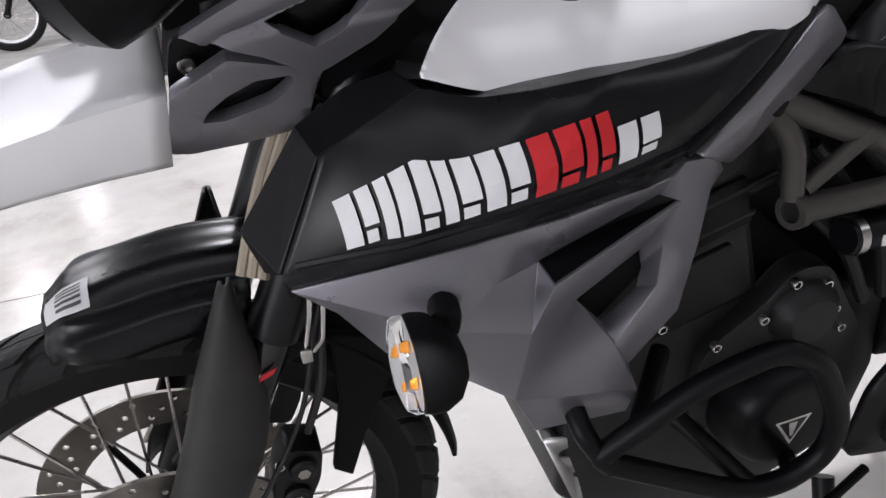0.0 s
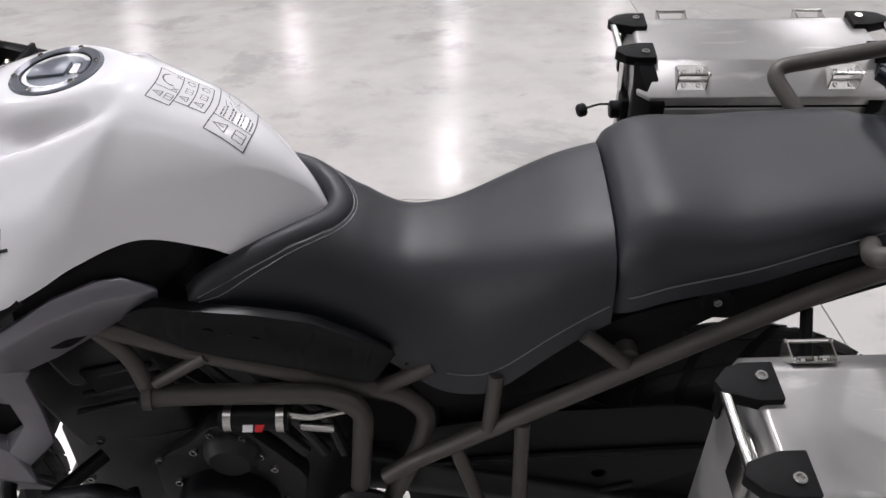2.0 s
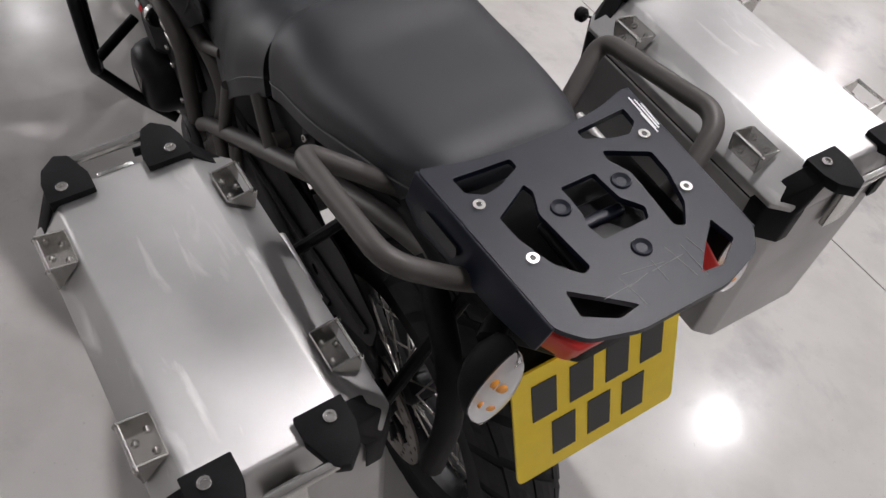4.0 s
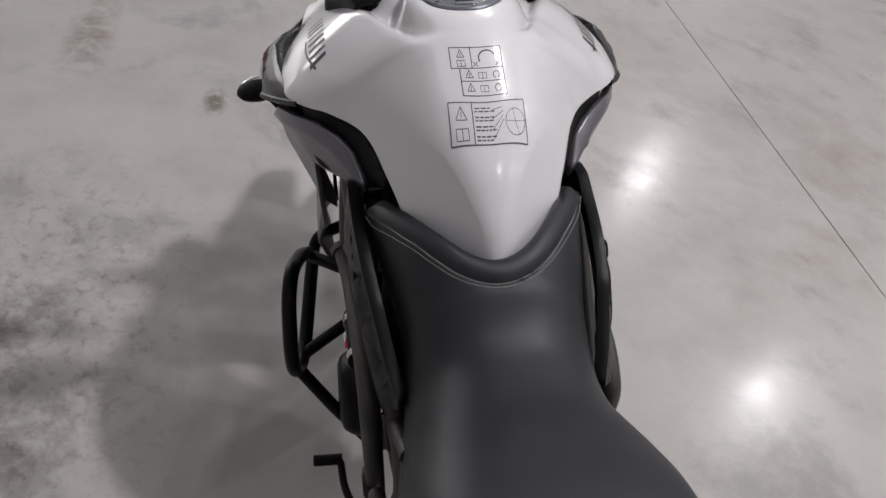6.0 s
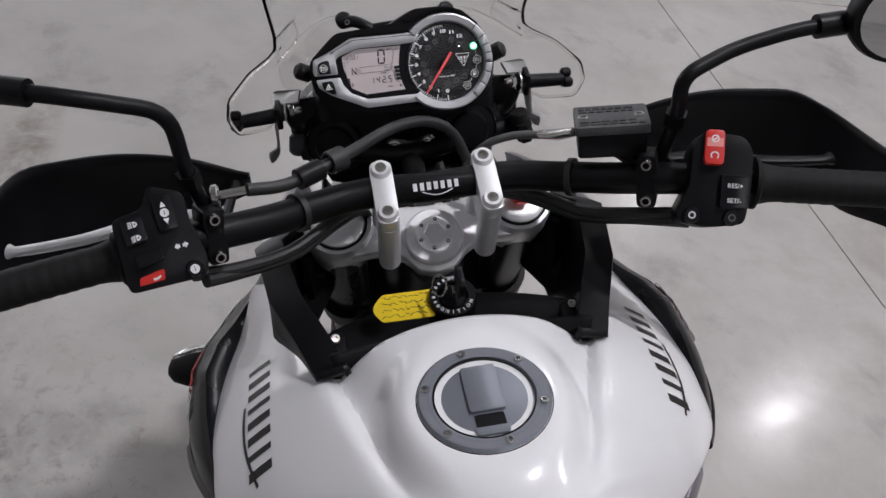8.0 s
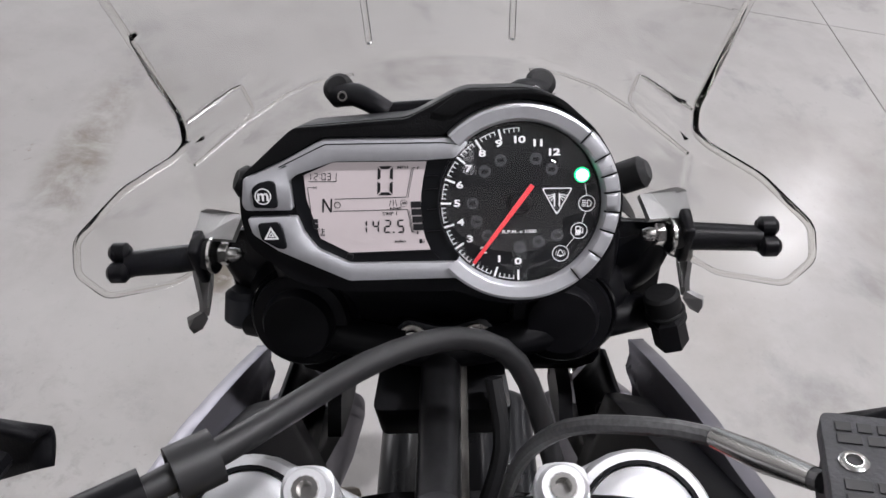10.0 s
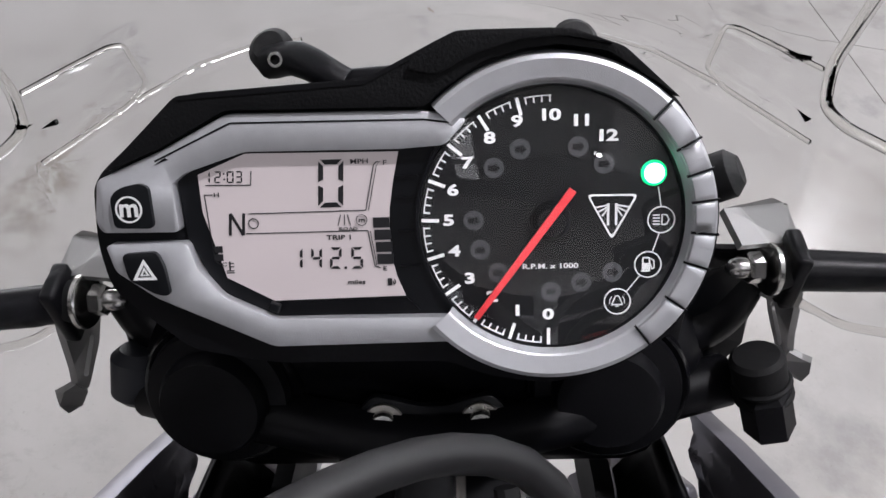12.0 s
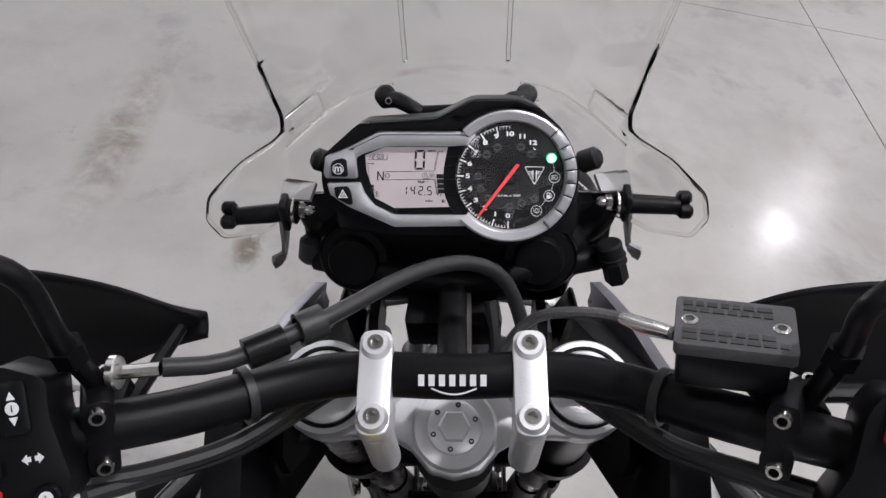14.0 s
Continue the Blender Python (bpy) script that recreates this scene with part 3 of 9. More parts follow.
def panel_at(side, u, v, lift=0.0):
    p = along(PANEL_LOW, u).lerp(along(PANEL_TOP, u), v)
    p.y += 0.019 * math.sin(math.pi * v) ** 0.7 * smoothstep(-0.05, 0.25, u) * (1 - 0.5 * smoothstep(0.7, 1.0, u)) + lift
    p.y *= side
    return p


def facets(verts, faces, side=1):
    bm = bmesh.new()
    vs = {k: bm.verts.new((x, side * y, z)) for k, (x, y, z) in verts.items()}
    for f in faces:
        bm.faces.new([vs[k] for k in f.split()])
    bmesh.ops.triangulate(bm, faces=[f for f in bm.faces if len(f.verts) > 4])
    return bm


def build_panels():
    for side in (-1, 1):
        us = linspace(0, 1, 61)
        vs = linspace(0, 1, 25)

        def fn(u, v):
            if v < 0:
                p = panel_at(side, u, 0)
                k = -v / 0.2
                return p + Vector(((0.004 + 0.014 * u) * k, side * -(0.012 + 0.032 * u) * k, -(0.03 + 0.02 * u) * k))
            if v > 1:
                p = panel_at(side, u, 1)
                return p + Vector((0, side * -0.03, -0.004))
            return panel_at(side, u, v)

        p = part("side_panel", grid(fn, us, [-0.2, -0.1, *vs, 1.1]), BLACKGLOSS, bike, "satin black tank side panel with slanted lettering shapes", solid=0.005, sharp=28)
        fold = {"a": (0.16, 0.2155, 0.877), "b": (0.203, 0.2065, 0.965), "c": (0.194, 0.166, 0.975), "d": (0.137, 0.164, 0.892), "e": (0.15, 0.172, 0.852), "f": (0.285, 0.211, 1.007), "g": (0.27, 0.18, 1.012), "h": (0.235, 0.168, 1.0)}
        part("front_fold", facets(fold, ["a b c d", "a d e", "b f g h c"], side), SATIN, p, "black folded front face of the panel", solid=0.005, smooth=False, bevel=0.002)
        # proud rib along the rear edge
        rib = [panel_at(side, 0.985, v, 0.003) for v in linspace(0.02, 0.98, 9)]
        part("edge_trim", sweep(rib, 0.005, 8), SATIN, p)
        low = [panel_at(side, u, 0.08, 0.0015) for u in linspace(0.03, 0.97, 20)]
        part("edge_trim", sweep(low, 0.0035, 6), SATIN, p)
        marks(p, side)


# foot and head of the stripe, as parts of the panel along and up
MARK_CORNERS = ((0.13, 0.163), (0.68, 0.337), (0.05, 0.6), (0.53, 0.838))


def marks(p, side):
    """The model stripe as plain slanted blocks: white, then red, then one small white."""
    corners = MARK_CORNERS

    def place(s, t):
        a = Vector(corners[0]).lerp(Vector(corners[1]), s)
        b = Vector(corners[2]).lerp(Vector(corners[3]), s)
        q = a.lerp(b, t)
        return panel_at(side, q.x, q.y, 0.0062)

    # start, end, foot, head, red, slit
    cells = [(0.01, 0.15, 0.0, 1.0, 0, 0.55), (0.168, 0.215, 0, 1, 0, 0), (0.228, 0.37, 0, 1, 0, 0.5), (0.382, 0.515, 0, 1, 0, 0.42), (0.528, 0.68, 0, 1, 0, 0.5), (0.7, 0.868, -0.06, 1, 1, 0.5), (0.882, 0.985, -0.03, 1, 1, 0.45), (1.0, 1.155, 0.0, 0.72, 0, 0.5)]
    for a, b, lo, hi, red, slit in cells:
        bm = bmesh.new()
        strips = [(a, b, lo, hi)]
        if slit:
            c = a + (b - a) * slit
            strips = [(a, c - 0.008, lo, hi), (c + 0.008, b, lo + 0.32 * (hi - lo), hi), (c + 0.008, b - 0.012, lo, lo + 0.24 * (hi - lo))]
        for s0, s1, t0, t1 in strips:
            rows = [[bm.verts.new(place(s0 + (s1 - s0) * i / 3, t0 + (t1 - t0) * j / 4)) for j in range(5)] for i in range(4)]
            for r0, r1 in zip(rows, rows[1:]):
                for j in range(4):
                    bm.faces.new((r0[j], r0[j + 1], r1[j + 1], r1[j]))
        part("decal", bm, REDDECAL if red else WHITEDECAL, p, "red block of the model stripe" if red else "white block of the model stripe", smooth=False)


build_panels()
SHROUD = {"a": (0.165, 0.209, 0.858), "t1": (0.245, 0.238, 0.88), "t2": (0.309, 0.25, 0.893), "t3": (0.381, 0.252, 0.901), "t4": (0.474, 0.25, 0.916), "t5": (0.486, 0.246, 0.925), "t6": (0.53, 0.226, 0.911), "h": (0.546, 0.214, 0.887), "b1": (0.199, 0.215, 0.831), "b2": (0.237, 0.215, 0.772), "b3": (0.253, 0.218, 0.758), "b4": (0.304, 0.22, 0.724), "b5": (0.349, 0.224, 0.684), "tip": (0.478, 0.228, 0.657), "l2": (0.377, 0.21, 0.618), "l3": (0.483, 0.205, 0.603), "f0": (0.28, 0.264, 0.824), "f2": (0.347, 0.266, 0.803), "k0": (0.319, 0.247, 0.845), "k1": (0.363, 0.24, 0.855), "m": (0.365, 0.272, 0.852), "k2": (0.473, 0.232, 0.89), "k3": (0.499, 0.228, 0.874), "w0": (0.405, 0.226, 0.792), "w1": (0.477, 0.208, 0.818), "wa": (0.495, 0.19, 0.781), "wb": (0.493, 0.19, 0.752), "wc": (0.447, 0.2, 0.728), "va": (0.497, 0.214, 0.822), "vb": (0.498, 0.214, 0.773), "vc": (0.455, 0.216, 0.714), "r4": (0.535, 0.216, 0.872), "r3": (0.533, 0.214, 0.813), "r2": (0.523, 0.212, 0.734), "r1": (0.47, 0.217, 0.681)}
SHROUD_FACES = ["a t1 t2 k0 f0 b1", "t2 t3 k1 k0", "t3 t4 k2 k1", "k0 k1 m f2 f0", "m k3 w1 w0 f2", "f0 f2 b5 b4", "f2 w0 wc vc r1 tip b5", "b1 f0 b4 b3 b2", "t4 t5 t6 h r4 k3 k2", "k3 r4 r3 va w1", "r3 r2 vb va", "r2 r1 vc vb", "va vb wb wa", "vb vc wc wb", "w1 va wa", "b5 tip l3 l2"]


def build_shrouds():
    for side in (-1, 1):
        s = part("radiator_shroud", facets(SHROUD, SHROUD_FACES, side), GREY, bike, "matt grey radiator shroud with a wedge window", solid=0.008, sharp=7, bevel=0.0022)
        # black face stands in for the shade in the groove above the spear
        slot = {k: (x, y - 0.006 if k in ("k1", "k2") else y, z) for k, (x, y, z) in SHROUD.items()}
        part("shroud_groove_shade", facets({k: slot[k] for k in ("k1", "k2", "k3", "m")}, ["k1 k2 k3 m"], side), SATIN, s, "black face for the shaded groove above the spear of the shroud", smooth=False, solid=0.003)
        part("window_back", plate([(0.385, 0.81), (0.47, 0.87), (0.5, 0.83), (0.49, 0.77), (0.44, 0.72)], step=0, fn=lambda x, z: Vector((x, side * 0.19, z))), PLASTIC, s, smooth=False, solid=0.006)
        part("inner_wall", facets({"a": (0.168, 0.205, 0.866), "m": (0.25, 0.232, 0.893), "n": (0.32, 0.244, 0.91), "b": (0.45, 0.255, 0.94), "c": (0.53, 0.2, 0.89), "d": (0.5, 0.18, 0.9), "e": (0.2, 0.18, 0.86)}, ["a m n b c d e"], side), PLASTIC, s, smooth=False, solid=0.006)
        arm = {"a": (0.48, 0.272, 0.943), "b": (0.512, 0.262, 0.974), "c": (0.563, 0.238, 0.989), "d": (0.612, 0.208, 1.006), "e": (0.65, 0.176, 1.003), "f": (0.672, 0.158, 0.992), "g": (0.705, 0.146, 0.962), "h": (0.701, 0.144, 0.942), "i": (0.647, 0.172, 0.928), "j": (0.582, 0.2, 0.902), "k": (0.545, 0.22, 0.897), "p": (0.545, 0.252, 0.965), "q": (0.6, 0.226, 0.985), "r": (0.65, 0.19, 0.985), "s": (0.69, 0.162, 0.968)}
        part("upper_arm", facets(arm, ["a b p", "b c q p", "c d q", "d e r q", "e f s r", "f g s", "a p j k", "p q i j", "q r s h i", "s g h"], side), GREY, s, "matt grey arm of the shroud", solid=0.012, bevel=0.003, sharp=7)
        bolt(Vector((0.275, side * 0.256, 0.845)), (0, side, 0), 0.0065, s)


build_shrouds()

# knee infill between tank and shroud arm
for side in (-1, 1):
    infill = [(0.575, 1.02), (0.64, 1.032), (0.7, 1.036), (0.755, 1.008), (0.75, 0.985), (0.7, 0.95), (0.6, 0.92), (0.56, 0.95)]
    fy = curve([(0.55, 0.232), (0.6, 0.212), (0.65, 0.17), (0.706, 0.14), (0.79, 0.106)])
    part("knee_panel", plate(round_outline(infill, 0.01, 3), step=0.02, fn=lambda x, z: Vector((x, side * (fy(x) - 0.004 - 0.05 * max(0.98 - z, 0)), z))), PLASTIC, bike, "textured black knee panel", solid=0.01)


# printed marks on the tank
def on_skin(pts, lift=0.0036):
    return [on_tank(x, y, lift).translation for x, y in pts]


def skin_stroke(bm, a, b, w):
    """A printed line on the tank from a to b, each an (x, y) of the plan."""
    a, b = Vector(a), Vector(b)
    n = max(1, int((b - a).length / 0.012))
    t = (b - a).normalized()
    nrm = Vector((-t.y, t.x)) * w / 2
    last = None
    for k in range(n + 1):
        c = a.lerp(b, k / n)
        row = [bm.verts.new(p) for p in on_skin([c - nrm, c + nrm])]
        if last:
            bm.faces.new((last[0], last[1], row[1], row[0]))
        last = row


def build_tank_marks():
    # maker's mark on each flank: seven plain bars over a long swoosh
    for side in (-1, 1):
        for k in range(8):
            bm = bmesh.new()
            x0 = 0.452 + 0.0172 * k
            y0, y1 = 0.207, 0.183
            a = (x0 + 0.001, side * y0)
            b = (x0 + 0.001, side * y1)
            skin_stroke(bm, a, b, 0.0085 if k % 3 else 0.0062)
            part("mark_bar", bm, BLACKDECAL, tank, "plain black bar on the flank", smooth=False)
        bm = bmesh.new()
        pts = [(0.495 + 0.09 * t, side * (0.2105 + 0.006 * math.sin(math.pi * t) - 0.012 * t)) for t in linspace(0, 1, 14)]
        for a, b in zip(pts, pts[1:]):
            skin_stroke(bm, a, b, 0.0026)
        part("maker_swoosh", bm, BLACKDECAL, tank, "thin black swoosh below the bars", smooth=False)
    # warning stickers: thin frames, triangles, book outlines and lines too small to read
    rng = random.Random(2)

    def print_line(bm, a, b, w):
        # the sheets lie square to the eye behind the tank, not along the crown
        n = max(1, int(math.dist(a, b) / 0.008))
        pts = [(a[0] + (b[0] - a[0]) * k / n, a[1] + (b[1] - a[1]) * k / n) for k in range(n + 1)]
        pts = [(x - 3.6 * (y - 0.002) ** 2, y * 0.94) for x, y in pts]
        for p, q in zip(pts, pts[1:]):
            skin_stroke(bm, p, q, w * 0.8)
    film = clear_material("clear_sticker_film", (1, 1, 1), 0.1)
    for x0, x1, y0, y1, cols in ((0.719, 0.744, -0.036, 0.03, (-0.036, -0.01, 0.03)), (0.744, 0.76, -0.026, 0.03, (-0.026, 0.03)), (0.76, 0.777, -0.026, 0.03, (-0.026, 0.03)), (0.784, 0.824, -0.046, 0.05, (-0.046, -0.018, 0.05))):
        bm = bmesh.new()
        w = 0.0014
        print_line(bm, (x0, y0), (x0, y1), w)
        print_line(bm, (x1, y0), (x1, y1), w)
        for y in cols:
            print_line(bm, (x0, y), (x1, y), w)
        big = x1 - x0 > 0.025
        # triangle and book
        tx, ty, s = (x0 + (0.007 if x1 < 0.8 else 0.011), (cols[0] + cols[1]) / 2 if big else y0 + 0.011, 0.0046 if not x1 > 0.8 else 0.0066)
        for a, b in (((s, -s), (s, s)), ((s, s), (-s, 0)), ((-s, 0), (s, -s))):
            print_line(bm, (tx + a[0], ty + a[1]), (tx + b[0], ty + b[1]), 0.0011)
        print_line(bm, (tx - 0.001, ty), (tx + 0.004, ty), 0.0009)
        bx, by = (x1 - (0.006 if x1 < 0.8 else 0.009), ty) if big else (x0 + 0.009, y0 + 0.028)
        q = 0.0036 if not x1 > 0.8 else 0.0052
        for k in (-1, 1):
            for a, b in (((-q, 0), (-q, k * q * 1.4)), ((-q, k * q * 1.4), (q, k * q * 1.4)), ((q, k * q * 1.4), (q, 0))):
                print_line(bm, (bx + a[0], by + a[1]), (bx + b[0], by + b[1]), 0.0009)
        print_line(bm, (bx - q, by), (bx + q, by), 0.0009)
        if x1 > 0.8:
            for g in range(4):
                for r in range(2):
                    yy = -0.015
                    while yy < 0.006:
                        l = rng.uniform(0.003, 0.007)
                        print_line(bm, (x0 + 0.006 + 0.009 * g + 0.0032 * r, yy), (x0 + 0.006 + 0.009 * g + 0.0032 * r, yy + l), 0.0017)
                        yy += l + 0.0014
                print_line(bm, (x0 + 0.008 + 0.009 * g, 0.007), (x0 + 0.006 + 0.004 * g, 0.021), 0.0007)
            c = (x0 + 0.021, 0.036)
            ring = [(c[0] + 0.0125 * math.cos(t), c[1] + 0.0125 * math.sin(t)) for t in linspace(0, 2 * math.pi, 22)]
            for a, b in zip(ring, ring[1:]):
                print_line(bm, a, b, 0.0008)
            for t in (0.3, 1.6, 3.3, 4.6):
                print_line(bm, c, (c[0] + 0.0125 * math.cos(t), c[1] + 0.0125 * math.sin(t)), 0.0006)
        elif big:
            c = (x0 + 0.013, 0.011)
            ring = [(c[0] + 0.009 * math.cos(t), c[1] + 0.011 * math.sin(t)) for t in linspace(1.9, 5.2, 12)]
            for a, b in zip(ring, ring[1:]):
                print_line(bm, a, b, 0.0022)
            for yy in (-0.005, 0.024):
                print_line(bm, (x1 - 0.008, yy - 0.003), (x1 - 0.002, yy + 0.003), 0.0011)
                print_line(bm, (x1 - 0.008, yy + 0.003), (x1 - 0.002, yy - 0.003), 0.0011)
        else:
            c = (x0 + 0.009, 0.02)
            ring = [(c[0] + 0.0045 * math.cos(t), c[1] + 0.004 * math.sin(t)) for t in linspace(0.4, 6.0, 12)]
            for a, b in zip(ring, ring[1:]):
                print_line(bm, a, b, 0.0014)
        part("warning_sticker", bm, GREYDECAL, tank, "clear sticker with grey frames and warning signs", smooth=False)


build_tank_marks()

# ---- seats ----
seat_top = curve([(0.93, 0.974), (0.945, 0.967), (0.965, 0.952), (0.99, 0.938), (1.06, 0.937), (1.15, 0.966), (1.23, 0.997), (1.29, 1.012)])
seat_w = curve([(0.735, 0.158), (0.76, 0.152), (0.8, 0.141), (0.86, 0.129), (0.94, 0.117), (1.0, 0.114), (1.06, 0.12), (1.12, 0.133), (1.2, 0.144), (1.29, 0.144)])
seat_low = curve([(0.735, 0.938), (0.75, 0.925), (0.8, 0.907), (0.86, 0.885), (0.9, 0.862), (0.94, 0.828), (0.98, 0.797), (1.02, 0.768), (1.06, 0.75), (1.1, 0.758), (1.2, 0.838), (1.29, 0.902)])
# the stitched line round the nose: place along, half width, height
NOSE = [(0.741, 0.149, 0.943), (0.77, 0.139, 0.958), (0.798, 0.128, 0.969), (0.842, 0.107, 0.981), (0.886, 0.079, 0.985), (0.914, 0.052, 0.979), (0.929, 0.025, 0.974), (0.934, 0.0, 0.973)]
nose_y = curve([(x, y) for x, y, z in NOSE])
nose_z = curve([(x, z) for x, y, z in NOSE])


def seat_ring(x, top, w, low, bulge=3.2, n=40, flare=0.0):
    """Half of a seat's section from the left lower edge over the crown to the right."""
    out = []
    for k in range(n + 1):
        a = math.pi * k / n
        c, s = math.cos(a), math.sin(a)
        y = -w * math.copysign(abs(c) ** (2 / bulge), c)
        z = low + (top - low) * abs(s) ** (2 / bulge)
        out.append(Vector((x, y * (1 + flare * (1 - (z - low) / (top - low)) ** 1.3), z)))
    return out


def seat_power(x):
    return 2.5 + 1.0 * smoothstep(0.9, 1.2, x)


def seat_flare(x):
    return 0.2 * smoothstep(0.9, 1.05, x) * (1 - smoothstep(1.1, 1.26, x))


def seat_crown(x):
    """Height at which the flank's curve would meet the middle."""
    if x >= 0.934:
        return seat_top(x)
    b = seat_power(x)
    return seat_low(x) + (nose_z(x) - seat_low(x)) / (1 - (nose_y(x) / seat_w(x)) ** b) ** (1 / b)


def build_rider_seat():
    bm = bmesh.new()
    rows = []
    for x in [*linspace(0.741, 0.934, 30), *linspace(0.942, 1.272, 42)]:
        ring = seat_ring(x, seat_crown(x), seat_w(x), seat_low(x), seat_power(x), 56, flare=seat_flare(x))
        if x < 0.934:
            # inside the stitched line the seat dips under the collar and the tank
            ys, zs = nose_y(x), nose_z(x)
            for p in ring:
                if abs(p.y) < ys:
                    p.z = zs - 0.035 * smoothstep(0, 0.03, ys - abs(p.y))
        rows.append([bm.verts.new(p) for p in ring])
    for a, b in zip(rows, rows[1:]):
        for j in range(len(a) - 1):
            bm.faces.new((a[j], a[j + 1], b[j + 1], b[j]))
    bm.faces.new(rows[-1])
    bm.faces.new(rows[0][::-1])
    seat = part("rider_seat", bm, VINYL, bike, "dark grey vinyl rider seat with contrast stitching", sharp=60)
    # padded band between the stitched line and the tail of the tank
    line = smooth_path([(x, -y, z) for x, y, z in NOSE] + [(x, y, z) for x, y, z in NOSE[-2::-1]], 0.006)
    profile = [(-0.004, -0.006), (-0.001, 0.0), (0.003, 0.006), (0.008, 0.0095), (0.014, 0.0115), (0.02, 0.011), (0.025, 0.0075), (0.0275, 0.001), (0.028, -0.02)]
    rings = []
    for k, p in enumerate(line):
        t = (line[min(k + 2, len(line) - 1)] - line[max(k - 2, 0)]).normalized()
        inward = Vector((-t.y, t.x, 0)).normalized()
        end = smoothstep(0, 0.02, min(k, len(line) - 1 - k) * 0.006 + 0.004)
        fat = 1.0 + 0.15 * (1 - smoothstep(0.0, 0.1, abs(p.y)))
        rings.append([p + inward * (a * fat) + Vector((0, 0, h * fat * end)) for a, h in profile])
    band = bmesh.new()
    vs = [[band.verts.new(p) for p in r] for r in rings]
    for r0, r1 in zip(vs, vs[1:]):
        for j in range(len(profile) - 1):
            band.faces.new((r0[j], r1[j], r1[j + 1], r0[j + 1]))
    part("collar", band, VINYL, seat, "padded band round the tail of the tank", sharp=70)
    # two rows of thread on the line
    bm = bmesh.new()
    for off in (-0.0035, -0.0075):
        run = 0.0
        for k in range(2, len(line) - 2):
            a, b = line[k], line[k + 1] if k + 1 < len(line) else line[k]
            t = (line[k + 1] - line[k - 1]).normalized()
            n = Vector((-t.y, t.x, 0)).normalized()
            for f in (0.0, 0.5):
                c = a.lerp(b, f) + n * off
                c.z = seat_skin(c.x, c.y) + 0.0007
                d = c + t * 0.002
                d.z = seat_skin(d.x, d.y) + 0.0007
                sweep([c, d], 0.0006, 5, bm=bm)
    ob = part("stitching", bm, THREAD, seat, "grey double row of stitching")
    tagged(ob, kind="stuff")
    # seam along the lower flank
    for side in (-1, 1):
        part("seam", sweep([(x, side * seat_side(x, seat_low(x) + 0.034), seat_low(x) + 0.034) for x in linspace(1.06, 1.268, 18)], 0.001, 5), SEAM, seat, "grey stitched seam")
    return seat


def seat_side(x, z):
    """Half the seat's width at a height."""
    b = seat_power(x)
    h = (z - seat_low(x)) / (seat_crown(x) - seat_low(x))
    return seat_w(x) * (1 - h**b) ** (1 / b) * (1 + seat_flare(x) * (1 - h) ** 1.3)


def seat_skin(x, y):
    w, top, low = seat_w(x), seat_crown(x), seat_low(x)
    b = seat_power(x)
    q = min(abs(y) / w, 0.98)
    return low + (top - low) * (1 - q**b) ** (1 / b)


pil_top = curve([(1.274, 1.01), (1.28, 1.025), (1.292, 1.034), (1.42, 1.043), (1.55, 1.055), (1.62, 1.054), (1.655, 1.038), (1.665, 1.0)])
pil_w = curve([(1.274, 0.134), (1.284, 0.139), (1.34, 0.144), (1.42, 0.145), (1.52, 0.13), (1.6, 0.112), (1.64, 0.092), (1.665, 0.05)])
pil_low = curve([(1.274, 0.898), (1.32, 0.92), (1.45, 0.96), (1.6, 0.992), (1.665, 0.998)])


def build_pillion():
    rows = []
    for x in [1.2745, 1.277, 1.281, 1.287, *linspace(1.293, 1.64, 36), 1.65, 1.658, 1.663, 1.665]:
        rows.append(seat_ring(x, pil_top(x), pil_w(x), pil_low(x), 3.9 + 0.8 * smoothstep(1.45, 1.62, x)))
    bm = loft(rows)
    seat = part("pillion_seat", bm, VINYL, bike, "dark grey vinyl pillion seat", sharp=60)
    for side in (-1, 1):
        path = [(x, side * (pil_w(x) + 0.0006), pil_low(x) + 0.026) for x in linspace(1.29, 1.65, 30)]
        part("piping", sweep(path, 0.0012, 5), SEAM, seat, "grey stitched seam")
    return seat


build_rider_seat()
build_pillion()
# black filler added so that the gap between the seats reads dark
part("seat_gap_filler", box((1.28, 0, 0.92), (0.05, 0.24, 0.12)), PLASTIC, bike, "black filler added to keep the gap between the seats dark", bevel=0.01)

# ---- cockpit: yoke, bar, controls ----
YOKE = Matrix(((0, -0.9, 0.435, 0.352), (1, 0, 0, 0), (0, 0.435, 0.9, 1.128), (0, 0, 0, 1)))
AXIS = Vector((0.435, 0, 0.9))


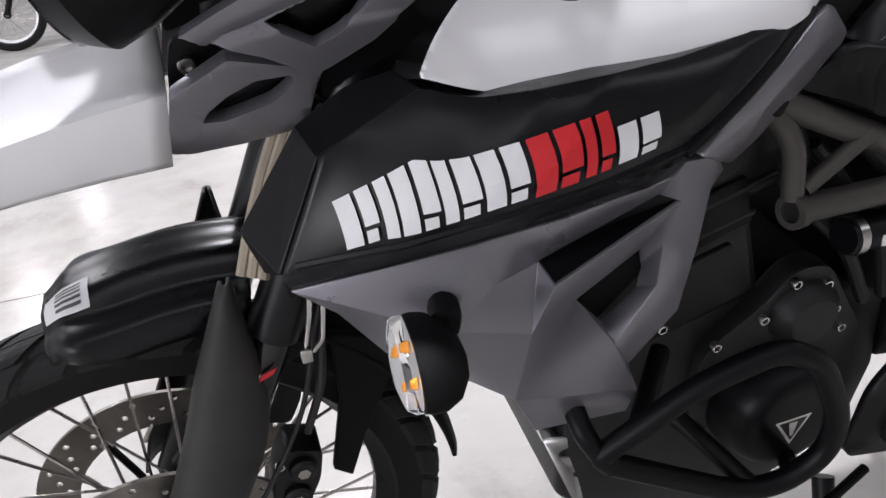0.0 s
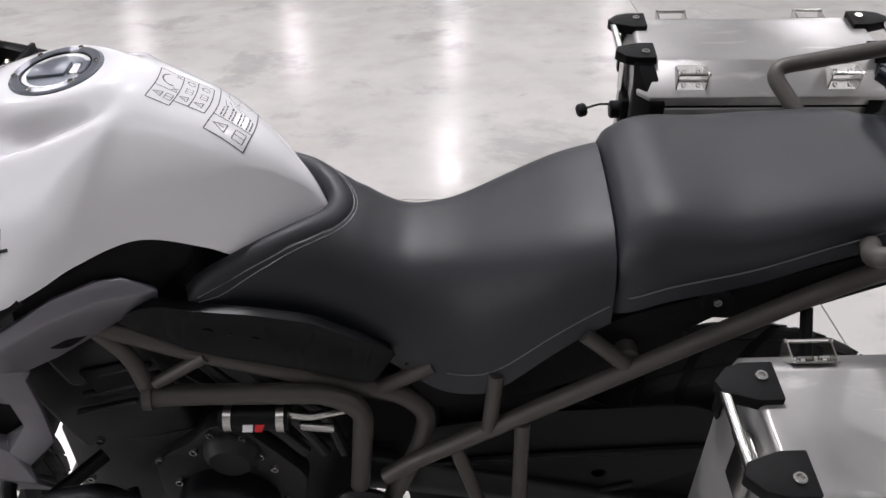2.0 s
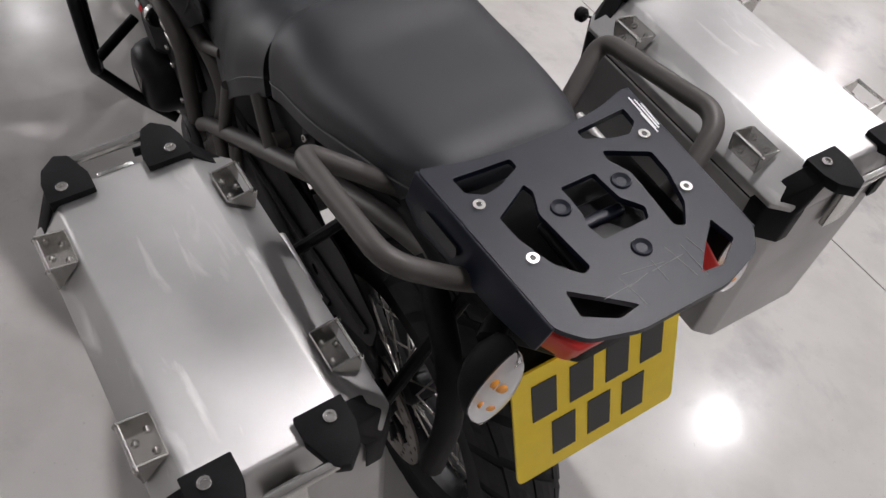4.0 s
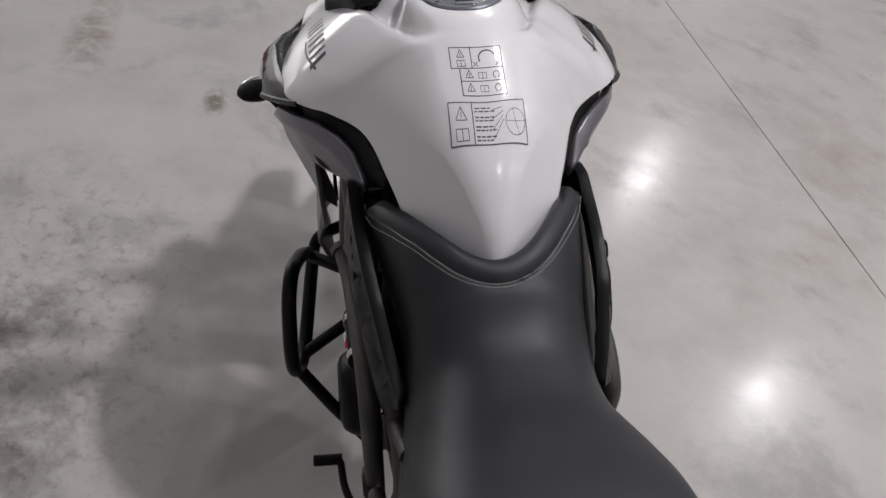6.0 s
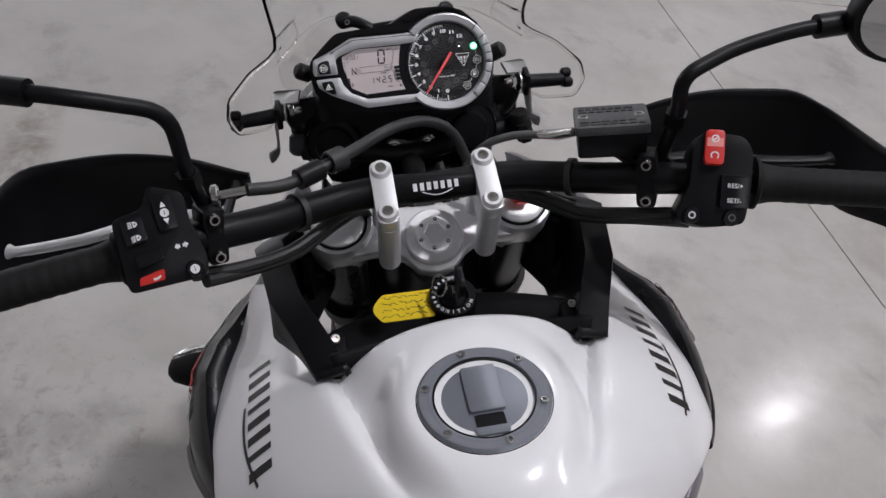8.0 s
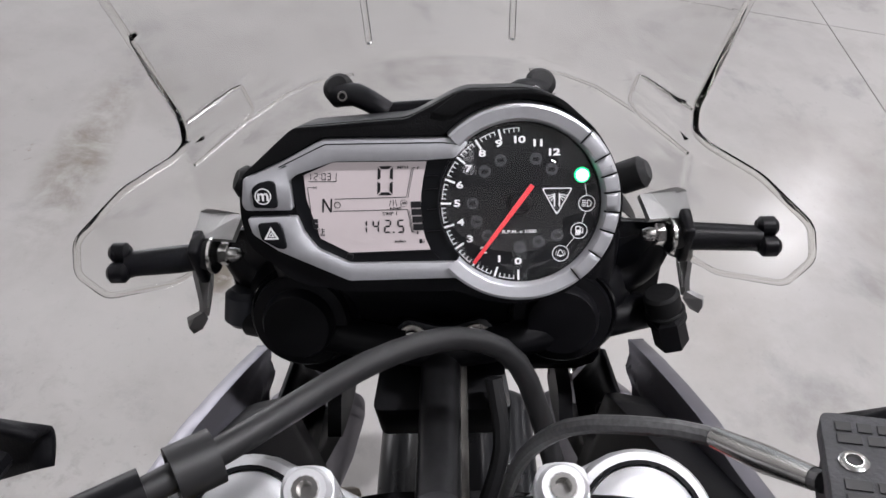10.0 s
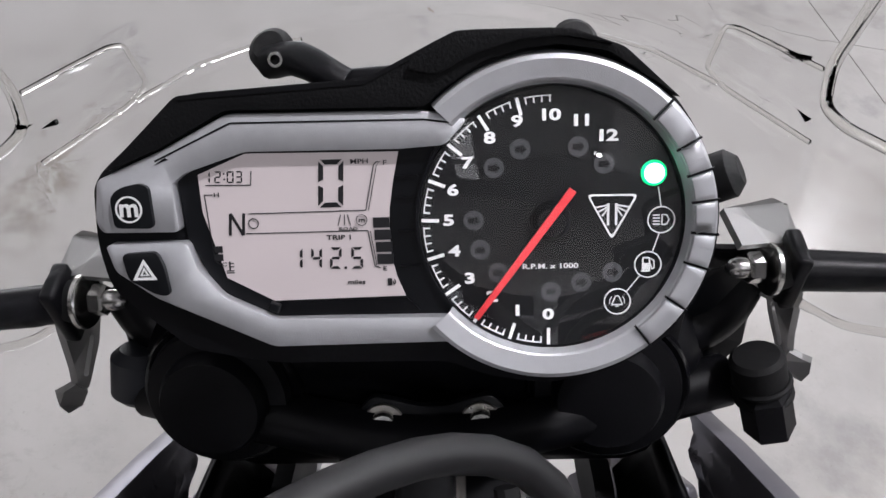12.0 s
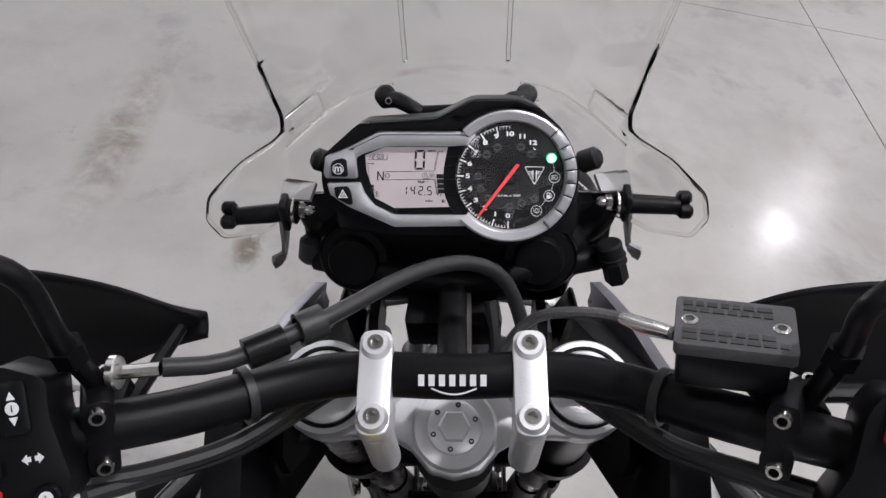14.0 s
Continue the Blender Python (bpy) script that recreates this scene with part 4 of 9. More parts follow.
def build_yoke():
    half = [(0.0, -0.036), (0.02, -0.031), (0.034, -0.014), (0.048, -0.006), (0.065, -0.004), (0.085, -0.005), (0.11, -0.004), (0.13, 0.01), (0.138, 0.03), (0.134, 0.05), (0.115, 0.068), (0.09, 0.07), (0.065, 0.058), (0.04, 0.046), (0.0, 0.044)]
    outline = half + [(-x, y) for x, y in half[-2:0:-1]]
    yoke = part("top_yoke", prism(outline, 0.022, YOKE @ pose(0, 0, -0.013)), CAST, bike, "cast aluminium top yoke", bevel=0.003)
    for y in (-0.1, 0.1):
        m = YOKE @ pose(y, 0.032, -0.012)
        part("fork_clamp", lathe([(0.03, -0.055), (0.0355, -0.055), (0.0365, -0.03), (0.038, -0.026), (0.038, 0.006), (0.036, 0.01), (0.03, 0.01)], m, 40, closed=True), CAST, yoke)
        cap = part("fork_cap", lathe([(0, 0.014), (0.02, 0.014), (0.026, 0.0135), (0.0285, 0.0115), (0.0288, 0), (0, 0)], m, 40), CAST, yoke, "silver fork cap")
        part("cap_ring", lathe([(0.0296, 0.008), (0.0318, 0.008), (0.0318, 0.012), (0.0296, 0.012)], m, 40, closed=True), BLACKGLOSS, cap)
        part("adjuster", lathe([(0, 0.034), (0.007, 0.034), (0.009, 0.031), (0.0095, 0.02), (0.013, 0.02), (0.013, 0.024), (0.0, 0.024)], m, 6), RED if y > 0 else CAST, cap, "red damping adjuster" if y > 0 else "")
        part("adjuster_tab", prism(round_outline([(-0.013, -0.004), (0.013, -0.004), (0.013, 0.004), (-0.013, 0.004)], 0.002), 0.008, m @ pose(0, 0, 0.036, 0, 0, 35)), RED if y > 0 else CAST, cap, bevel=0.001)
    m = YOKE @ pose(0, 0.0, 0)
    nut = part("stem_nut", lathe([(0, 0.012), (0.017, 0.012), (0.02, 0.0105), (0.0205, 0.006), (0.03, 0.006), (0.032, 0.004), (0.032, -0.002), (0, -0.002)], m, 48), CAST, yoke, "round aluminium stem nut")
    part("stem_hex", lathe([(0, 0.0155), (0.011, 0.0155), (0.0125, 0.0145), (0.0125, 0.012), (0, 0.012)], m, 6), CAST, nut, sharp=20)
    for k in range(6):
        a = radians(60 * k + 20)
        bolt(m @ Vector((0.0165 * math.cos(a), 0.0165 * math.sin(a), 0.011)), AXIS, 0.002, nut, BLACKTUBE, 0.002)


build_yoke()
BAR = [(0.365, 0, 1.21), (0.365, 0.085, 1.21), (0.377, 0.12, 1.213), (0.405, 0.165, 1.226), (0.43, 0.21, 1.239), (0.462, 0.3, 1.243), (0.505, 0.43, 1.247)]


def bar_at(y):
    xs, zs = curve([(p[1], p[0]) for p in BAR]), curve([(p[1], p[2]) for p in BAR])
    turn = 0.021 * smoothstep(0.12, 0.43, -y)
    return Vector((xs(abs(y)) - turn, y, zs(abs(y))))


def bar_dir(y):
    return (bar_at(y + 0.005) - bar_at(y - 0.005)).normalized()


def frame_at(p, xdir, zdir):
    x = Vector(xdir).normalized()
    z = (Vector(zdir) - x * Vector(zdir).dot(x)).normalized()
    m = Matrix((x, z.cross(x), z)).transposed().to_4x4()
    m.translation = Vector(p)
    return m


def build_bar():
    path = [bar_at(y) for y in linspace(-0.43, 0.43, 61)]
    bar = part("handlebar", sweep(path, lambda s: 0.0112 + 0.0042 * smoothstep(0.34, 0.24, abs(s - 0.5)), 20), BLACKTUBE, bike, "tapered black handlebar")
    # plain bars stand for the maker's mark
    m0 = frame_at(bar_at(0) + Vector((0.7, 0, 0.7)) * 0.0157, (0, 1, 0), (0.7, 0, 0.714))
    for k in range(7):
        bm = prism([(-0.0225 + 0.0068 * k, -0.004), (-0.0185 + 0.0068 * k, -0.004), (-0.0185 + 0.0068 * k, 0.0035), (-0.0225 + 0.0068 * k, 0.0035)], 0.0006, m0)
        part("mark_bar", bm, WHITEDECAL, bar, "small white bar on the handlebar", smooth=False)
    part("maker_swoosh", sweep([m0 @ Vector((-0.014 + 0.03 * t, -0.0055 - 0.004 * math.sin(math.pi * t), 0)) for t in linspace(0, 1, 12)], 0.0006, 5), WHITEDECAL, bar)
    for y in (-0.051, 0.051):
        c = Vector((0.372, y, 1.203))
        m = frame_at(c, (0, 1, 0), (0.3, 0, 0.954))
        clamp = part("bar_clamp", prism(round_outline([(-0.011, -0.036), (0.011, -0.036), (0.011, 0.036), (-0.011, 0.036)], 0.009), 0.018, m @ pose(0, 0, 0.021)), CAST, bike, "cast aluminium handlebar clamp", bevel=0.003)
        for yy in (-0.025, 0.025):
            part("clamp_tower", lathe([(0, 0.003), (0.0115, 0.003), (0.0115, -0.075), (0, -0.075)], m @ pose(0, yy, 0), 24), CAST, clamp)
            boss = m @ pose(0, yy, 0)
            part("bolt_boss", lathe([(0.0055, 0.026), (0.0085, 0.026), (0.0105, 0.021), (0.0105, 0.015), (0.0055, 0.015)], boss, 20, closed=True), CAST, clamp)
            bolt(boss @ Vector((0, 0, 0.022)), boss.to_3x3() @ Vector((0, 0, 1)), 0.0062, clamp, h=0.005)
        part("saddle", box((0, 0, -0.002), (0.021, 0.042, 0.03), m @ pose(0, 0, -0.012)), CAST, clamp, bevel=0.003)
    for side in (-1, 1):
        g0, g1 = 0.284, 0.424
        ys = linspace(g0, g1, 50)
        def rr(s):
            rib = 0.00022 * (1 if int(s * 26) % 2 else -1) if 0.12 < s < 0.9 else 0
            return 0.0165 + rib + (0.008 if s < 0.03 else 0.003 * smoothstep(0.14, 0.03, s))
        grip = part("grip", sweep([bar_at(side * y) for y in ys], rr, 24), RUBBER, bar, "ribbed black rubber grip", sharp=50)
        d = bar_dir(side * 0.42) * side
        e = bar_at(side * 0.43)
        part("bar_end", lathe([(0, 0.03), (0.013, 0.03), (0.019, 0.024), (0.02, 0.004), (0.018, 0), (0, 0)], axis_matrix(e - d * 0.034, d), 28), SATIN, bar, "black bar-end weight")
        part("end_ring", lathe([(0.0185, -0.002), (0.0206, -0.002), (0.0206, 0.002), (0.0185, 0.002)], axis_matrix(e - d * 0.008, d), 28, closed=True), CHROME, bar, "bright metal ring")
    return bar


bar = build_bar()
FACE = (0.74, 0, 0.67)


def lamp_symbol(m, w, parent, tilt):
    """A headlamp mark: a bowl with a dot, and rays beside it."""
    bm = bmesh.new()
    bowl = [(0.05 * w, -0.3 * w), (0.25 * w, -0.27 * w), (0.45 * w, -0.12 * w), (0.5 * w, 0.0), (0.45 * w, 0.12 * w), (0.25 * w, 0.27 * w), (0.05 * w, 0.3 * w)]
    dot = [(0.24 * w + 0.1 * w * math.cos(a), 0.1 * w * math.sin(a)) for a in (2 * math.pi * k / 10 for k in range(10))]
    prism(bowl, 0.0005, m, [dot], bm=bm)
    for k in range(4):
        y = (-0.24 + 0.16 * k) * w
        prism([(-0.45 * w, y - 0.045 * w - tilt * w), (-0.04 * w, y - 0.045 * w), (-0.04 * w, y + 0.045 * w), (-0.45 * w, y + 0.045 * w - tilt * w)], 0.0005, m, bm=bm)
    part("symbol", bm, WHITEDECAL, parent, "small white headlamp mark", smooth=False)


def ring_symbol(m, r, parent, gap=0.0):
    """A ring, whole or open at its foot."""
    n = 24
    arc = [(-math.pi / 2 + gap / 2 + (2 * math.pi - gap) * k / n) for k in range(n + 1)]
    bm = bmesh.new()
    a = [bm.verts.new(m @ Vector((r * math.cos(t), r * math.sin(t), 0))) for t in arc]
    b = [bm.verts.new(m @ Vector((0.68 * r * math.cos(t), 0.68 * r * math.sin(t), 0))) for t in arc]
    for k in range(n):
        bm.faces.new((a[k], a[k + 1], b[k + 1], b[k]))
    part("symbol", bm, WHITEDECAL, parent, "small white ring mark", smooth=False)


def arrow_symbol(m, size, parent, up=True):
    s = size if up else -size
    part("symbol", prism([(-size * 0.5, 0), (size * 0.5, 0), (0, s)], 0.0005, m), WHITEDECAL, parent, "small white arrow mark", smooth=False)


def build_switches():
    d = bar_dir(0.25)
    # left cluster
    m = frame_at(bar_at(-0.252) + Vector((0.004, 0, 0.014)), bar_dir(-0.26), FACE) @ Matrix.Scale(0.87, 4)
    sw = part("left_switchgear", prism(round_outline([(-0.036, -0.045), (0.036, -0.048), (0.042, -0.03), (0.034, 0.012), (0.036, 0.036), (0.006, 0.05), (-0.004, 0.03), (-0.034, 0.026)], 0.007), 0.05, m @ pose(0, 0, 0.026)), SATIN, bike, "black left handlebar switch cluster", bevel=0.004)
    rock = part("dip_switch", prism(round_outline([(-0.026, -0.002), (-0.006, 0.0), (-0.006, 0.024), (-0.026, 0.022)], 0.003), 0.01, m @ pose(0, 0, 0.031)), BLACKGLOSS, sw, "glossy black dip switch", bevel=0.002)
    lamp_symbol(m @ pose(-0.016, 0.0175, 0.0314), 0.0095, rock, 0.0)
    lamp_symbol(m @ pose(-0.016, 0.0045, 0.0314), 0.0095, rock, 0.12)
    b = part("scroll_switch", prism(round_outline([(0.006, 0.004), (0.024, 0.004), (0.024, 0.038), (0.006, 0.038)], 0.004), 0.008, m @ pose(0, 0, 0.03)), BLACKGLOSS, sw, bevel=0.002)
    arrow_symbol(m @ pose(0.015, 0.0265, 0.0304), 0.0055, b)
    part("symbol", lathe([(0, 0.0006), (0.0042, 0.0006), (0.0042, 0), (0, 0)], m @ pose(0.015, 0.021, 0.0298), 20), WHITEDECAL, b)
    part("symbol", text_mesh("i", 0.0065, m @ pose(0.015, 0.021, 0.0306)), BLACKDECAL, b, smooth=False)
    arrow_symbol(m @ pose(0.015, 0.0155, 0.0304), 0.0055, b, up=False)
    t = part("turn_switch", prism(round_outline([(-0.022, -0.024), (0.004, -0.022), (0.004, -0.01), (-0.022, -0.012)], 0.003), 0.012, m @ pose(0, 0, 0.034)), SATIN, sw, bevel=0.002)
    for k in (-1, 1):
        arrow = [(0.0012, -0.0016), (0.0034, -0.0016), (0.0034, -0.0034), (0.0068, 0), (0.0034, 0.0034), (0.0034, 0.0016), (0.0012, 0.0016)]
        part("symbol", prism([(k * x, y) for x, y in arrow][::k], 0.0004, m @ pose(0.021, -0.013, 0.0265)), WHITEDECAL, sw, "white turn arrow", smooth=False)
    h = part("horn_button", prism(round_outline([(-0.026, -0.046), (-0.002, -0.042), (0.0, -0.031), (-0.024, -0.034)], 0.003), 0.012, m @ pose(0, 0, 0.036, 14, 0, 0)), RED, sw, "red horn button", bevel=0.002)
    part("symbol", prism([(-0.012, -0.0395), (-0.008, -0.0395), (-0.0045, -0.0375), (-0.0045, -0.0355), (-0.008, -0.0372), (-0.012, -0.0372)], 0.0004, m @ pose(0, 0, 0.0363, 14, 0, 0)), WHITEDECAL, h, "small white horn mark", smooth=False)
    i = part("info_button", lathe([(0, 0.032), (0.0075, 0.032), (0.0085, 0.03), (0.0085, 0.02), (0, 0.02)], m @ pose(0.027, -0.038, 0), 24), BLACKGLOSS, sw)
    part("symbol", lathe([(0, 0.0325), (0.0045, 0.0325), (0.0045, 0.0321), (0, 0.0321)], m @ pose(0.027, -0.038, 0), 20), WHITEDECAL, i)
    part("symbol", text_mesh("i", 0.0065, m @ pose(0.027, -0.038, 0.0327)), BLACKDECAL, i, smooth=False)
    # right cluster
    m = frame_at(bar_at(0.248) + Vector((0.006, 0, 0.005)), bar_dir(0.26), FACE) @ Matrix.Scale(0.83, 4)
    sw = part("right_switchgear", prism(round_outline([(-0.038, -0.05), (-0.006, -0.054), (0.03, -0.048), (0.034, -0.02), (0.034, 0.03), (0.024, 0.046), (-0.02, 0.05), (-0.03, 0.03), (-0.03, -0.01), (-0.042, -0.04)], 0.008), 0.052, m @ pose(0, 0, 0.026)), SATIN, bike, "black right handlebar switch cluster", bevel=0.005)
    k = part("kill_switch", prism(round_outline([(-0.018, 0.014), (0.002, 0.014), (0.002, 0.052), (-0.018, 0.052)], 0.005), 0.014, m @ pose(0, 0, 0.036, -8, 0, 0)), RED, sw, "red engine stop switch", bevel=0.003)
    km = m @ pose(0, 0, 0.036, -8, 0, 0)
    part("switch_band", prism([(-0.0165, 0.0335), (0.0005, 0.0335), (0.0005, 0.043), (-0.0165, 0.043)], 0.0003, km @ pose(0, 0, 0.0003)), material("faded_red", (0.75, 0.28, 0.27), 0.4), k, smooth=False)
    ring_symbol(km @ pose(-0.008, 0.042, 0.0006, 0, 0, 90), 0.0042, k)
    part("symbol", prism([(-0.0045, -0.0006), (0.0045, -0.0006), (0.0045, 0.0006), (-0.0045, 0.0006)], 0.0003, km @ pose(-0.008, 0.042, 0.0008, 0, 0, 45)), WHITEDECAL, k, smooth=False)
    ring_symbol(km @ pose(-0.008, 0.0235, 0.0004), 0.0045, k, 1.5)
    c = part("cruise_rocker", prism(round_outline([(0.002, -0.032), (0.03, -0.032), (0.03, 0.004), (0.002, 0.004)], 0.003), 0.01, m @ pose(0, 0, 0.031)), BLACKGLOSS, sw, bevel=0.002)
    for words, y in (("RES/+", -0.008), ("SET/-", -0.024)):
        part("lettering", text_mesh(words, 0.0068, m @ pose(0.0165, y, 0.0312)), WHITEDECAL, c, "white printed letters", smooth=False)
    for px in (-0.026, 0.016):
        q = part("push_button", lathe([(0, 0.03), (0.008, 0.03), (0.009, 0.028), (0.009, 0.02), (0, 0.02)], m @ pose(px, -0.042, 0), 24), BLACKGLOSS, sw)
        part("symbol", lathe([(0.0025, 0.0305), (0.004, 0.0305), (0.004, 0.0301), (0.0025, 0.0301)], m @ pose(px, -0.042, 0), 16, closed=True), GREYDECAL if px > 0 else WHITEDECAL, q)


build_switches()


def build_controls():
    for side in (-1, 1):
        # lever clamp and mirror foot
        c = bar_at(side * 0.212)
        n = Vector((0.93, 0, 0.37))
        m = frame_at((Vector((0.4395, -0.2124, 1.2465)) if side < 0 else Vector((0.4375, 0.1984, 1.2424))) - n * 0.019, bar_dir(side * 0.212), n)
        cl = part("lever_clamp", prism(round_outline([(-0.0085, -0.025), (0.0085, -0.025), (0.0095, -0.012), (0.0078, -0.007), (0.0078, 0.007), (0.0095, 0.012), (0.0085, 0.025), (-0.0085, 0.025), (-0.0095, 0.012), (-0.0078, 0.007), (-0.0078, -0.007), (-0.0095, -0.012)], 0.004), 0.032, m @ pose(0, 0, 0.019)), BLACKTUBE, bike, "black lever clamp with two bolts", bevel=0.003)
        for yy in (-0.0175, 0.0175):
            bolt(m @ Vector((0, yy, 0.0185)), m.to_3x3() @ Vector((0, 0, 1)), 0.0056, cl, STEEL, h=0.006)
        # perch ahead of the bar, lever and pivot
        d = bar_dir(side * 0.25) * side
        f = Vector((-1, 0, -0.1))
        piv = c + d * 0.01 + f * 0.045 + Vector((0, 0, -0.008))
        part("lever_perch", sweep([c + f * 0.012, c + f * 0.03, piv], lambda s: 0.014 - 0.003 * s, 10), BLACKTUBE, cl)
        lever = [piv, piv + d * 0.05 + f * 0.014, piv + d * 0.11 + f * 0.012, piv + d * 0.165 + f * 0.02, piv + d * 0.175 + f * 0.024]
        part("lever", sweep(smooth_path(lever), lambda s: 0.0075 - 0.0025 * s + (0.003 if s > 0.94 else 0), 10, flat=0.8), CAST if side < 0 else BLACKTUBE, cl, "silver clutch lever" if side < 0 else "black brake lever")
        bolt(piv + Vector((0, 0, 0.008)), (0, 0, 1), 0.006, cl)
        # mirror
        stem = [(0.412, -0.2185, 1.362), (0.424, -0.293, 1.395), (0.4, -0.37, 1.4)] if side < 0 else [(0.415, 0.214, 1.34), (0.392, 0.27, 1.3475), (0.389, 0.33, 1.358), (0.392, 0.395, 1.362)]
        tip = Vector(stem[-1])
        before = Vector(stem[-2])
        mir = part("mirror_stem", sweep(rounded([c + Vector((-0.02, 0, 0.012)), (0.412, side * 0.219, 1.3), *stem], 0.022), 0.0068, 12), SATIN, bike, "black mirror on a bent stem")
        part("stem_nut", cyl((0.41, side * 0.2185, 1.292), (0.05, 0, 1), 0.0105, 0.014, 6), BLACKTUBE, mir)
        part("stem_sleeve", sweep([before.lerp(tip, 0.25), tip], 0.011, 14), SATIN, mir)
        hm = frame_at(tip + Vector((-0.004 if side < 0 else 0.012, side * 0.05, 0.012)), (0, 1, 0.05 * side), (0.95, -0.28 * side, 0.12))
        shell = [(0.078 * math.cos(a), 0.05 * math.sin(a)) for a in (2 * math.pi * k / 40 for k in range(40))]
        rings = [[hm @ Vector((x * s, y * s, z)) for x, y in shell] for s, z in ((1.0, 0.006), (1.02, 0.0), (0.98, -0.012), (0.8, -0.028), (0.45, -0.038), (0.08, -0.041))]
        part("mirror_shell", loft(rings), SATIN, mir)
        part("mirror_glass", prism([(x * 0.93, y * 0.92) for x, y in shell], 0.003, hm @ pose(0, 0, 0.0078)), material("mirror_silver", (0.85, 0.85, 0.85), 0.02, metal=1.0), mir, "mirror glass")
        # hand guard: a tall shell round the front of the lever
        gx = curve([(0, 0.318), (0.15, 0.312), (0.4, 0.304), (0.5, 0.309), (0.6, 0.332), (0.8, 0.42), (1, 0.515)])
        gy = curve([(0, 0.182), (0.15, 0.238), (0.4, 0.345), (0.5, 0.39), (0.6, 0.41), (0.8, 0.42), (1, 0.422)])
        up = curve([(0, 1.216), (0.06, 1.226), (0.15, 1.24), (0.25, 1.247), (0.45, 1.246), (0.62, 1.241), (0.8, 1.252), (1, 1.27)])
        lo = curve([(0, 1.194), (0.1, 1.175), (0.25, 1.145), (0.38, 1.112), (0.5, 1.122), (0.6, 1.138), (0.8, 1.165), (0.9, 1.19), (1, 1.212)])
        def shell_fn(u, v):
            z = lo(u) + (up(u) - lo(u)) * v
            out = 0.012 * math.sin(math.pi * v)
            return Vector((gx(u) - (0.021 * u * u if side < 0 else 0) - out * (1 - u) + 0.02 * (1 - v) ** 2 * smoothstep(0.6, 0.45, u) * smoothstep(0.1, 0.35, u) + (0.02 * smoothstep(0.0, 0.6, u) if side > 0 else 0.0), side * (gy(u) + 0.4 * out * u), z))
        hg = part("hand_guard", grid(shell_fn, linspace(0, 1, 36), linspace(0, 1, 10)), material("hand_guard_plastic", (0.006, 0.006, 0.0075), 0.5, spec=0.14, grain=0.3, scale=25, bump=0.2, bump_scale=900, smudge=0.06), bike, "black plastic hand guard", solid=0.004)
        e = bar_at(side * 0.43)
        d = bar_dir(side * 0.42) * side
        gm = axis_matrix((e.x + 0.002, side * 0.435, e.z + 0.006), d)
        part("guard_end", lathe([(0, 0.006), (0.019, 0.006), (0.021, 0.003), (0.021, -0.004), (0, -0.004)], gm, 32), PLASTIC, hg)
        disc = part("end_plate", lathe([(0, 0.0085), (0.004, 0.0085), (0.005, 0.011), (0.013, 0.0105), (0.015, 0.009), (0.015, 0.005), (0, 0.005)], gm, 32), material("worn_alloy_plate", (0.4, 0.4, 0.4), 0.6, metal=0.6, grain=0.2, scale=60, bump=0.3, bump_scale=500), hg, "worn alloy end plate")
        part("end_screw", cyl(gm @ Vector((0, 0, 0.0095)), d, 0.0035, 0.003, 10), BLACKTUBE, disc)
        part("guard_stay", sweep([bar_at(side * 0.2) + Vector((-0.012, 0, 0)), (0.325, side * 0.195, 1.212)], 0.005, 8), BLACKTUBE, hg)
    # brake fluid reservoir
    m = pose(0.3797, 0.1689, 1.2811, 5.8, -9.9, -14.6) @ pose(0, 0, -0.0222)
    res = part("brake_reservoir", prism(round_outline([(-0.0215, -0.032), (0.0215, -0.032), (0.0215, 0.032), (-0.0215, 0.032)], 0.005), 0.024, m @ pose(0, 0, 0.0135)), SATIN, bike, "black brake fluid reservoir with a grey lid", bevel=0.003)
    lid = part("reservoir_lid", prism(round_outline([(-0.0235, -0.0345), (0.0235, -0.0345), (0.0235, 0.0345), (-0.0235, 0.0345)], 0.004), 0.0085, m @ pose(0, 0, 0.0222)), material("worn_dark_grey_lid", (0.07, 0.07, 0.075), 0.6, grain=0.35, scale=60, bump=0.5, bump_scale=500), res, "dark grey lid with raised warning print", bevel=0.002)
    for k in (-1, 1):
        bolt(m @ Vector((0, k * 0.026, 0.0215)), m.to_3x3() @ Vector((0, 0, 1)), 0.005, lid, h=0.002)
    bm = bmesh.new()
    rng = random.Random(4)
    for row in (-0.0165, -0.0105, 0.0105, 0.0165):
        y = -0.03
        while y < 0.028:
            w = rng.uniform(0.004, 0.009)
            if y + w < 0.031:
                box((0, 0, 0), (0.0042, w, 0.0008), m @ pose(row, y + w / 2, 0.0225), bm=bm)
            y += w + 0.002
    part("warning_print", bm, BLACKDECAL, lid, "raised lines of worn warning print", smooth=False)
    part("reservoir_stay", sweep([(0.375, 0.185, 1.235), bar_at(0.2) + Vector((0, 0, 0.01))], 0.009, 10), BLACKTUBE, res)


build_controls()


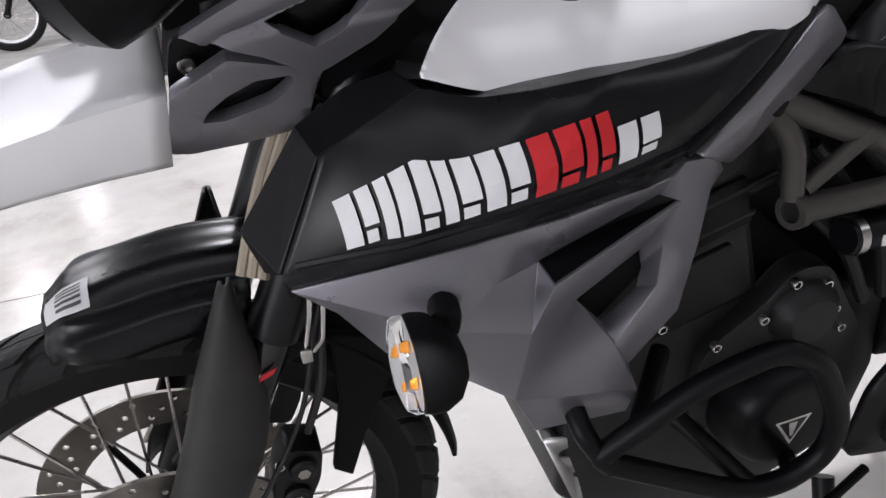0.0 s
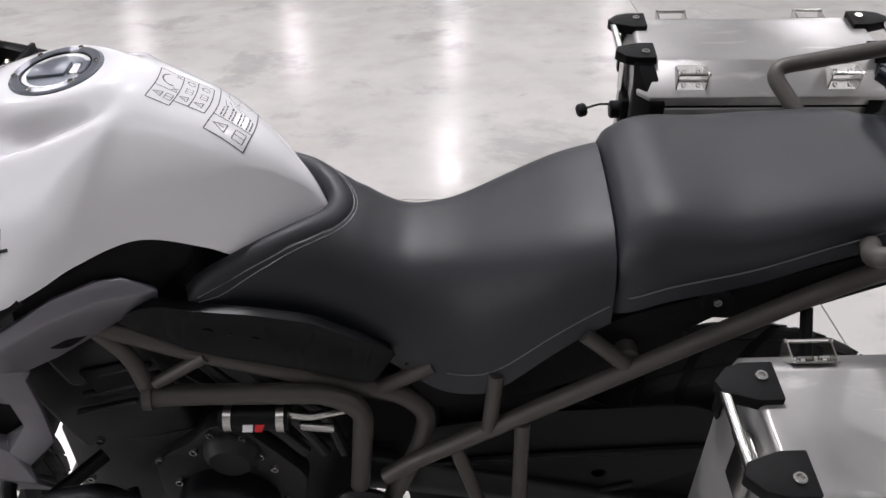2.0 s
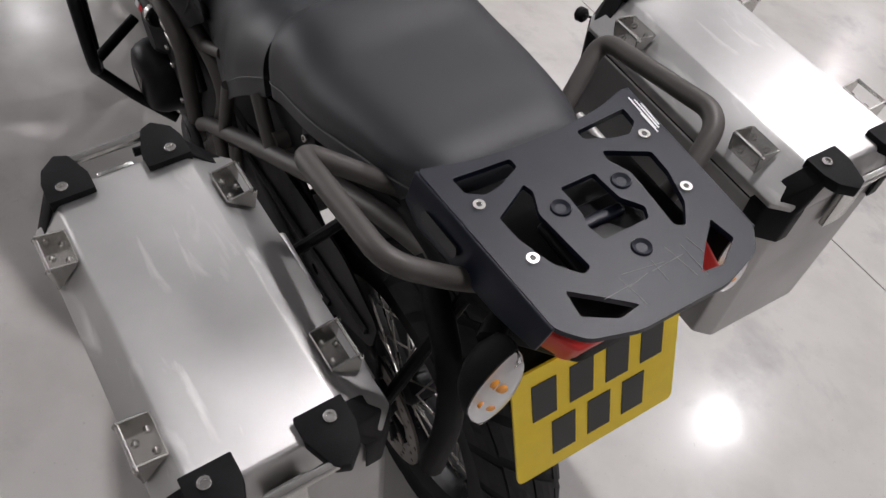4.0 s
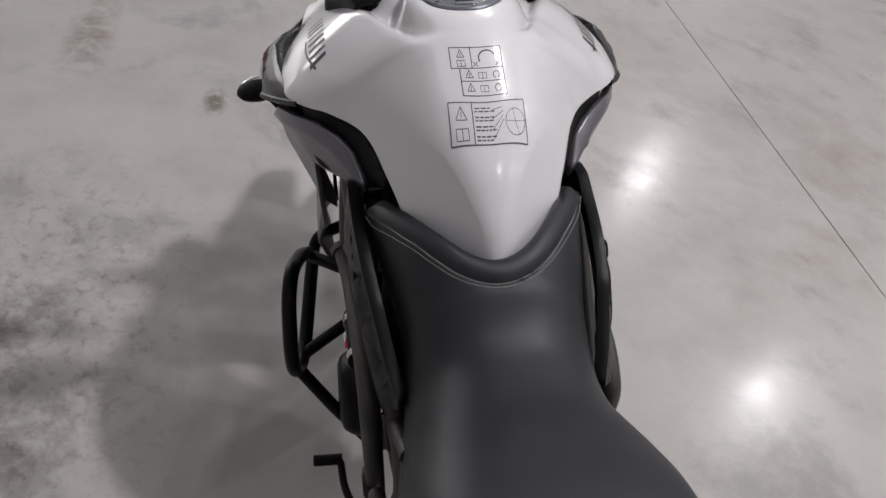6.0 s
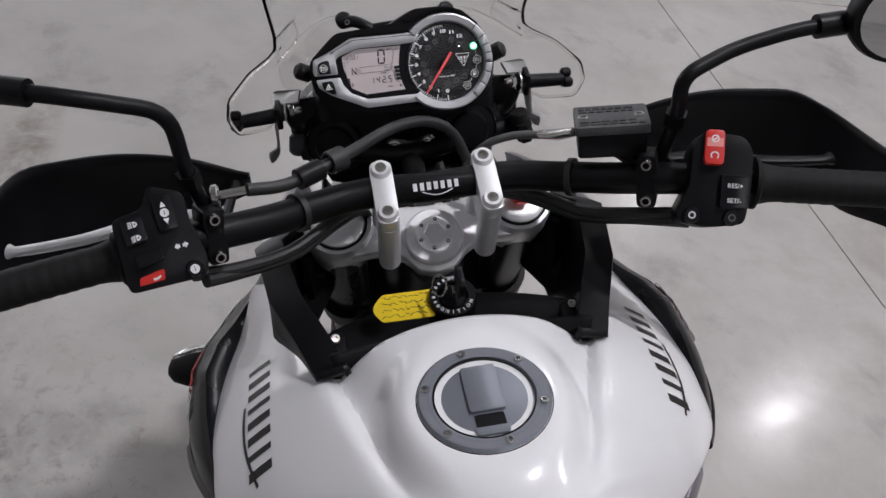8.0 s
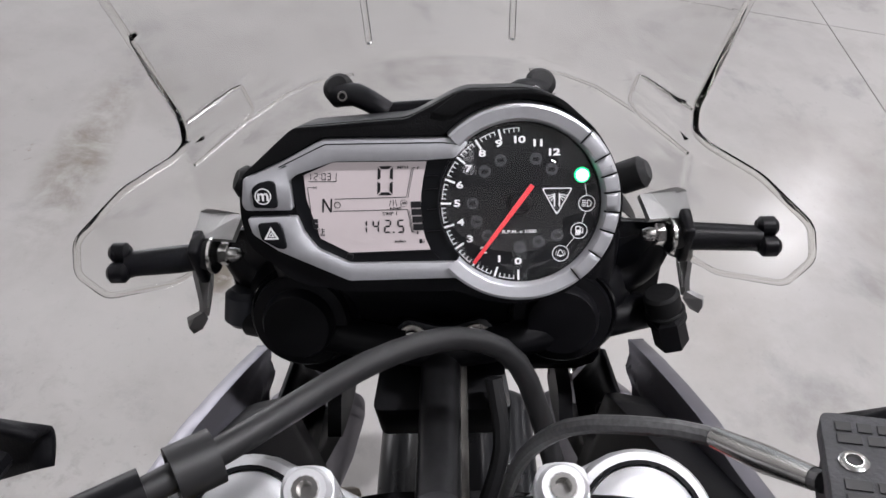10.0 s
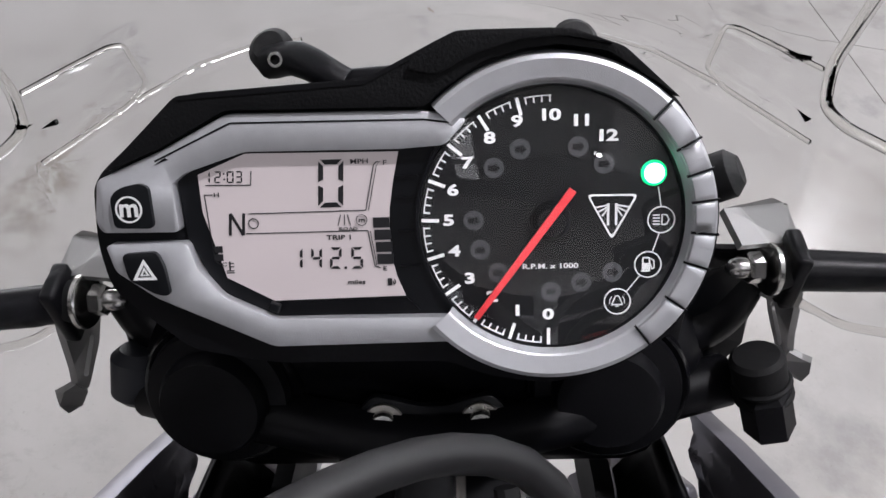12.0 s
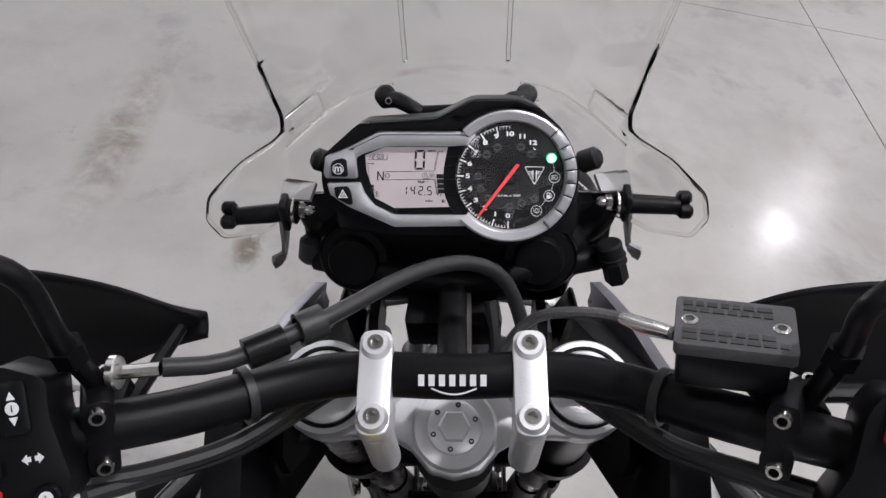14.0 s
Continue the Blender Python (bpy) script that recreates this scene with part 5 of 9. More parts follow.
def build_hoses():
    h = part("clutch_cable", sweep(smooth_path([(0.398, -0.175, 1.262), (0.385, -0.14, 1.252), (0.345, -0.085, 1.246), (0.29, -0.03, 1.232), (0.262, 0.01, 1.215), (0.258, 0.04, 1.19), (0.28, 0.058, 1.14), (0.3, 0.07, 1.08)]), 0.006, 14), HOSE, bike, "thick black cable sheath over the bar")
    part("cable_adjuster", sweep([(0.402, -0.205, 1.262), (0.399, -0.176, 1.262)], 0.0045, 10), CHROME, h)
    part("adjuster_wheel", cyl((0.402, -0.203, 1.262), (0, 1, 0), 0.011, 0.006, 20, chamfer=0.001), CHROME, h)
    part("cable_sleeve", sweep([(0.379, -0.13, 1.251), (0.365, -0.108, 1.2495)], 0.0105, 12), SATIN, h)
    part("cable_strap", lathe([(0.009, -0.009), (0.0115, -0.009), (0.0115, 0.009), (0.009, 0.009)], axis_matrix((0.352, -0.093, 1.2475), (0.55, -0.8, 0.1)), 16, closed=True), HOSE, h)
    b = part("brake_hose", sweep(smooth_path([(0.37, 0.14, 1.26), (0.347, 0.127, 1.241), (0.331, 0.112, 1.232), (0.325, 0.09, 1.23), (0.31, 0.06, 1.208), (0.292, 0.04, 1.15), (0.28, 0.03, 1.05), (0.2, 0.05, 0.9)]), 0.0042, 10), material("braided_hose", (0.14, 0.14, 0.142), 0.4, metal=0.4, grain=0.4, scale=400), bike, "braided steel brake hose")
    part("banjo", sweep([(0.367, 0.1385, 1.2575), (0.35, 0.1287, 1.2435), (0.333, 0.115, 1.2335)], lambda s: 0.0058 if 0.12 < s < 0.92 else 0.0045, 12), CHROME, b, "bright crimped hose end")
    for k, (side, y1, dz) in enumerate(((-1, 0.2, 0.0), (-1, 0.19, -0.006), (1, 0.2, 0.0), (1, 0.195, -0.007))):
        pts = [(0.452 + 0.004 * k, side * (y1 + 0.03), 1.218 + dz), (0.43, side * 0.19, 1.198 + dz), (0.4, side * 0.145, 1.183 + dz), (0.365, side * 0.1, 1.185 + dz), (0.32, side * 0.07, 1.15), (0.28, side * 0.06, 1.06)]
        part("wiring_loom", sweep(smooth_path(pts), 0.0062, 10), HOSE, bike, "black wiring loom under the bar")
    for side in (-1, 1):
        part("cable_tie", lathe([(0.0165, -0.003), (0.019, -0.003), (0.019, 0.003), (0.0165, 0.003)], axis_matrix(bar_at(side * 0.135), bar_dir(side * 0.135)), 20, closed=True), HOSE, bike, "black cable strap on the bar")
    part("damper_tube", sweep([(0.305, -0.003, 1.13), (0.2, -0.003, 1.115)], 0.0125, 20), material("worn_dark_tube", (0.09, 0.09, 0.095), 0.3, metal=0.85, grain=0.4, scale=30), bike, "worn dark steel carrier tube")
    part("carrier_block", prism(round_outline([(-0.045, -0.016), (0.045, -0.016), (0.04, 0.02), (-0.04, 0.02)], 0.006), 0.05, frame_at((0.2, -0.003, 1.095), (0, 1, 0), (0.3, 0, 1))), SATIN, bike, "black carrier block below the panel", bevel=0.004)
    part("spring_sheath", sweep(smooth_path([(0.21, 0.03, 1.115), (0.24, 0.034, 1.085), (0.27, 0.02, 1.05), (0.3, 0.0, 1.0)]), 0.0055, 10), HOSE, bike, "black ribbed sheath")


build_hoses()


def build_ignition():
    m = pose(0.447, 0.002, 1.122, 0, 12, 0)
    ig = part("ignition_lock", lathe([(0, 0.018), (0.012, 0.018), (0.014, 0.016), (0.0155, 0.02), (0.0225, 0.02), (0.024, 0.017), (0.024, -0.05), (0, -0.05)], m, 40), SATIN, bike, "black ignition lock")
    bm = bmesh.new()
    for k in range(9):
        a = radians(200 + 17 * k)
        box((0, 0, 0), (0.003, 0.002, 0.0006), m @ pose(0.019 * math.cos(a), 0.019 * math.sin(a), 0.0203, 0, 0, math.degrees(a)), bm=bm)
    part("lock_print", bm, WHITEDECAL, ig, "ring of small white printed marks", smooth=False)
    for k, ch in enumerate("IGNITION"):
        a = radians(-62 + 17.5 * k)
        part("lock_print", text_mesh(ch, 0.0052, m @ pose(0.019 * math.cos(a), 0.019 * math.sin(a), 0.0206, 0, 0, math.degrees(a) + 90)), WHITEDECAL, ig, smooth=False)
    part("lock_print", text_mesh("OFF", 0.0055, m @ pose(-0.019, 0, 0.0206, 0, 0, 90)), WHITEDECAL, ig, "white printed word", smooth=False)
    key = thing("key", "black motorcycle key standing in the ignition lock", "key", LEAN @ m)
    part("blade", box((0, 0, 0.022), (0.008, 0.0024, 0.018)), CHROME, key)
    part("bow", prism(round_outline([(-0.012, 0), (0.012, 0), (0.015, 0.012), (0.011, 0.028), (-0.011, 0.028), (-0.015, 0.012)], 0.006), 0.006, pose(0, 0.003, 0.03, 90, 0, 0)), BLACKGLOSS, key, bevel=0.0015)
    part("split_ring", lathe([(0.0095, -0.0008), (0.0112, -0.0008), (0.0112, 0.0008), (0.0095, 0.0008)], pose(0.002, -0.014, 0.045, 55, 20, 0), 28, closed=True), CHROME, key)
    tag = thing("key_tag", "yellow plastic key tag with handwriting beside the lock", "tag", LEAN @ pose(0.447, -0.046, 1.1315, 6, 12, -5))
    body = part("tag_body", prism(round_outline([(-0.004, 0.031), (0.004, 0.031), (0.0155, 0.022), (0.0155, -0.03), (-0.0155, -0.03), (-0.0155, 0.022)], 0.004), 0.0012, pose(0, 0, 0, 0, 0, 180)), YELLOW, tag)
    part("eyelet", lathe([(0.0022, 0.0004), (0.0034, 0.0004), (0.0034, -0.0002), (0.0022, -0.0002)], pose(0, 0.027, 0.0004), 14, closed=True), BLACKDECAL, tag)
    bm = bmesh.new()
    rng = random.Random(9)
    for row in range(4):
        x = -0.011 + 0.007 * row
        y = -0.022
        while y < 0.024 - 0.004 * (row % 2):
            w = rng.uniform(0.003, 0.006)
            sweep(smooth_path([(x + rng.uniform(-0.002, 0.002), y, 0.0002), (x + rng.uniform(-0.0022, 0.0022), y + w / 2, 0.0002), (x + rng.uniform(-0.002, 0.002), y + w, 0.0002)], 0.001), 0.00035, 4, bm=bm)
            y += w + 0.0012
    part("handwriting", bm, BLACKDECAL, tag, "four scrawled lines of dark ink", smooth=False)


build_ignition()


def build_cockpit_walls():
    for side in (-1, 1):
        top = [Vector(p) for p in ((0.2, side * 0.118, 1.08), (0.27, side * 0.143, 1.108), (0.34, side * 0.174, 1.138), (0.42, side * 0.16, 1.14), (0.48, side * 0.136, 1.142), (0.524, side * 0.12, 1.14))]
        out = [Vector(p) for p in ((0.2, side * 0.112, 1.03), (0.27, side * 0.124, 1.052), (0.34, side * 0.17, 1.07), (0.42, side * 0.178, 1.082), (0.47, side * 0.152, 1.1), (0.505, side * 0.138, 1.112))]
        inn = [Vector(p) for p in ((0.2, side * 0.092, 0.99), (0.27, side * 0.112, 1.0), (0.34, side * 0.15, 0.99), (0.42, side * 0.138, 1.0), (0.47, side * 0.12, 1.04), (0.505, side * 0.106, 1.09))]
        def fn(u, v):
            i = min(int(u), 4)
            t = u - i
            a, b, c = (l[i].lerp(l[i + 1], t) for l in (out, top, inn))
            b1, b2 = b + Vector((0, side * 0.014, -0.006)), b - Vector((0, side * 0.012, -0.002))
            if v < 0.9:
                return a.lerp(b1, v / 0.9)
            return b1.lerp(b2, (v - 0.9) / 0.2) if v <= 1.1 else b2.lerp(c, (v - 1.1) / 0.9)
        w = part("cockpit_wall", grid(fn, linspace(0, 5, 31), [0, 0.3, 0.6, 0.87, 0.9, 0.93, 1, 1.07, 1.1, 1.15, 1.4, 1.7, 2]), SATIN, bike, "black cockpit side wall", solid=0.006)
        part("wall_foot", loft([flip(r, side) for r in ([(0.462, 0.124, 1.128), (0.462, 0.108, 1.124), (0.468, 0.106, 1.09), (0.468, 0.13, 1.09)], [(0.506, 0.118, 1.13), (0.503, 0.103, 1.122), (0.505, 0.1, 1.095), (0.506, 0.13, 1.1)])]), SATIN, w, bevel=0.003)
        bolt(Vector((0.474, side * 0.117, 1.129)), (0.45, -0.2 * side, 0.9), 0.0048, w, STEEL, 0.004)
    # trough between the walls, ahead of the tank
    def fn(u, v):
        y = -0.122 + 0.244 * u
        w = min(v / 0.85, 1.0)
        x0 = 0.405 + 0.035 * (abs(y) / 0.12) ** 2
        x = x0 + (0.499 + 1.1 * y * y - x0) * w
        return Vector((x, y, 1.088 + 0.012 * w + 0.045 * max(v - 0.85, 0) / 0.15 + 0.01 * (abs(y) / 0.12) ** 2))
    part("tank_front_trim", grid(fn, linspace(0, 1, 25), [0, 0.2, 0.4, 0.6, 0.8, 0.85, 0.92, 1.0]), PLASTIC, bike, "black plastic trim ahead of the tank", solid=0.006)


build_cockpit_walls()

# ---- instruments ----
DASH = Matrix(((0, -0.496, 0.8683, 0.188), (1, 0, 0, 0), (0, 0.8683, 0.496, 1.2454), (0, 0, 0, 1)))
BEZEL = material("silver_grey_bezel", (0.6, 0.605, 0.63), 0.42, metal=0.7, grain=0.06, scale=200, bump=0.12, bump_scale=2500)
GAUGE = material("black_gauge_face", (0.004, 0.004, 0.005), 0.5, spec=0.2)
LCD = bpy.data.materials.new("backlit_grey_display")
LCD.use_nodes = True
lcd_bsdf = LCD.node_tree.nodes["Principled BSDF"]
lcd_bsdf.inputs["Base Color"].default_value = (0.52, 0.46, 0.465, 1)
lcd_bsdf.inputs["Roughness"].default_value = 0.3
lcd_bsdf.inputs["Emission Color"].default_value = (0.75, 0.66, 0.67, 1)
lcd_bsdf.inputs["Emission Strength"].default_value = 0.16
FAINT = material("unlit_symbol", (0.045, 0.045, 0.05), 0.5)
NEEDLE = material("red_needle", (0.75, 0.05, 0.06), 0.4)
TICK = material("white_dial_print", (0.8, 0.8, 0.8), 0.5)
INK = material("display_ink", (0.01, 0.01, 0.012), 0.4)
GREENLED = glow_material("green_telltale", (0.01, 0.8, 0.27), 1.1)
# the dial lettering is a broad face
WIDE = Matrix.Diagonal((1.32, 0.95, 1, 1))
GC = Vector((0.043, -0.0058))
SEGMENTS = {"0": "abcdef", "1": "bc", "2": "abged", "3": "abgcd", "4": "fgbc", "5": "afgcd"}


def seven(bm, ch, x, y, w, h, t, m):
    """One figure of a seven-segment display."""
    g = t * 0.35
    parts = {
        "a": [(x + g, y + h), (x + w - g, y + h), (x + w - t - g, y + h - t), (x + t + g, y + h - t)],
        "d": [(x + g, y), (x + t + g, y + t), (x + w - t - g, y + t), (x + w - g, y)],
        "g": [(x + t * 0.6, y + h / 2), (x + t, y + h / 2 + t / 2), (x + w - t, y + h / 2 + t / 2), (x + w - t * 0.6, y + h / 2), (x + w - t, y + h / 2 - t / 2), (x + t, y + h / 2 - t / 2)],
        "f": [(x, y + h / 2 + g), (x, y + h - g), (x + t, y + h - t - g), (x + t, y + h / 2 + t / 2 + g)],
        "b": [(x + w, y + h / 2 + g), (x + w - t, y + h / 2 + t / 2 + g), (x + w - t, y + h - t - g), (x + w, y + h - g)],
        "e": [(x, y + g), (x, y + h / 2 - g), (x + t, y + h / 2 - t / 2 - g), (x + t, y + t + g)],
        "c": [(x + w, y + g), (x + w - t, y + t + g), (x + w - t, y + h / 2 - t / 2 - g), (x + w, y + h / 2 - g)],
    }
    for s in SEGMENTS[ch]:
        prism([(px + 0.06 * (py - y), py) for px, py in parts[s]], 0.0003, m, bm=bm)


def stroke(pts, w, m, bm=None):
    """A printed line of the width w through 2D points."""
    bm = bm or bmesh.new()
    for a, b in zip(pts, pts[1:]):
        a, b = Vector(a), Vector(b)
        n = (b - a).normalized()
        n = Vector((-n.y, n.x)) * w / 2
        prism([a - n, b - n, b + n, a + n], 0.0003, m, bm=bm)
    return bm


def ring_print(c, r, w, m, bm=None, seg=28):
    return lathe([(r - w, 0.0), (r, 0.0), (r, 0.0003), (r - w, 0.0003)], m @ pose(c[0], c[1], 0), seg, bm, closed=True)


def build_dash():
    outer = [(-0.107, 0.009), (-0.104, 0.014), (-0.0752, 0.0387), (-0.0147, 0.0421), (0.0141, 0.0562), (0.0493, 0.056), (0.066, 0.05), (0.0845, 0.033), (0.0935, 0.0182), (0.0992, -0.0007), (0.0985, -0.016), (0.0935, -0.032), (0.0825, -0.047), (0.0639, -0.0585), (0.0423, -0.0622), (0.0226, -0.0593), (0.0089, -0.0535), (-0.05, -0.053), (-0.079, -0.0475), (-0.1045, -0.0259), (-0.1077, -0.0099)]
    dash = part("instrument_panel", prism(round_outline(outer, 0.006, 4), 0.05, DASH @ pose(0, 0, -0.002)), SATIN, bike, "black instrument panel with display and rev counter", bevel=0.005)
    # hood over the top edge, with a second step above the dial
    hood = [(-0.1, 0.0145), (-0.0745, 0.0383), (-0.0147, 0.0417), (0.0141, 0.0556), (0.0493, 0.0554), (0.066, 0.0494), (0.0838, 0.033), (0.0775, 0.0375), (0.061, 0.0482), (0.046, 0.0507), (0.0346, 0.0497), (0.022, 0.0462), (0.0085, 0.0375), (0.004, 0.0328), (-0.0593, 0.0334), (-0.0811, 0.022)]
    h = part("hood", prism(round_outline(hood, 0.002, 3), 0.02, DASH @ pose(0, 0, 0.0058)), PLASTIC, dash, "textured black hood", bevel=0.002)
    part("hood_step", prism(round_outline([(-0.002, 0.0445), (0.0135, 0.0552), (0.048, 0.0552), (0.063, 0.05), (0.047, 0.0531), (0.034, 0.0523), (0.019, 0.0483), (0.008, 0.0425)], 0.002, 3), 0.01, DASH @ pose(0, 0, 0.0082)), PLASTIC, h, bevel=0.0015)
    part("hood_edge", stroke([(-0.074, 0.0375), (-0.0147, 0.0408), (0.0, 0.048)], 0.0012, DASH @ pose(0, 0, 0.0063)), SATIN, h, smooth=False)
    # silver frame on the display side, in two arms
    upper = [(-0.103, 0.0122), (-0.0811, 0.0212), (-0.0593, 0.0321), (0.0039, 0.0315), (0.0172, 0.0285), (0.0099, 0.0206), (-0.0051, 0.0197), (-0.0543, 0.0201), (-0.0743, 0.0137), (-0.0787, 0.0104), (-0.0776, -0.0054), (-0.103, -0.0051), (-0.1047, -0.0014)]
    up = part("frame_upper", prism(round_outline(upper, 0.0018, 3), 0.012, DASH @ pose(0, 0, 0.004)), BEZEL, dash, "silver grey upper frame arm", bevel=0.0026, segs=1)
    # the shade of the arm's crease is drawn as a thin black line
    part("frame_crease", stroke([(-0.0835, 0.0178), (-0.0582, 0.0293), (0.0035, 0.0288), (0.0125, 0.0275)], 0.0006, DASH @ pose(0, 0, 0.0042)), BLACKGLOSS, up, smooth=False)
    part("frame_crease", prism([(-0.0838, 0.0166), (-0.079, 0.0183), (-0.08, 0.0189)], 0.0006, DASH @ pose(0, 0, 0.0044)), BLACKGLOSS, up, "dark drain slit", smooth=False)
    lower = [(-0.1025, -0.0092), (-0.0755, -0.009), (-0.0731, -0.0176), (-0.0653, -0.0276), (-0.0484, -0.0357), (0.0092, -0.0361), (0.0232, -0.0427), (0.0178, -0.0445), (-0.0491, -0.0451), (-0.087, -0.0276), (-0.1, -0.0182)]
    lo = part("frame_lower", prism(round_outline(lower, 0.0018, 3), 0.012, DASH @ pose(0, 0, 0.004)), BEZEL, dash, "silver grey lower frame arm", bevel=0.0026, segs=1)
    mbtn = [(-0.0985, 0.007), (-0.095, 0.0099), (-0.0887, 0.0111), (-0.0858, 0.0099), (-0.0851, -0.0037), (-0.0979, -0.0033)]
    mb = part("mode_button", prism(round_outline(mbtn, 0.002, 4), 0.006, DASH @ pose(0, 0, 0.0062)), BLACKGLOSS, up, "black mode button", bevel=0.0012)
    mm = DASH @ pose(0, 0, 0.0064)
    part("button_ring", ring_print((-0.0925, 0.0028), 0.0044, 0.0006, mm), TICK, mb)
    part("button_letter", text_mesh("m", 0.0085, mm @ pose(-0.0925, 0.0031, 0), bold=0.02), TICK, mb, "white letter m", smooth=False)
    hb = part("hazard_button", prism(round_outline([(-0.0967, -0.0119), (-0.0852, -0.0114), (-0.0831, -0.0166), (-0.0818, -0.0263), (-0.086, -0.026), (-0.0951, -0.0207)], 0.002, 4), 0.006, DASH @ pose(0, 0, 0.0062)), BLACKGLOSS, lo, "black hazard button", bevel=0.0012)
    t0, t1 = [(-0.0936, -0.0207), (-0.0856, -0.0207), (-0.0896, -0.0136)], [(-0.092, -0.0198), (-0.0872, -0.0198), (-0.0896, -0.0155)]
    part("hazard_triangle", prism(t0, 0.0003, mm, [t1]), TICK, hb, "white triangle mark", smooth=False)
    t0, t1 = [(-0.0912, -0.0193), (-0.088, -0.0193), (-0.0896, -0.0164)], [(-0.0903, -0.0188), (-0.0889, -0.0188), (-0.0896, -0.0175)]
    part("hazard_triangle", prism(t0, 0.0003, mm, [t1]), TICK, hb, smooth=False)
    # display, sunk behind the frame
    lcd_out = [(-0.0714, 0.0127), (-0.0554, 0.0192), (-0.0054, 0.0186), (-0.0074, 0.0096), (-0.009, 0.0), (-0.0093, -0.0062), (-0.009, -0.0158), (-0.0075, -0.0225), (-0.0047, -0.0296), (-0.049, -0.0304), (-0.0644, -0.0221), (-0.0708, 0.0001)]
    disp = part("display", prism(lcd_out, 0.004, DASH @ pose(0, 0, -0.0003)), LCD, dash, "pinkish grey backlit display", smooth=False)
    lm = DASH
    sur = part("display_surround", prism([(-0.0785, 0.0125), (-0.0555, 0.0225), (0.012, 0.0225), (0.0042, 0.012), (0.0015, 0), (0.0017, -0.012), (0.005, -0.024), (0.012, -0.037), (-0.0495, -0.037), (-0.067, -0.0285), (-0.0765, -0.008)], 0.004, DASH @ pose(0, 0, -0.0006), [lcd_out]), BLACKGLOSS, dash)
    part("display_clip", box((0, 0, 0), (0.0036, 0.003, 0.003), DASH @ pose(-0.0487, -0.0322, 0.001, 0, 0, -20)), BLACKGLOSS, sur, bevel=0.0005)
    part("display_sill", prism([(-0.0475, -0.0309), (-0.0045, -0.0301), (0.0, -0.0345), (-0.0475, -0.0352)], 0.002, DASH @ pose(0, 0, 0.0002)), SATIN, sur, smooth=False)
    for y in (0.0105, 0.0035, -0.0075, -0.0195):
        part("surround_rib", box((0, 0, 0), (0.0068, 0.0007, 0.001), DASH @ pose(-0.0028, y, 0, 0, 0, 2)), SATIN, sur, smooth=False)
    cells = [("0", -0.0324, 0.0009, 0.0082, 0.0157, 0.0016)]
    cells += [("1", -0.0425, -0.0197, 0.0036, 0.0073, 0.00085), ("4", -0.036, -0.0197, 0.0036, 0.0073, 0.00085), ("2", -0.0297, -0.0198, 0.0038, 0.0073, 0.00085), ("5", -0.0226, -0.0199, 0.0039, 0.0073, 0.00085)]
    cells += [("1", -0.0696, 0.0099, 0.0021, 0.0038, 0.00042), ("2", -0.066, 0.0099, 0.0021, 0.0038, 0.00042), ("0", -0.0619, 0.0098, 0.0022, 0.0038, 0.00042), ("3", -0.059, 0.0098, 0.0021, 0.0038, 0.00042)]
    for ch, x, y, w, h2, t in cells:
        bm = bmesh.new()
        seven(bm, ch, x, y, w, h2, t, lm)
        part("display_figure", bm, INK, disp, "black seven-segment figure", smooth=False)
    part("display_point", prism([(-0.0248, -0.0199), (-0.024, -0.0199), (-0.024, -0.0191), (-0.0248, -0.0191)], 0.0003, lm), INK, disp, smooth=False)
    for dy in (0.0108, 0.0126):
        part("display_point", prism([(-0.0629, dy), (-0.0625, dy), (-0.0625, dy + 0.0005), (-0.0629, dy + 0.0005)], 0.0003, lm), INK, disp, smooth=False)
    part("gear_letter", stroke([(-0.0622, -0.0077), (-0.0616, -0.0004), (-0.0578, -0.0077), (-0.0572, -0.0004)], 0.0009, lm), INK, disp, "black letter N", smooth=False)
    bm = bmesh.new()
    stroke([(-0.0555, -0.0006), (-0.0168, -0.0003), (-0.0136, 0.0145), (-0.0128, 0.0154), (-0.0115, 0.0154)], 0.0003, lm, bm)
    stroke([(-0.0159, -0.0003), (-0.0127, 0.0142), (-0.0122, 0.0148)], 0.0002, lm, bm)
    stroke([(-0.0569, -0.0072), (-0.0164, -0.0071), (-0.0146, -0.0192), (-0.0128, -0.0197)], 0.0003, lm, bm)
    stroke([(-0.0156, -0.0073), (-0.014, -0.0188)], 0.0002, lm, bm)
    stroke([(-0.069, 0.0092), (-0.0542, 0.0089), (-0.0537, 0.0135)], 0.0003, lm, bm)
    stroke([(-0.067, 0.006), (-0.0697, 0.006), (-0.068, -0.0162), (-0.0664, -0.0174)], 0.0003, lm, bm)
    ring_print((-0.0541, -0.0038), 0.0018, 0.0003, lm, bm, 12)
    ring_print((-0.0183, -0.0035), 0.0019, 0.0002, lm, bm, 16)
    for x0, x1 in ((-0.0262, -0.0252), (-0.0241, -0.0239), (-0.0221, -0.0229)):
        stroke([(x0, -0.0052), (x1, -0.0017)], 0.0003, lm, bm)
    stroke([(-0.0632, -0.0165), (-0.0632, -0.0195)], 0.0005, lm, bm)
    for y in (-0.0172, -0.0183):
        stroke([(-0.0632, y), (-0.0618, y)], 0.0003, lm, bm)
    for y in (-0.0197, -0.0204):
        stroke([(-0.0644, y), (-0.0618, y)], 0.0003, lm, bm)
    part("display_outline", bm, INK, disp, smooth=False)
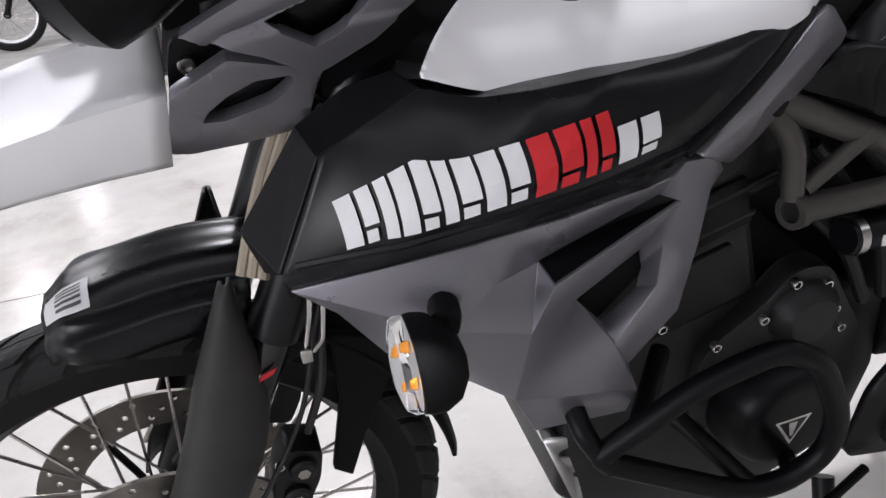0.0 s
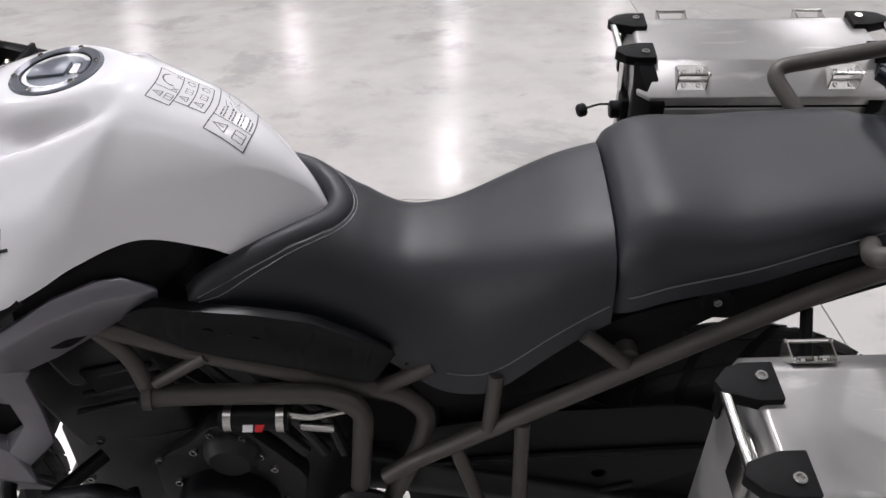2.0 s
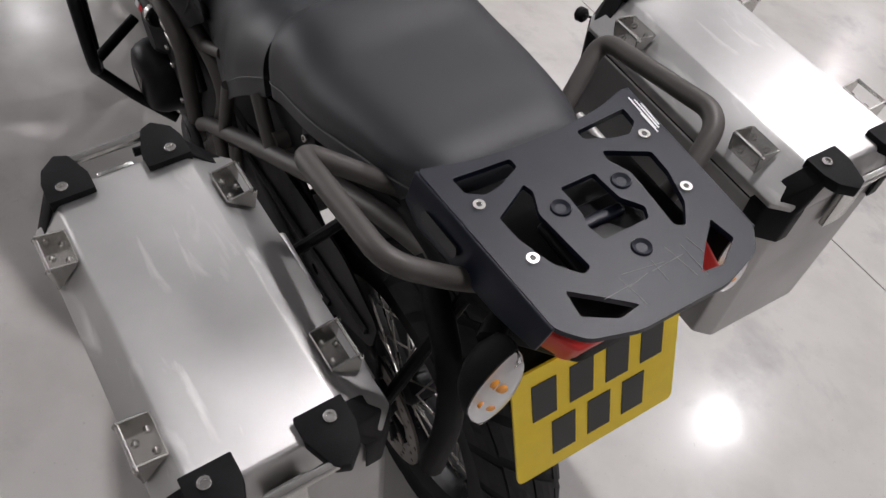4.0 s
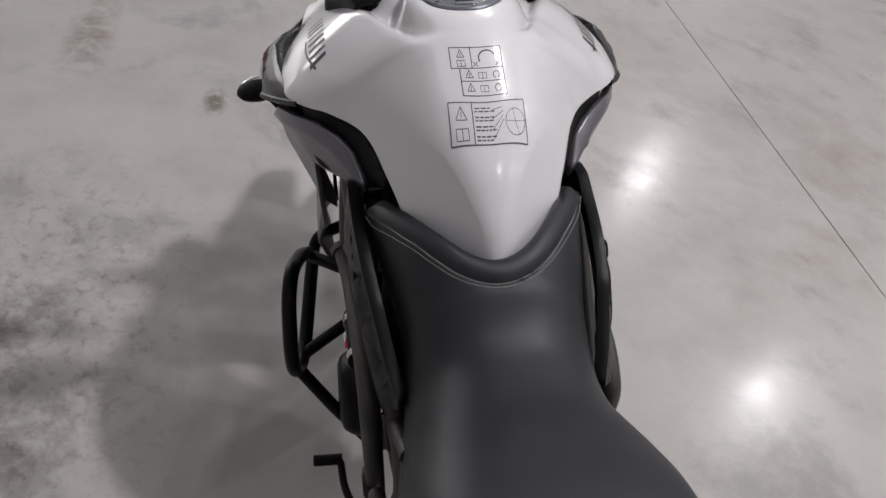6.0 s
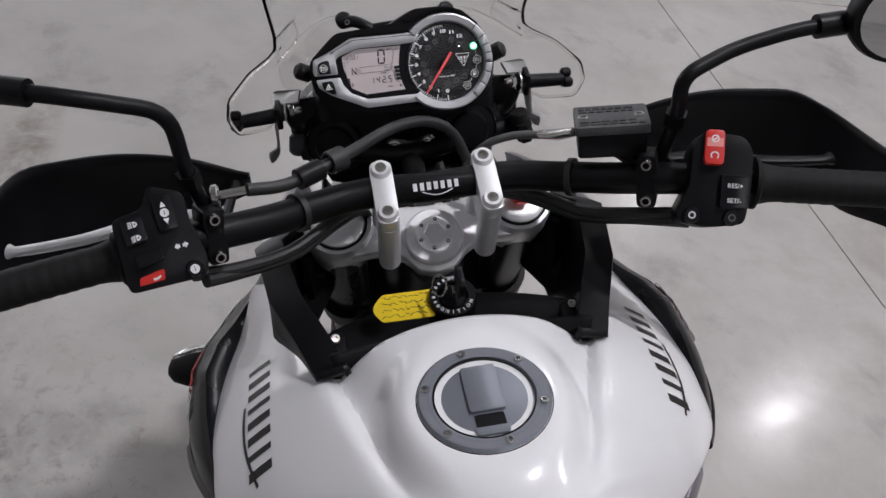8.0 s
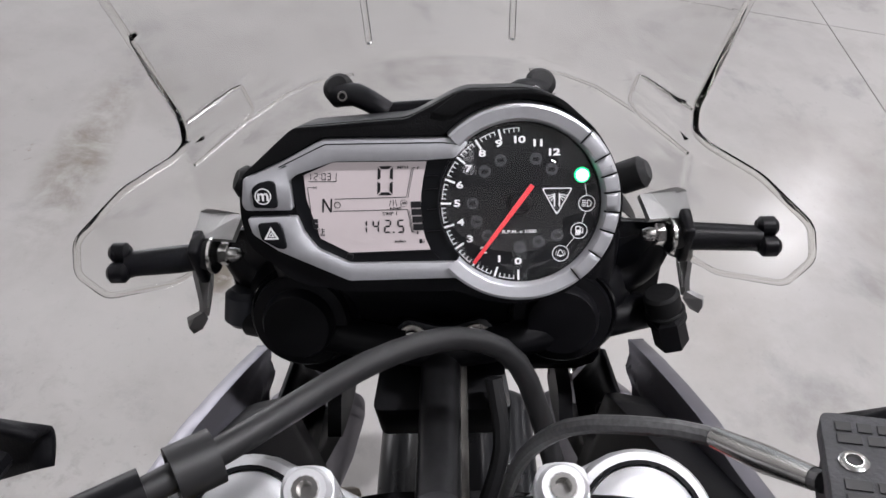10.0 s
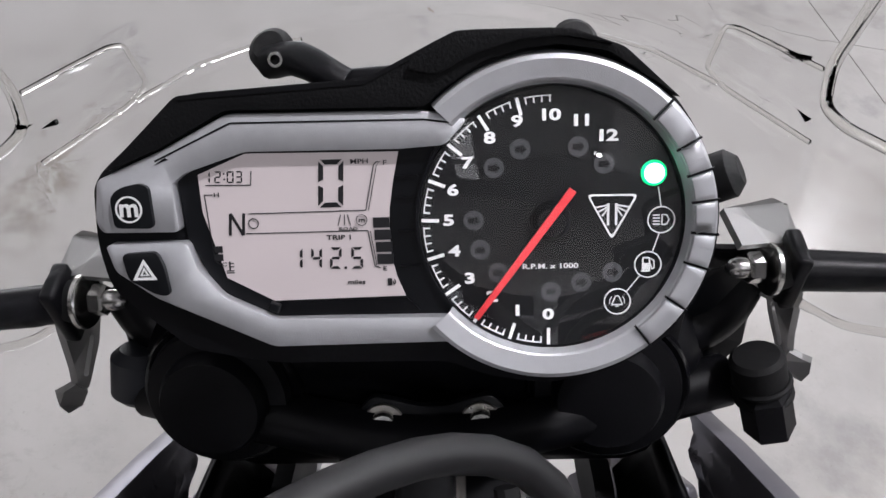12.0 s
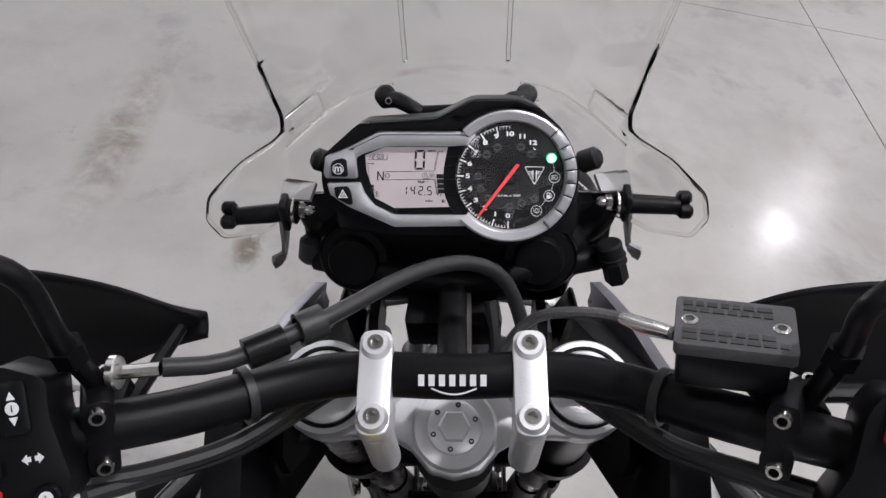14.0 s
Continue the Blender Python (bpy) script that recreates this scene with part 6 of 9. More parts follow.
    for words, size, x, y in (("MPH", 0.0026, -0.0182, 0.0157), ("F", 0.0026, -0.01, 0.0151), ("H", 0.0024, -0.0657, 0.0059), ("TRIP 1", 0.0027, -0.0259, -0.0092), ("ROAD", 0.0019, -0.0228, -0.0064), ("miles", 0.0025, -0.021, -0.0245), ("E", 0.0024, -0.0113, -0.0201), ("C", 0.0022, -0.065, -0.0175), ("m", 0.0026, -0.0183, -0.0035)):
        part("display_word", text_mesh(words, size * 0.88, lm @ pose(x, y, 0) @ WIDE, 0.0001), INK, disp, "small black display lettering", smooth=False)
    bars = [(0.0054, 0.0034, -0.0119 + 0.0003 * k, -0.0045 - 0.0041 * k) for k in range(4)] + [(0.0027, 0.0022, -0.0665, -0.0123 - 0.0028 * k) for k in range(2)]
    for sx, sy, x, y in bars:
        part("level_bar", box((0, 0, 0), (sx, sy, 0.0004), lm @ pose(x, y, 0)), INK, disp, smooth=False)
    bm = prism([(-0.0106, -0.0259), (-0.0091, -0.0259), (-0.0091, -0.0235), (-0.0106, -0.0235)], 0.0003, lm)
    stroke([(-0.0089, -0.0245), (-0.0084, -0.0256), (-0.008, -0.0252), (-0.0082, -0.0238)], 0.0003, lm, bm)
    part("pump_sign", bm, INK, disp, "small black fuel pump sign", smooth=False)
    # rev counter
    gm = DASH @ pose(GC.x, GC.y, 0)
    rm = DASH @ pose(GC.x + 0.0006, GC.y + 0.0012, 0)
    prof = [(0.0432, -0.006), (0.0434, 0.0025), (0.0446, 0.0052), (0.0453, 0.0058), (0.051, 0.0068), (0.0525, 0.006), (0.0537, 0.001), (0.0537, -0.008)]
    def arc(u, v):
        r, h2 = prof[int(v)]
        a = radians(-139 + 274 * u)
        return rm @ Vector((r * math.cos(a), r * math.sin(a), h2))
    ring = part("counter_ring", grid(arc, linspace(0, 1, 90), range(len(prof))), BEZEL, dash, "silver grey ring of the rev counter", sharp=22)
    # the open side of the ring towards the display is a dark wall
    part("counter_wall", lathe([(0.0425, -0.006), (0.0432, 0.0015), (0.0442, 0.0015), (0.0442, -0.006)], rm, 72, closed=True), BLACKGLOSS, dash)
    grooves = (45.2, 29.2, 17.6, 6.6, -5.8, -18.5, -34.9, -52.7)
    for k, deg in enumerate(grooves):
        a = radians(deg)
        part("ring_groove", box((0, 0, 0), (0.0088, 0.0007, 0.0012), rm @ pose(0.0486 * math.cos(a), 0.0486 * math.sin(a), 0.0068, 0, 0, deg)), BLACKGLOSS, ring, "dark groove across the ring", smooth=False)
        if k < 7:
            # raised satin block between two grooves
            mid, span = (deg + grooves[k + 1]) / 2, radians(deg - grooves[k + 1])
            edge = []
            for r in (0.0449, 0.0517):
                arcpts = [(r * math.cos(radians(mid) + t), r * math.sin(radians(mid) + t)) for t in linspace(-0.5 * span + 0.012, 0.5 * span - 0.012, 6)]
                edge += arcpts if r < 0.05 else arcpts[::-1]
            part("ring_block", prism(edge, 0.002, rm @ pose(0, 0, 0.0082)), BEZEL, ring, bevel=0.0005)
    face = part("counter_face", lathe([(0, 0.0), (0.0428, 0.0), (0.0428, -0.006), (0, -0.006)], gm, 64), GAUGE, dash, "black rev counter face")
    fm = gm @ pose(0, 0, 0.0004)
    # the scale runs clockwise from the foot to the right-hand top
    def at(rpm, r):
        a = radians(-90.3 - 18.4 * rpm)
        return (r * math.cos(a), r * math.sin(a))
    for rpm in range(0, 11):
        if rpm < 10:
            part("scale_tick", stroke([at(rpm, 0.0358), at(rpm, 0.0415)], 0.0011, fm), TICK, face, "bold white scale tick", smooth=False)
            bm = stroke([at(rpm + 0.17 + 0.066 * j, 0.0408) for j in range(11)], 0.0004, fm)
            for j in range(1, 5):
                stroke([at(rpm + 0.2 * j, 0.0388), at(rpm + 0.2 * j, 0.0408)], 0.0005, fm, bm)
            part("scale_comb", bm, TICK, face, "comb of fine white ticks", smooth=False)
    nums = {0: (-0.0003, -0.0311), 1: (-0.0105, -0.0296), 2: (-0.0189, -0.0246), 3: (-0.0261, -0.0182), 4: (-0.0309, -0.0089), 5: (-0.0326, 0.0014), 6: (-0.031, 0.0113), 7: (-0.0262, 0.02), 8: (-0.0188, 0.0278), 9: (-0.01, 0.0328), 10: (0.0003, 0.0346), 11: (0.0104, 0.0326), 12: (0.0185, 0.0276)}
    broad = Matrix.Diagonal((1.45, 0.95, 1, 1))
    for n, (x, y) in nums.items():
        part("scale_number", text_mesh(str(n), 0.0052, fm @ pose(x, y, 0) @ broad, 0.0001, spacing=0.92, bold=0.035), TICK, face, "white scale number", smooth=False)
    part("scale_words", text_mesh("R.P.M. x 1000", 0.0025, fm @ pose(0.0004, -0.0146, 0) @ WIDE, 0.0001, bold=0.02), TICK, face, "white scale caption", smooth=False)
    tri = round_outline([(0.0122, 0.0089), (0.0289, 0.0087), (0.0205, -0.0063)], 0.0018, 3)
    tri_in = round_outline([(0.0131, 0.0083), (0.0279, 0.0081), (0.0205, -0.005)], 0.0014, 3)
    part("shield_mark", prism(tri, 0.0003, fm, [tri_in]), TICK, face, "white triangle outline", smooth=False)
    bm = bmesh.new()
    for q in (-1, 1):
        stroke([(0.0205 + q * 0.0013, 0.0058), (0.0205 + q * 0.0013, -0.0014)], 0.0008, fm, bm)
        for k in range(3):
            stroke([(0.0205 + q * 0.0016, 0.0052 - 0.0006 * k), (0.0205 + q * (0.0056 - 0.0012 * k), 0.0045 - 0.0014 * k)], 0.0005, fm, bm)
    part("shield_mark", bm, TICK, face, smooth=False)
    bm = bmesh.new()
    signs = ((0.0363, 0.0001), (0.0323, -0.0147), (0.0225, -0.027))
    for x, y in signs:
        ring_print((x, y), 0.0045, 0.0004, fm, bm)
    stroke([(0.0352, 0.0108), (0.0362, 0.0046)], 0.0003, fm, bm)
    stroke([(0.0358, -0.0044), (0.0338, -0.0104)], 0.0003, fm, bm)
    stroke([(0.0298, -0.0184), (0.0256, -0.0237)], 0.0003, fm, bm)
    # lamp beam, fuel pump and bell
    hx, hy = signs[0]
    stroke([(hx + 0.0003, hy + 0.0017), (hx + 0.0018, hy + 0.0015), (hx + 0.0026, hy), (hx + 0.0018, hy - 0.0015), (hx + 0.0003, hy - 0.0017), (hx + 0.0003, hy + 0.0017)], 0.0004, fm, bm)
    for k in range(4):
        stroke([(hx - 0.0026, hy + 0.0015 - 0.001 * k), (hx - 0.0004, hy + 0.0015 - 0.001 * k)], 0.0004, fm, bm)
    hx, hy = signs[1]
    stroke([(hx - 0.0016, hy - 0.0022), (hx - 0.0016, hy + 0.0022), (hx + 0.0006, hy + 0.0022), (hx + 0.0006, hy - 0.0022), (hx - 0.0021, hy - 0.0022)], 0.0005, fm, bm)
    prism([(hx - 0.0014, hy - 0.0018), (hx + 0.0004, hy - 0.0018), (hx + 0.0004, hy + 0.0004), (hx - 0.0014, hy + 0.0004)], 0.0003, fm, bm=bm)
    stroke([(hx + 0.0008, hy + 0.0002), (hx + 0.0014, hy - 0.0016), (hx + 0.0021, hy - 0.0012), (hx + 0.002, hy + 0.0012), (hx + 0.0011, hy + 0.0019)], 0.0004, fm, bm)
    hx, hy = signs[2]
    stroke([(hx - 0.0018, hy - 0.0012), (hx - 0.0011, hy + 0.0004), (hx - 0.0006, hy + 0.0016), (hx, hy + 0.0019), (hx + 0.0006, hy + 0.0016), (hx + 0.0011, hy + 0.0004), (hx + 0.0018, hy - 0.0012), (hx - 0.0018, hy - 0.0012)], 0.0004, fm, bm)
    stroke([(hx - 0.0005, hy - 0.0017), (hx + 0.0005, hy - 0.0017)], 0.0005, fm, bm)
    for k in (-1, 1):
        stroke([(hx + k * 0.0018, hy + 0.0016), (hx + k * 0.0024, hy + 0.0004), (hx + k * 0.0025, hy - 0.0008)], 0.0003, fm, bm)
    part("telltale_rings", bm, TICK, face, "white ringed warning symbols", smooth=False)
    for x, y in ((-0.0091, 0.0241), (-0.0176, 0.0183), (-0.0244, 0.0013), (-0.0225, -0.0085), (-0.0167, -0.0164), (0.0094, 0.0244), (0.0177, 0.0188), (0.0006, -0.0232), (0.0106, -0.0202), (0.0208, -0.017)):
        bm = lathe([(0, 0.0003), (0.0033, 0.0003), (0.0033, 0), (0, 0)], fm @ pose(x, y, 0), 20)
        dark = part("unlit_telltale", bm, FAINT, face, "faint unlit warning symbol", smooth=False)
        part("symbol", prism([(-0.0018, -0.001), (0.0004, -0.001), (0.0004, -0.0018), (0.002, 0), (0.0004, 0.0018), (0.0004, 0.001), (-0.0018, 0.001)], 0.0002, fm @ pose(x, y, 0.0005)), GAUGE, dark, smooth=False)
    led = part("neutral_light", lathe([(0, 0.0012), (0.003, 0.0009), (0.0042, 0.0), (0, 0.0)], fm @ pose(0.0336, 0.0154, 0), 24), GREENLED, face, "glowing green neutral light")
    part("neutral_core", lathe([(0, 0.0016), (0.002, 0.0015), (0.0033, 0.001), (0, 0.001)], fm @ pose(0.0336, 0.0154, 0), 24), glow_material("bright_green_core", (0.55, 1.0, 0.8), 3.0), led)
    # needle
    a = Vector((-0.0244, -0.0305))
    b = Vector((0.0071, 0.0113))
    d = (b - a).normalized()
    n = Vector((-d.y, d.x))
    part("needle", prism([a - n * 0.0009, b - n * 0.0013, b + n * 0.0013, a + n * 0.0009], 0.0012, fm @ pose(0, 0, 0.0058)), NEEDLE, face, "red needle just above one", smooth=False)
    part("needle_hub", lathe([(0, 0.0042), (0.0045, 0.004), (0.0058, 0.0025), (0.0066, 0), (0, 0)], fm @ pose(0.0006, 0.0006, 0), 32), BLACKGLOSS, face)
    glass = part("counter_glass", lathe([(0, 0.0092), (0.02, 0.0086), (0.035, 0.0066), (0.0428, 0.004), (0.0428, 0.0028), (0.035, 0.0054), (0.02, 0.0074), (0, 0.008)], rm, 64), clear_material("dial_glass", (1, 1, 1), 0.0), dash, "clear domed dial glass")
    glass.visible_shadow = False
    return dash


build_dash()

# ---- front end ----
AXLE_F, AXLE_R = Vector((-0.025, 0, 0.375)), Vector((1.525, 0, 0.36))


# rubber of the tread blocks, paler than that of the tyre body
TREAD = material("pale_tread_rubber", (0.022, 0.022, 0.023), 0.7, spec=0.25, grain=0.35, scale=30, bump=0.3, bump_scale=300)


def build_wheel(name, c, R, half, rim_r, label, spokes, grooves, seg=72):
    ax = axis_matrix(c, (0, 1, 0))
    wheel = part(name, lathe([(R * 0.1, -0.05), (R * 0.1, 0.05), (R * 0.07, 0.06), (R * 0.05, 0.06), (R * 0.05, -0.06), (R * 0.07, -0.06)], ax, 24, closed=True), ENGINE, bike, label)
    prof = []
    for k in range(17):
        a = math.pi * (k / 16) - math.pi / 2
        prof.append((rim_r + (R - rim_r) * max(math.cos(a), 0) ** 0.62, half * math.sin(a) * (1.0 if abs(math.sin(a)) < 0.95 else 0.85)))
    tyre = part("tyre", lathe([(rim_r - 0.004, -half * 0.55), *prof, (rim_r - 0.004, half * 0.55)], ax, seg * 2), RUBBER, wheel, "black road-and-trail tyre")
    # raised tread blocks in slanting rows
    def crown(t, q, lift):
        r = rim_r + (R - rim_r) * max(1 - q * q, 0.0) ** 0.31 + lift
        return ax @ Vector((r * math.cos(t), r * math.sin(t), half * q))

    bm = bmesh.new()
    step = 2 * math.pi / grooves
    for k in range(grooves):
        for q0, q1, shift, slant in ((-0.93, -0.6, 0.0, -0.3), (-0.56, -0.08, 0.35, -0.22), (-0.04, 0.44, 0.85, 0.22), (0.48, 0.9, 0.5, 0.3)):
            rows = []
            for i, lift in ((0, -0.002), (0, 0.0042), (1, 0.0046), (2, 0.0042), (2, -0.002)):
                row = []
                for j in range(4):
                    q = q0 + (q1 - q0) * j / 3
                    t = (k + shift) * step + slant * (q - q0) * (1 if q0 > -0.3 else -1) + 0.76 * step * i / 2
                    row.append(bm.verts.new(crown(t, q, lift)))
                rows.append(row)
            for r0, r1 in zip(rows, rows[1:]):
                for j in range(3):
                    bm.faces.new((r0[j], r0[j + 1], r1[j + 1], r1[j]))
            for j in (0, 3):
                bm.faces.new([r[j] for r in rows])
    ob = part("tread_block", bm, TREAD, tyre, "black tread blocks, paler than the tyre body", smooth=False)
    tagged(ob, kind="stuff")
    part("rim", lathe([(rim_r, -half * 0.62), (rim_r + 0.006, -half * 0.62), (rim_r - 0.004, -half * 0.45), (rim_r - 0.018, -half * 0.2), (rim_r - 0.02, 0), (rim_r - 0.018, half * 0.2), (rim_r - 0.004, half * 0.45), (rim_r + 0.006, half * 0.62), (rim_r, half * 0.62), (rim_r - 0.009, half * 0.45), (rim_r - 0.024, half * 0.2), (rim_r - 0.026, 0), (rim_r - 0.024, -half * 0.2), (rim_r - 0.009, -half * 0.45)], ax, seg, closed=True), BLACKGLOSS, wheel, "black spoked rim")
    for k in range(spokes):
        t = 2 * math.pi * k / spokes
        s = 1 if k % 2 else -1
        t2 = t + (0.62 if (k // 2) % 2 else -0.62)
        a = ax @ Vector((R * 0.105 * math.cos(t2), R * 0.105 * math.sin(t2), s * 0.042))
        b = ax @ Vector(((rim_r - 0.022) * math.cos(t), (rim_r - 0.022) * math.sin(t), s * half * 0.12))
        part("spoke", sweep([a, b], lambda q: 0.0018 if q < 0.5 else 0.0022, 6), STEEL, wheel)
    return wheel, ax


DISC = material("brown_grey_disc_steel", (0.27, 0.25, 0.23), 0.36, metal=1.0, grain=0.25, scale=40, smudge=0.1)


def build_disc(parent, ax, y, r1, r0, holes):
    m = ax @ pose(0, 0, y)
    out = [(r1 * math.cos(2 * math.pi * k / 72), r1 * math.sin(2 * math.pi * k / 72)) for k in range(72)]
    hs = [[(r0 * math.cos(2 * math.pi * k / 48), r0 * math.sin(2 * math.pi * k / 48)) for k in range(48)]]
    for k in range(holes):
        a = 2 * math.pi * k / holes
        rr = r0 + (r1 - r0) * (0.25, 0.5, 0.78)[k % 3]
        hs.append([(rr * math.cos(a) + 0.0042 * math.cos(2 * math.pi * j / 8), rr * math.sin(a) + 0.0042 * math.sin(2 * math.pi * j / 8)) for j in range(8)])
    disc = part("brake_disc", prism(out, 0.005, m, hs), DISC, parent, "drilled steel brake disc", smooth=False)
    for k in range(6):
        a = 2 * math.pi * k / 6
        part("carrier_arm", sweep([m @ Vector((0.045 * math.cos(a - 0.35), 0.045 * math.sin(a - 0.35), -0.004)), m @ Vector(((r0 + 0.006) * math.cos(a), (r0 + 0.006) * math.sin(a), -0.003))], 0.0075, 8, flat=0.5), BLACKTUBE, disc)
        part("disc_spoke", sweep([m @ Vector(((r0 - 0.022) * math.cos(a + 0.35), (r0 - 0.022) * math.sin(a + 0.35), -0.002)), m @ Vector(((r0 + 0.003) * math.cos(a + 0.52), (r0 + 0.003) * math.sin(a + 0.52), -0.002))], 0.006, 8, flat=0.5), DISC, disc)
        part("disc_bobbin", cyl(m @ Vector(((r0 + 0.004) * math.cos(a), (r0 + 0.004) * math.sin(a), -0.002)), (0, 1, 0), 0.008, 0.009, 14), CHROME, disc)
    return disc


wheel, wax = build_wheel("front_wheel", AXLE_F, 0.345, 0.046, 0.283, "front spoked wheel with drilled brake discs", 36, 34)
for y in (-0.068, 0.068):
    build_disc(wheel, wax, -y, 0.17, 0.118, 60)


def fork_at(y, t):
    """Along a fork leg: t = 0 at the yoke, 1 at the axle."""
    return Vector((0.325, y, 1.126)).lerp(Vector((-0.02, y, 0.37)), t)


def build_fork():
    for side in (-1, 1):
        y = side * 0.1
        leg = part("fork_leg", sweep([fork_at(y, t) for t in linspace(0.02, 0.52, 8)], 0.0275, 24), BLACKGLOSS, bike, "black fork tube")
        part("slider", sweep([fork_at(y, t) for t in linspace(0.5, 0.7, 4)], 0.0215, 20), material("dark_fork_slider", (0.05, 0.05, 0.05), 0.2, metal=0.9), leg)
        part("fork_foot", sweep([fork_at(y, t) for t in linspace(0.68, 1.0, 6)], lambda s: 0.024 + 0.006 * s, 20), BLACKTUBE, leg)
        part("lower_clamp", lathe([(0.028, -0.02), (0.037, -0.02), (0.037, 0.02), (0.028, 0.02)], axis_matrix(fork_at(y, 0.26), AXIS), 28, closed=True), BLACKTUBE, leg)
        # tall guard ahead of the slider
        top = 0.812 if side < 0 else 0.782
        gx = curve([(0.38, -0.022), (0.5, 0.024), (0.58, 0.06), (0.65, 0.082), (0.72, 0.094), (0.82, 0.113)])
        gw = curve([(0, 0.004), (0.12, 0.018), (0.25, 0.034), (0.4, 0.047), (0.7, 0.053), (1, 0.045)])

        def fn(u, v):
            z = top - (top - 0.38) * u
            a = radians(-100 + 200 * v)
            w = gw(u)
            return Vector((gx(z) + math.sin(a) * w * 0.95, side * (0.112 + (0.008 + 0.5 * w) * math.cos(a)), z + 0.3 * math.sin(a) * w))
        part("slider_guard", grid(fn, linspace(0, 1, 24), linspace(0, 1, 17)), GUARD, leg, "dark plastic fork slider guard", solid=0.004)
        part("fork_decal", prism([(-0.0085, -0.004), (0.008, -0.001), (0.014, 0.004), (-0.002, 0.002)], 0.002, frame_at((0.127, side * 0.127, 0.699), (0.95, 0, 0.2), (0, side, 0.25))), REDDECAL, leg, "red and white fork decal", smooth=False)
        part("fork_decal", prism([(-0.014, -0.002), (-0.009, -0.003), (-0.003, 0.003), (-0.01, 0.004)], 0.002, frame_at((0.127, side * 0.127, 0.699), (0.95, 0, 0.2), (0, side, 0.25))), WHITEDECAL, leg, smooth=False)
        cal = part("brake_caliper", prism(round_outline([(-0.02, -0.045), (0.022, -0.045), (0.028, 0.0), (0.022, 0.045), (-0.02, 0.045), (-0.026, 0)], 0.01), 0.045, frame_at(fork_at(y, 0.8) + Vector((0.085, side * -0.008, -0.02)), (0.9, 0, -0.3), (0, side, 0))), ENGINE, bike, "dark two-piston brake caliper", bevel=0.006)
        for k in (-1, 1):
            # two round piston housings with their plugs, and the mounting lugs beside them
            pc = fork_at(y, 0.8) + Vector((0.088 + 0.006 * k, side * -0.006, -0.022 + 0.021 * k))
            ph = part("piston_housing", cyl(pc, (0, side, 0), 0.0165, 0.018, 24, chamfer=0.003), ENGINE, cal)
            part("piston_plug", cyl(pc + Vector((0, side * 0.0095, 0)), (0, side, 0), 0.008, 0.003, 6, chamfer=0.0006), STEEL, ph, sharp=20)
            bolt(fork_at(y, 0.8) + Vector((0.062 + 0.008 * k, side * -0.006, -0.02 + 0.034 * k)), (0, side, 0), 0.006, cal)
        # wheel sensor cable clipped beside the hose
        part("sensor_cable", sweep(smooth_path([fork_at(y, 0.93) + Vector((0.03, side * 0.012, 0)), fork_at(y, 0.8) + Vector((0.05, side * 0.016, 0)), fork_at(y, 0.66) + Vector((0.058, side * 0.012, 0)), fork_at(y, 0.5) + Vector((0.036, side * 0.01, 0)), fork_at(y, 0.35) + Vector((0.036, side * 0.006, 0))]), 0.003, 8), HOSE, cal)
        part("brake_hose", sweep(smooth_path([fork_at(y, 0.72) + Vector((0.08, 0, 0)), fork_at(y, 0.62) + Vector((0.07, side * 0.005, 0)), fork_at(y, 0.5) + Vector((0.045, 0, 0.01)), fork_at(y, 0.35) + Vector((0.04, 0, 0))]), 0.005, 8), HOSE, cal)
    part("lower_yoke", prism(round_outline([(-0.122, -0.026), (0.122, -0.026), (0.13, 0.0), (0.122, 0.03), (0.05, 0.045), (-0.05, 0.045), (-0.122, 0.03), (-0.13, 0.0)], 0.02), 0.04, YOKE @ pose(0, 0.02, -0.2)), BLACKTUBE, bike, "black lower yoke", bevel=0.005)
    part("steering_head", sweep([YOKE @ Vector((0, -0.012, -0.03)), YOKE @ Vector((0, -0.012, -0.19))], 0.032, 24), ENGINE, bike, "black steering head")
    part("axle", cyl(AXLE_F, (0, 1, 0), 0.011, 0.27), CHROME, bike)
    # tan hoses behind the left fork tube, and a pair of bright brake pipes
    for k in range(3):
        part("brake_line", sweep(smooth_path([(0.235 + 0.006 * k, -0.076 - 0.003 * k, 1.02), (0.182 + 0.008 * k, -0.08 - 0.004 * k, 0.93), (0.15 + 0.008 * k, -0.1 - 0.005 * k, 0.87), (0.128 + 0.009 * k, -0.12 - 0.006 * k, 0.818)]), 0.0058, 8), TAN, bike, "dusty tan hose beside the fork")
    for k in range(2):
        part("brake_pipe", sweep(rounded([(0.184 + 0.012 * k, -0.13, 0.8), (0.179 + 0.013 * k, -0.132, 0.763), (0.1725 + 0.0155 * k, -0.132, 0.736 - 0.003 * k), (0.17 + 0.007 * k, -0.132, 0.722 - 0.001 * k)], 0.006), 0.0028, 8), CHROME, bike, "bright metal brake pipe")
    part("pipe_block", box((0.17, -0.132, 0.72), (0.012, 0.012, 0.017)), CHROME, bike, bevel=0.002)
    # mudguard
    prof = curve([(0, 0.432), (0.12, 0.431), (0.3, 0.43), (0.42, 0.418), (0.5, 0.408), (0.62, 0.406), (0.78, 0.398), (0.9, 0.386), (1.0, 0.366)])
    prof_y = curve([(0, 0), (0.3, 0.03), (0.42, 0.042), (0.5, 0.05), (0.62, 0.066), (0.78, 0.079), (0.9, 0.083), (1.0, 0.082)])

    def R(u, s):
        return prof(0) + 0.012 * u - 0.046 * (1 - u) ** 1.1 - (prof(0) - prof(s)) * (0.5 + 0.42 * smoothstep(0.0, 0.45, u)) - 0.008 * smoothstep(0.15, 0, u)

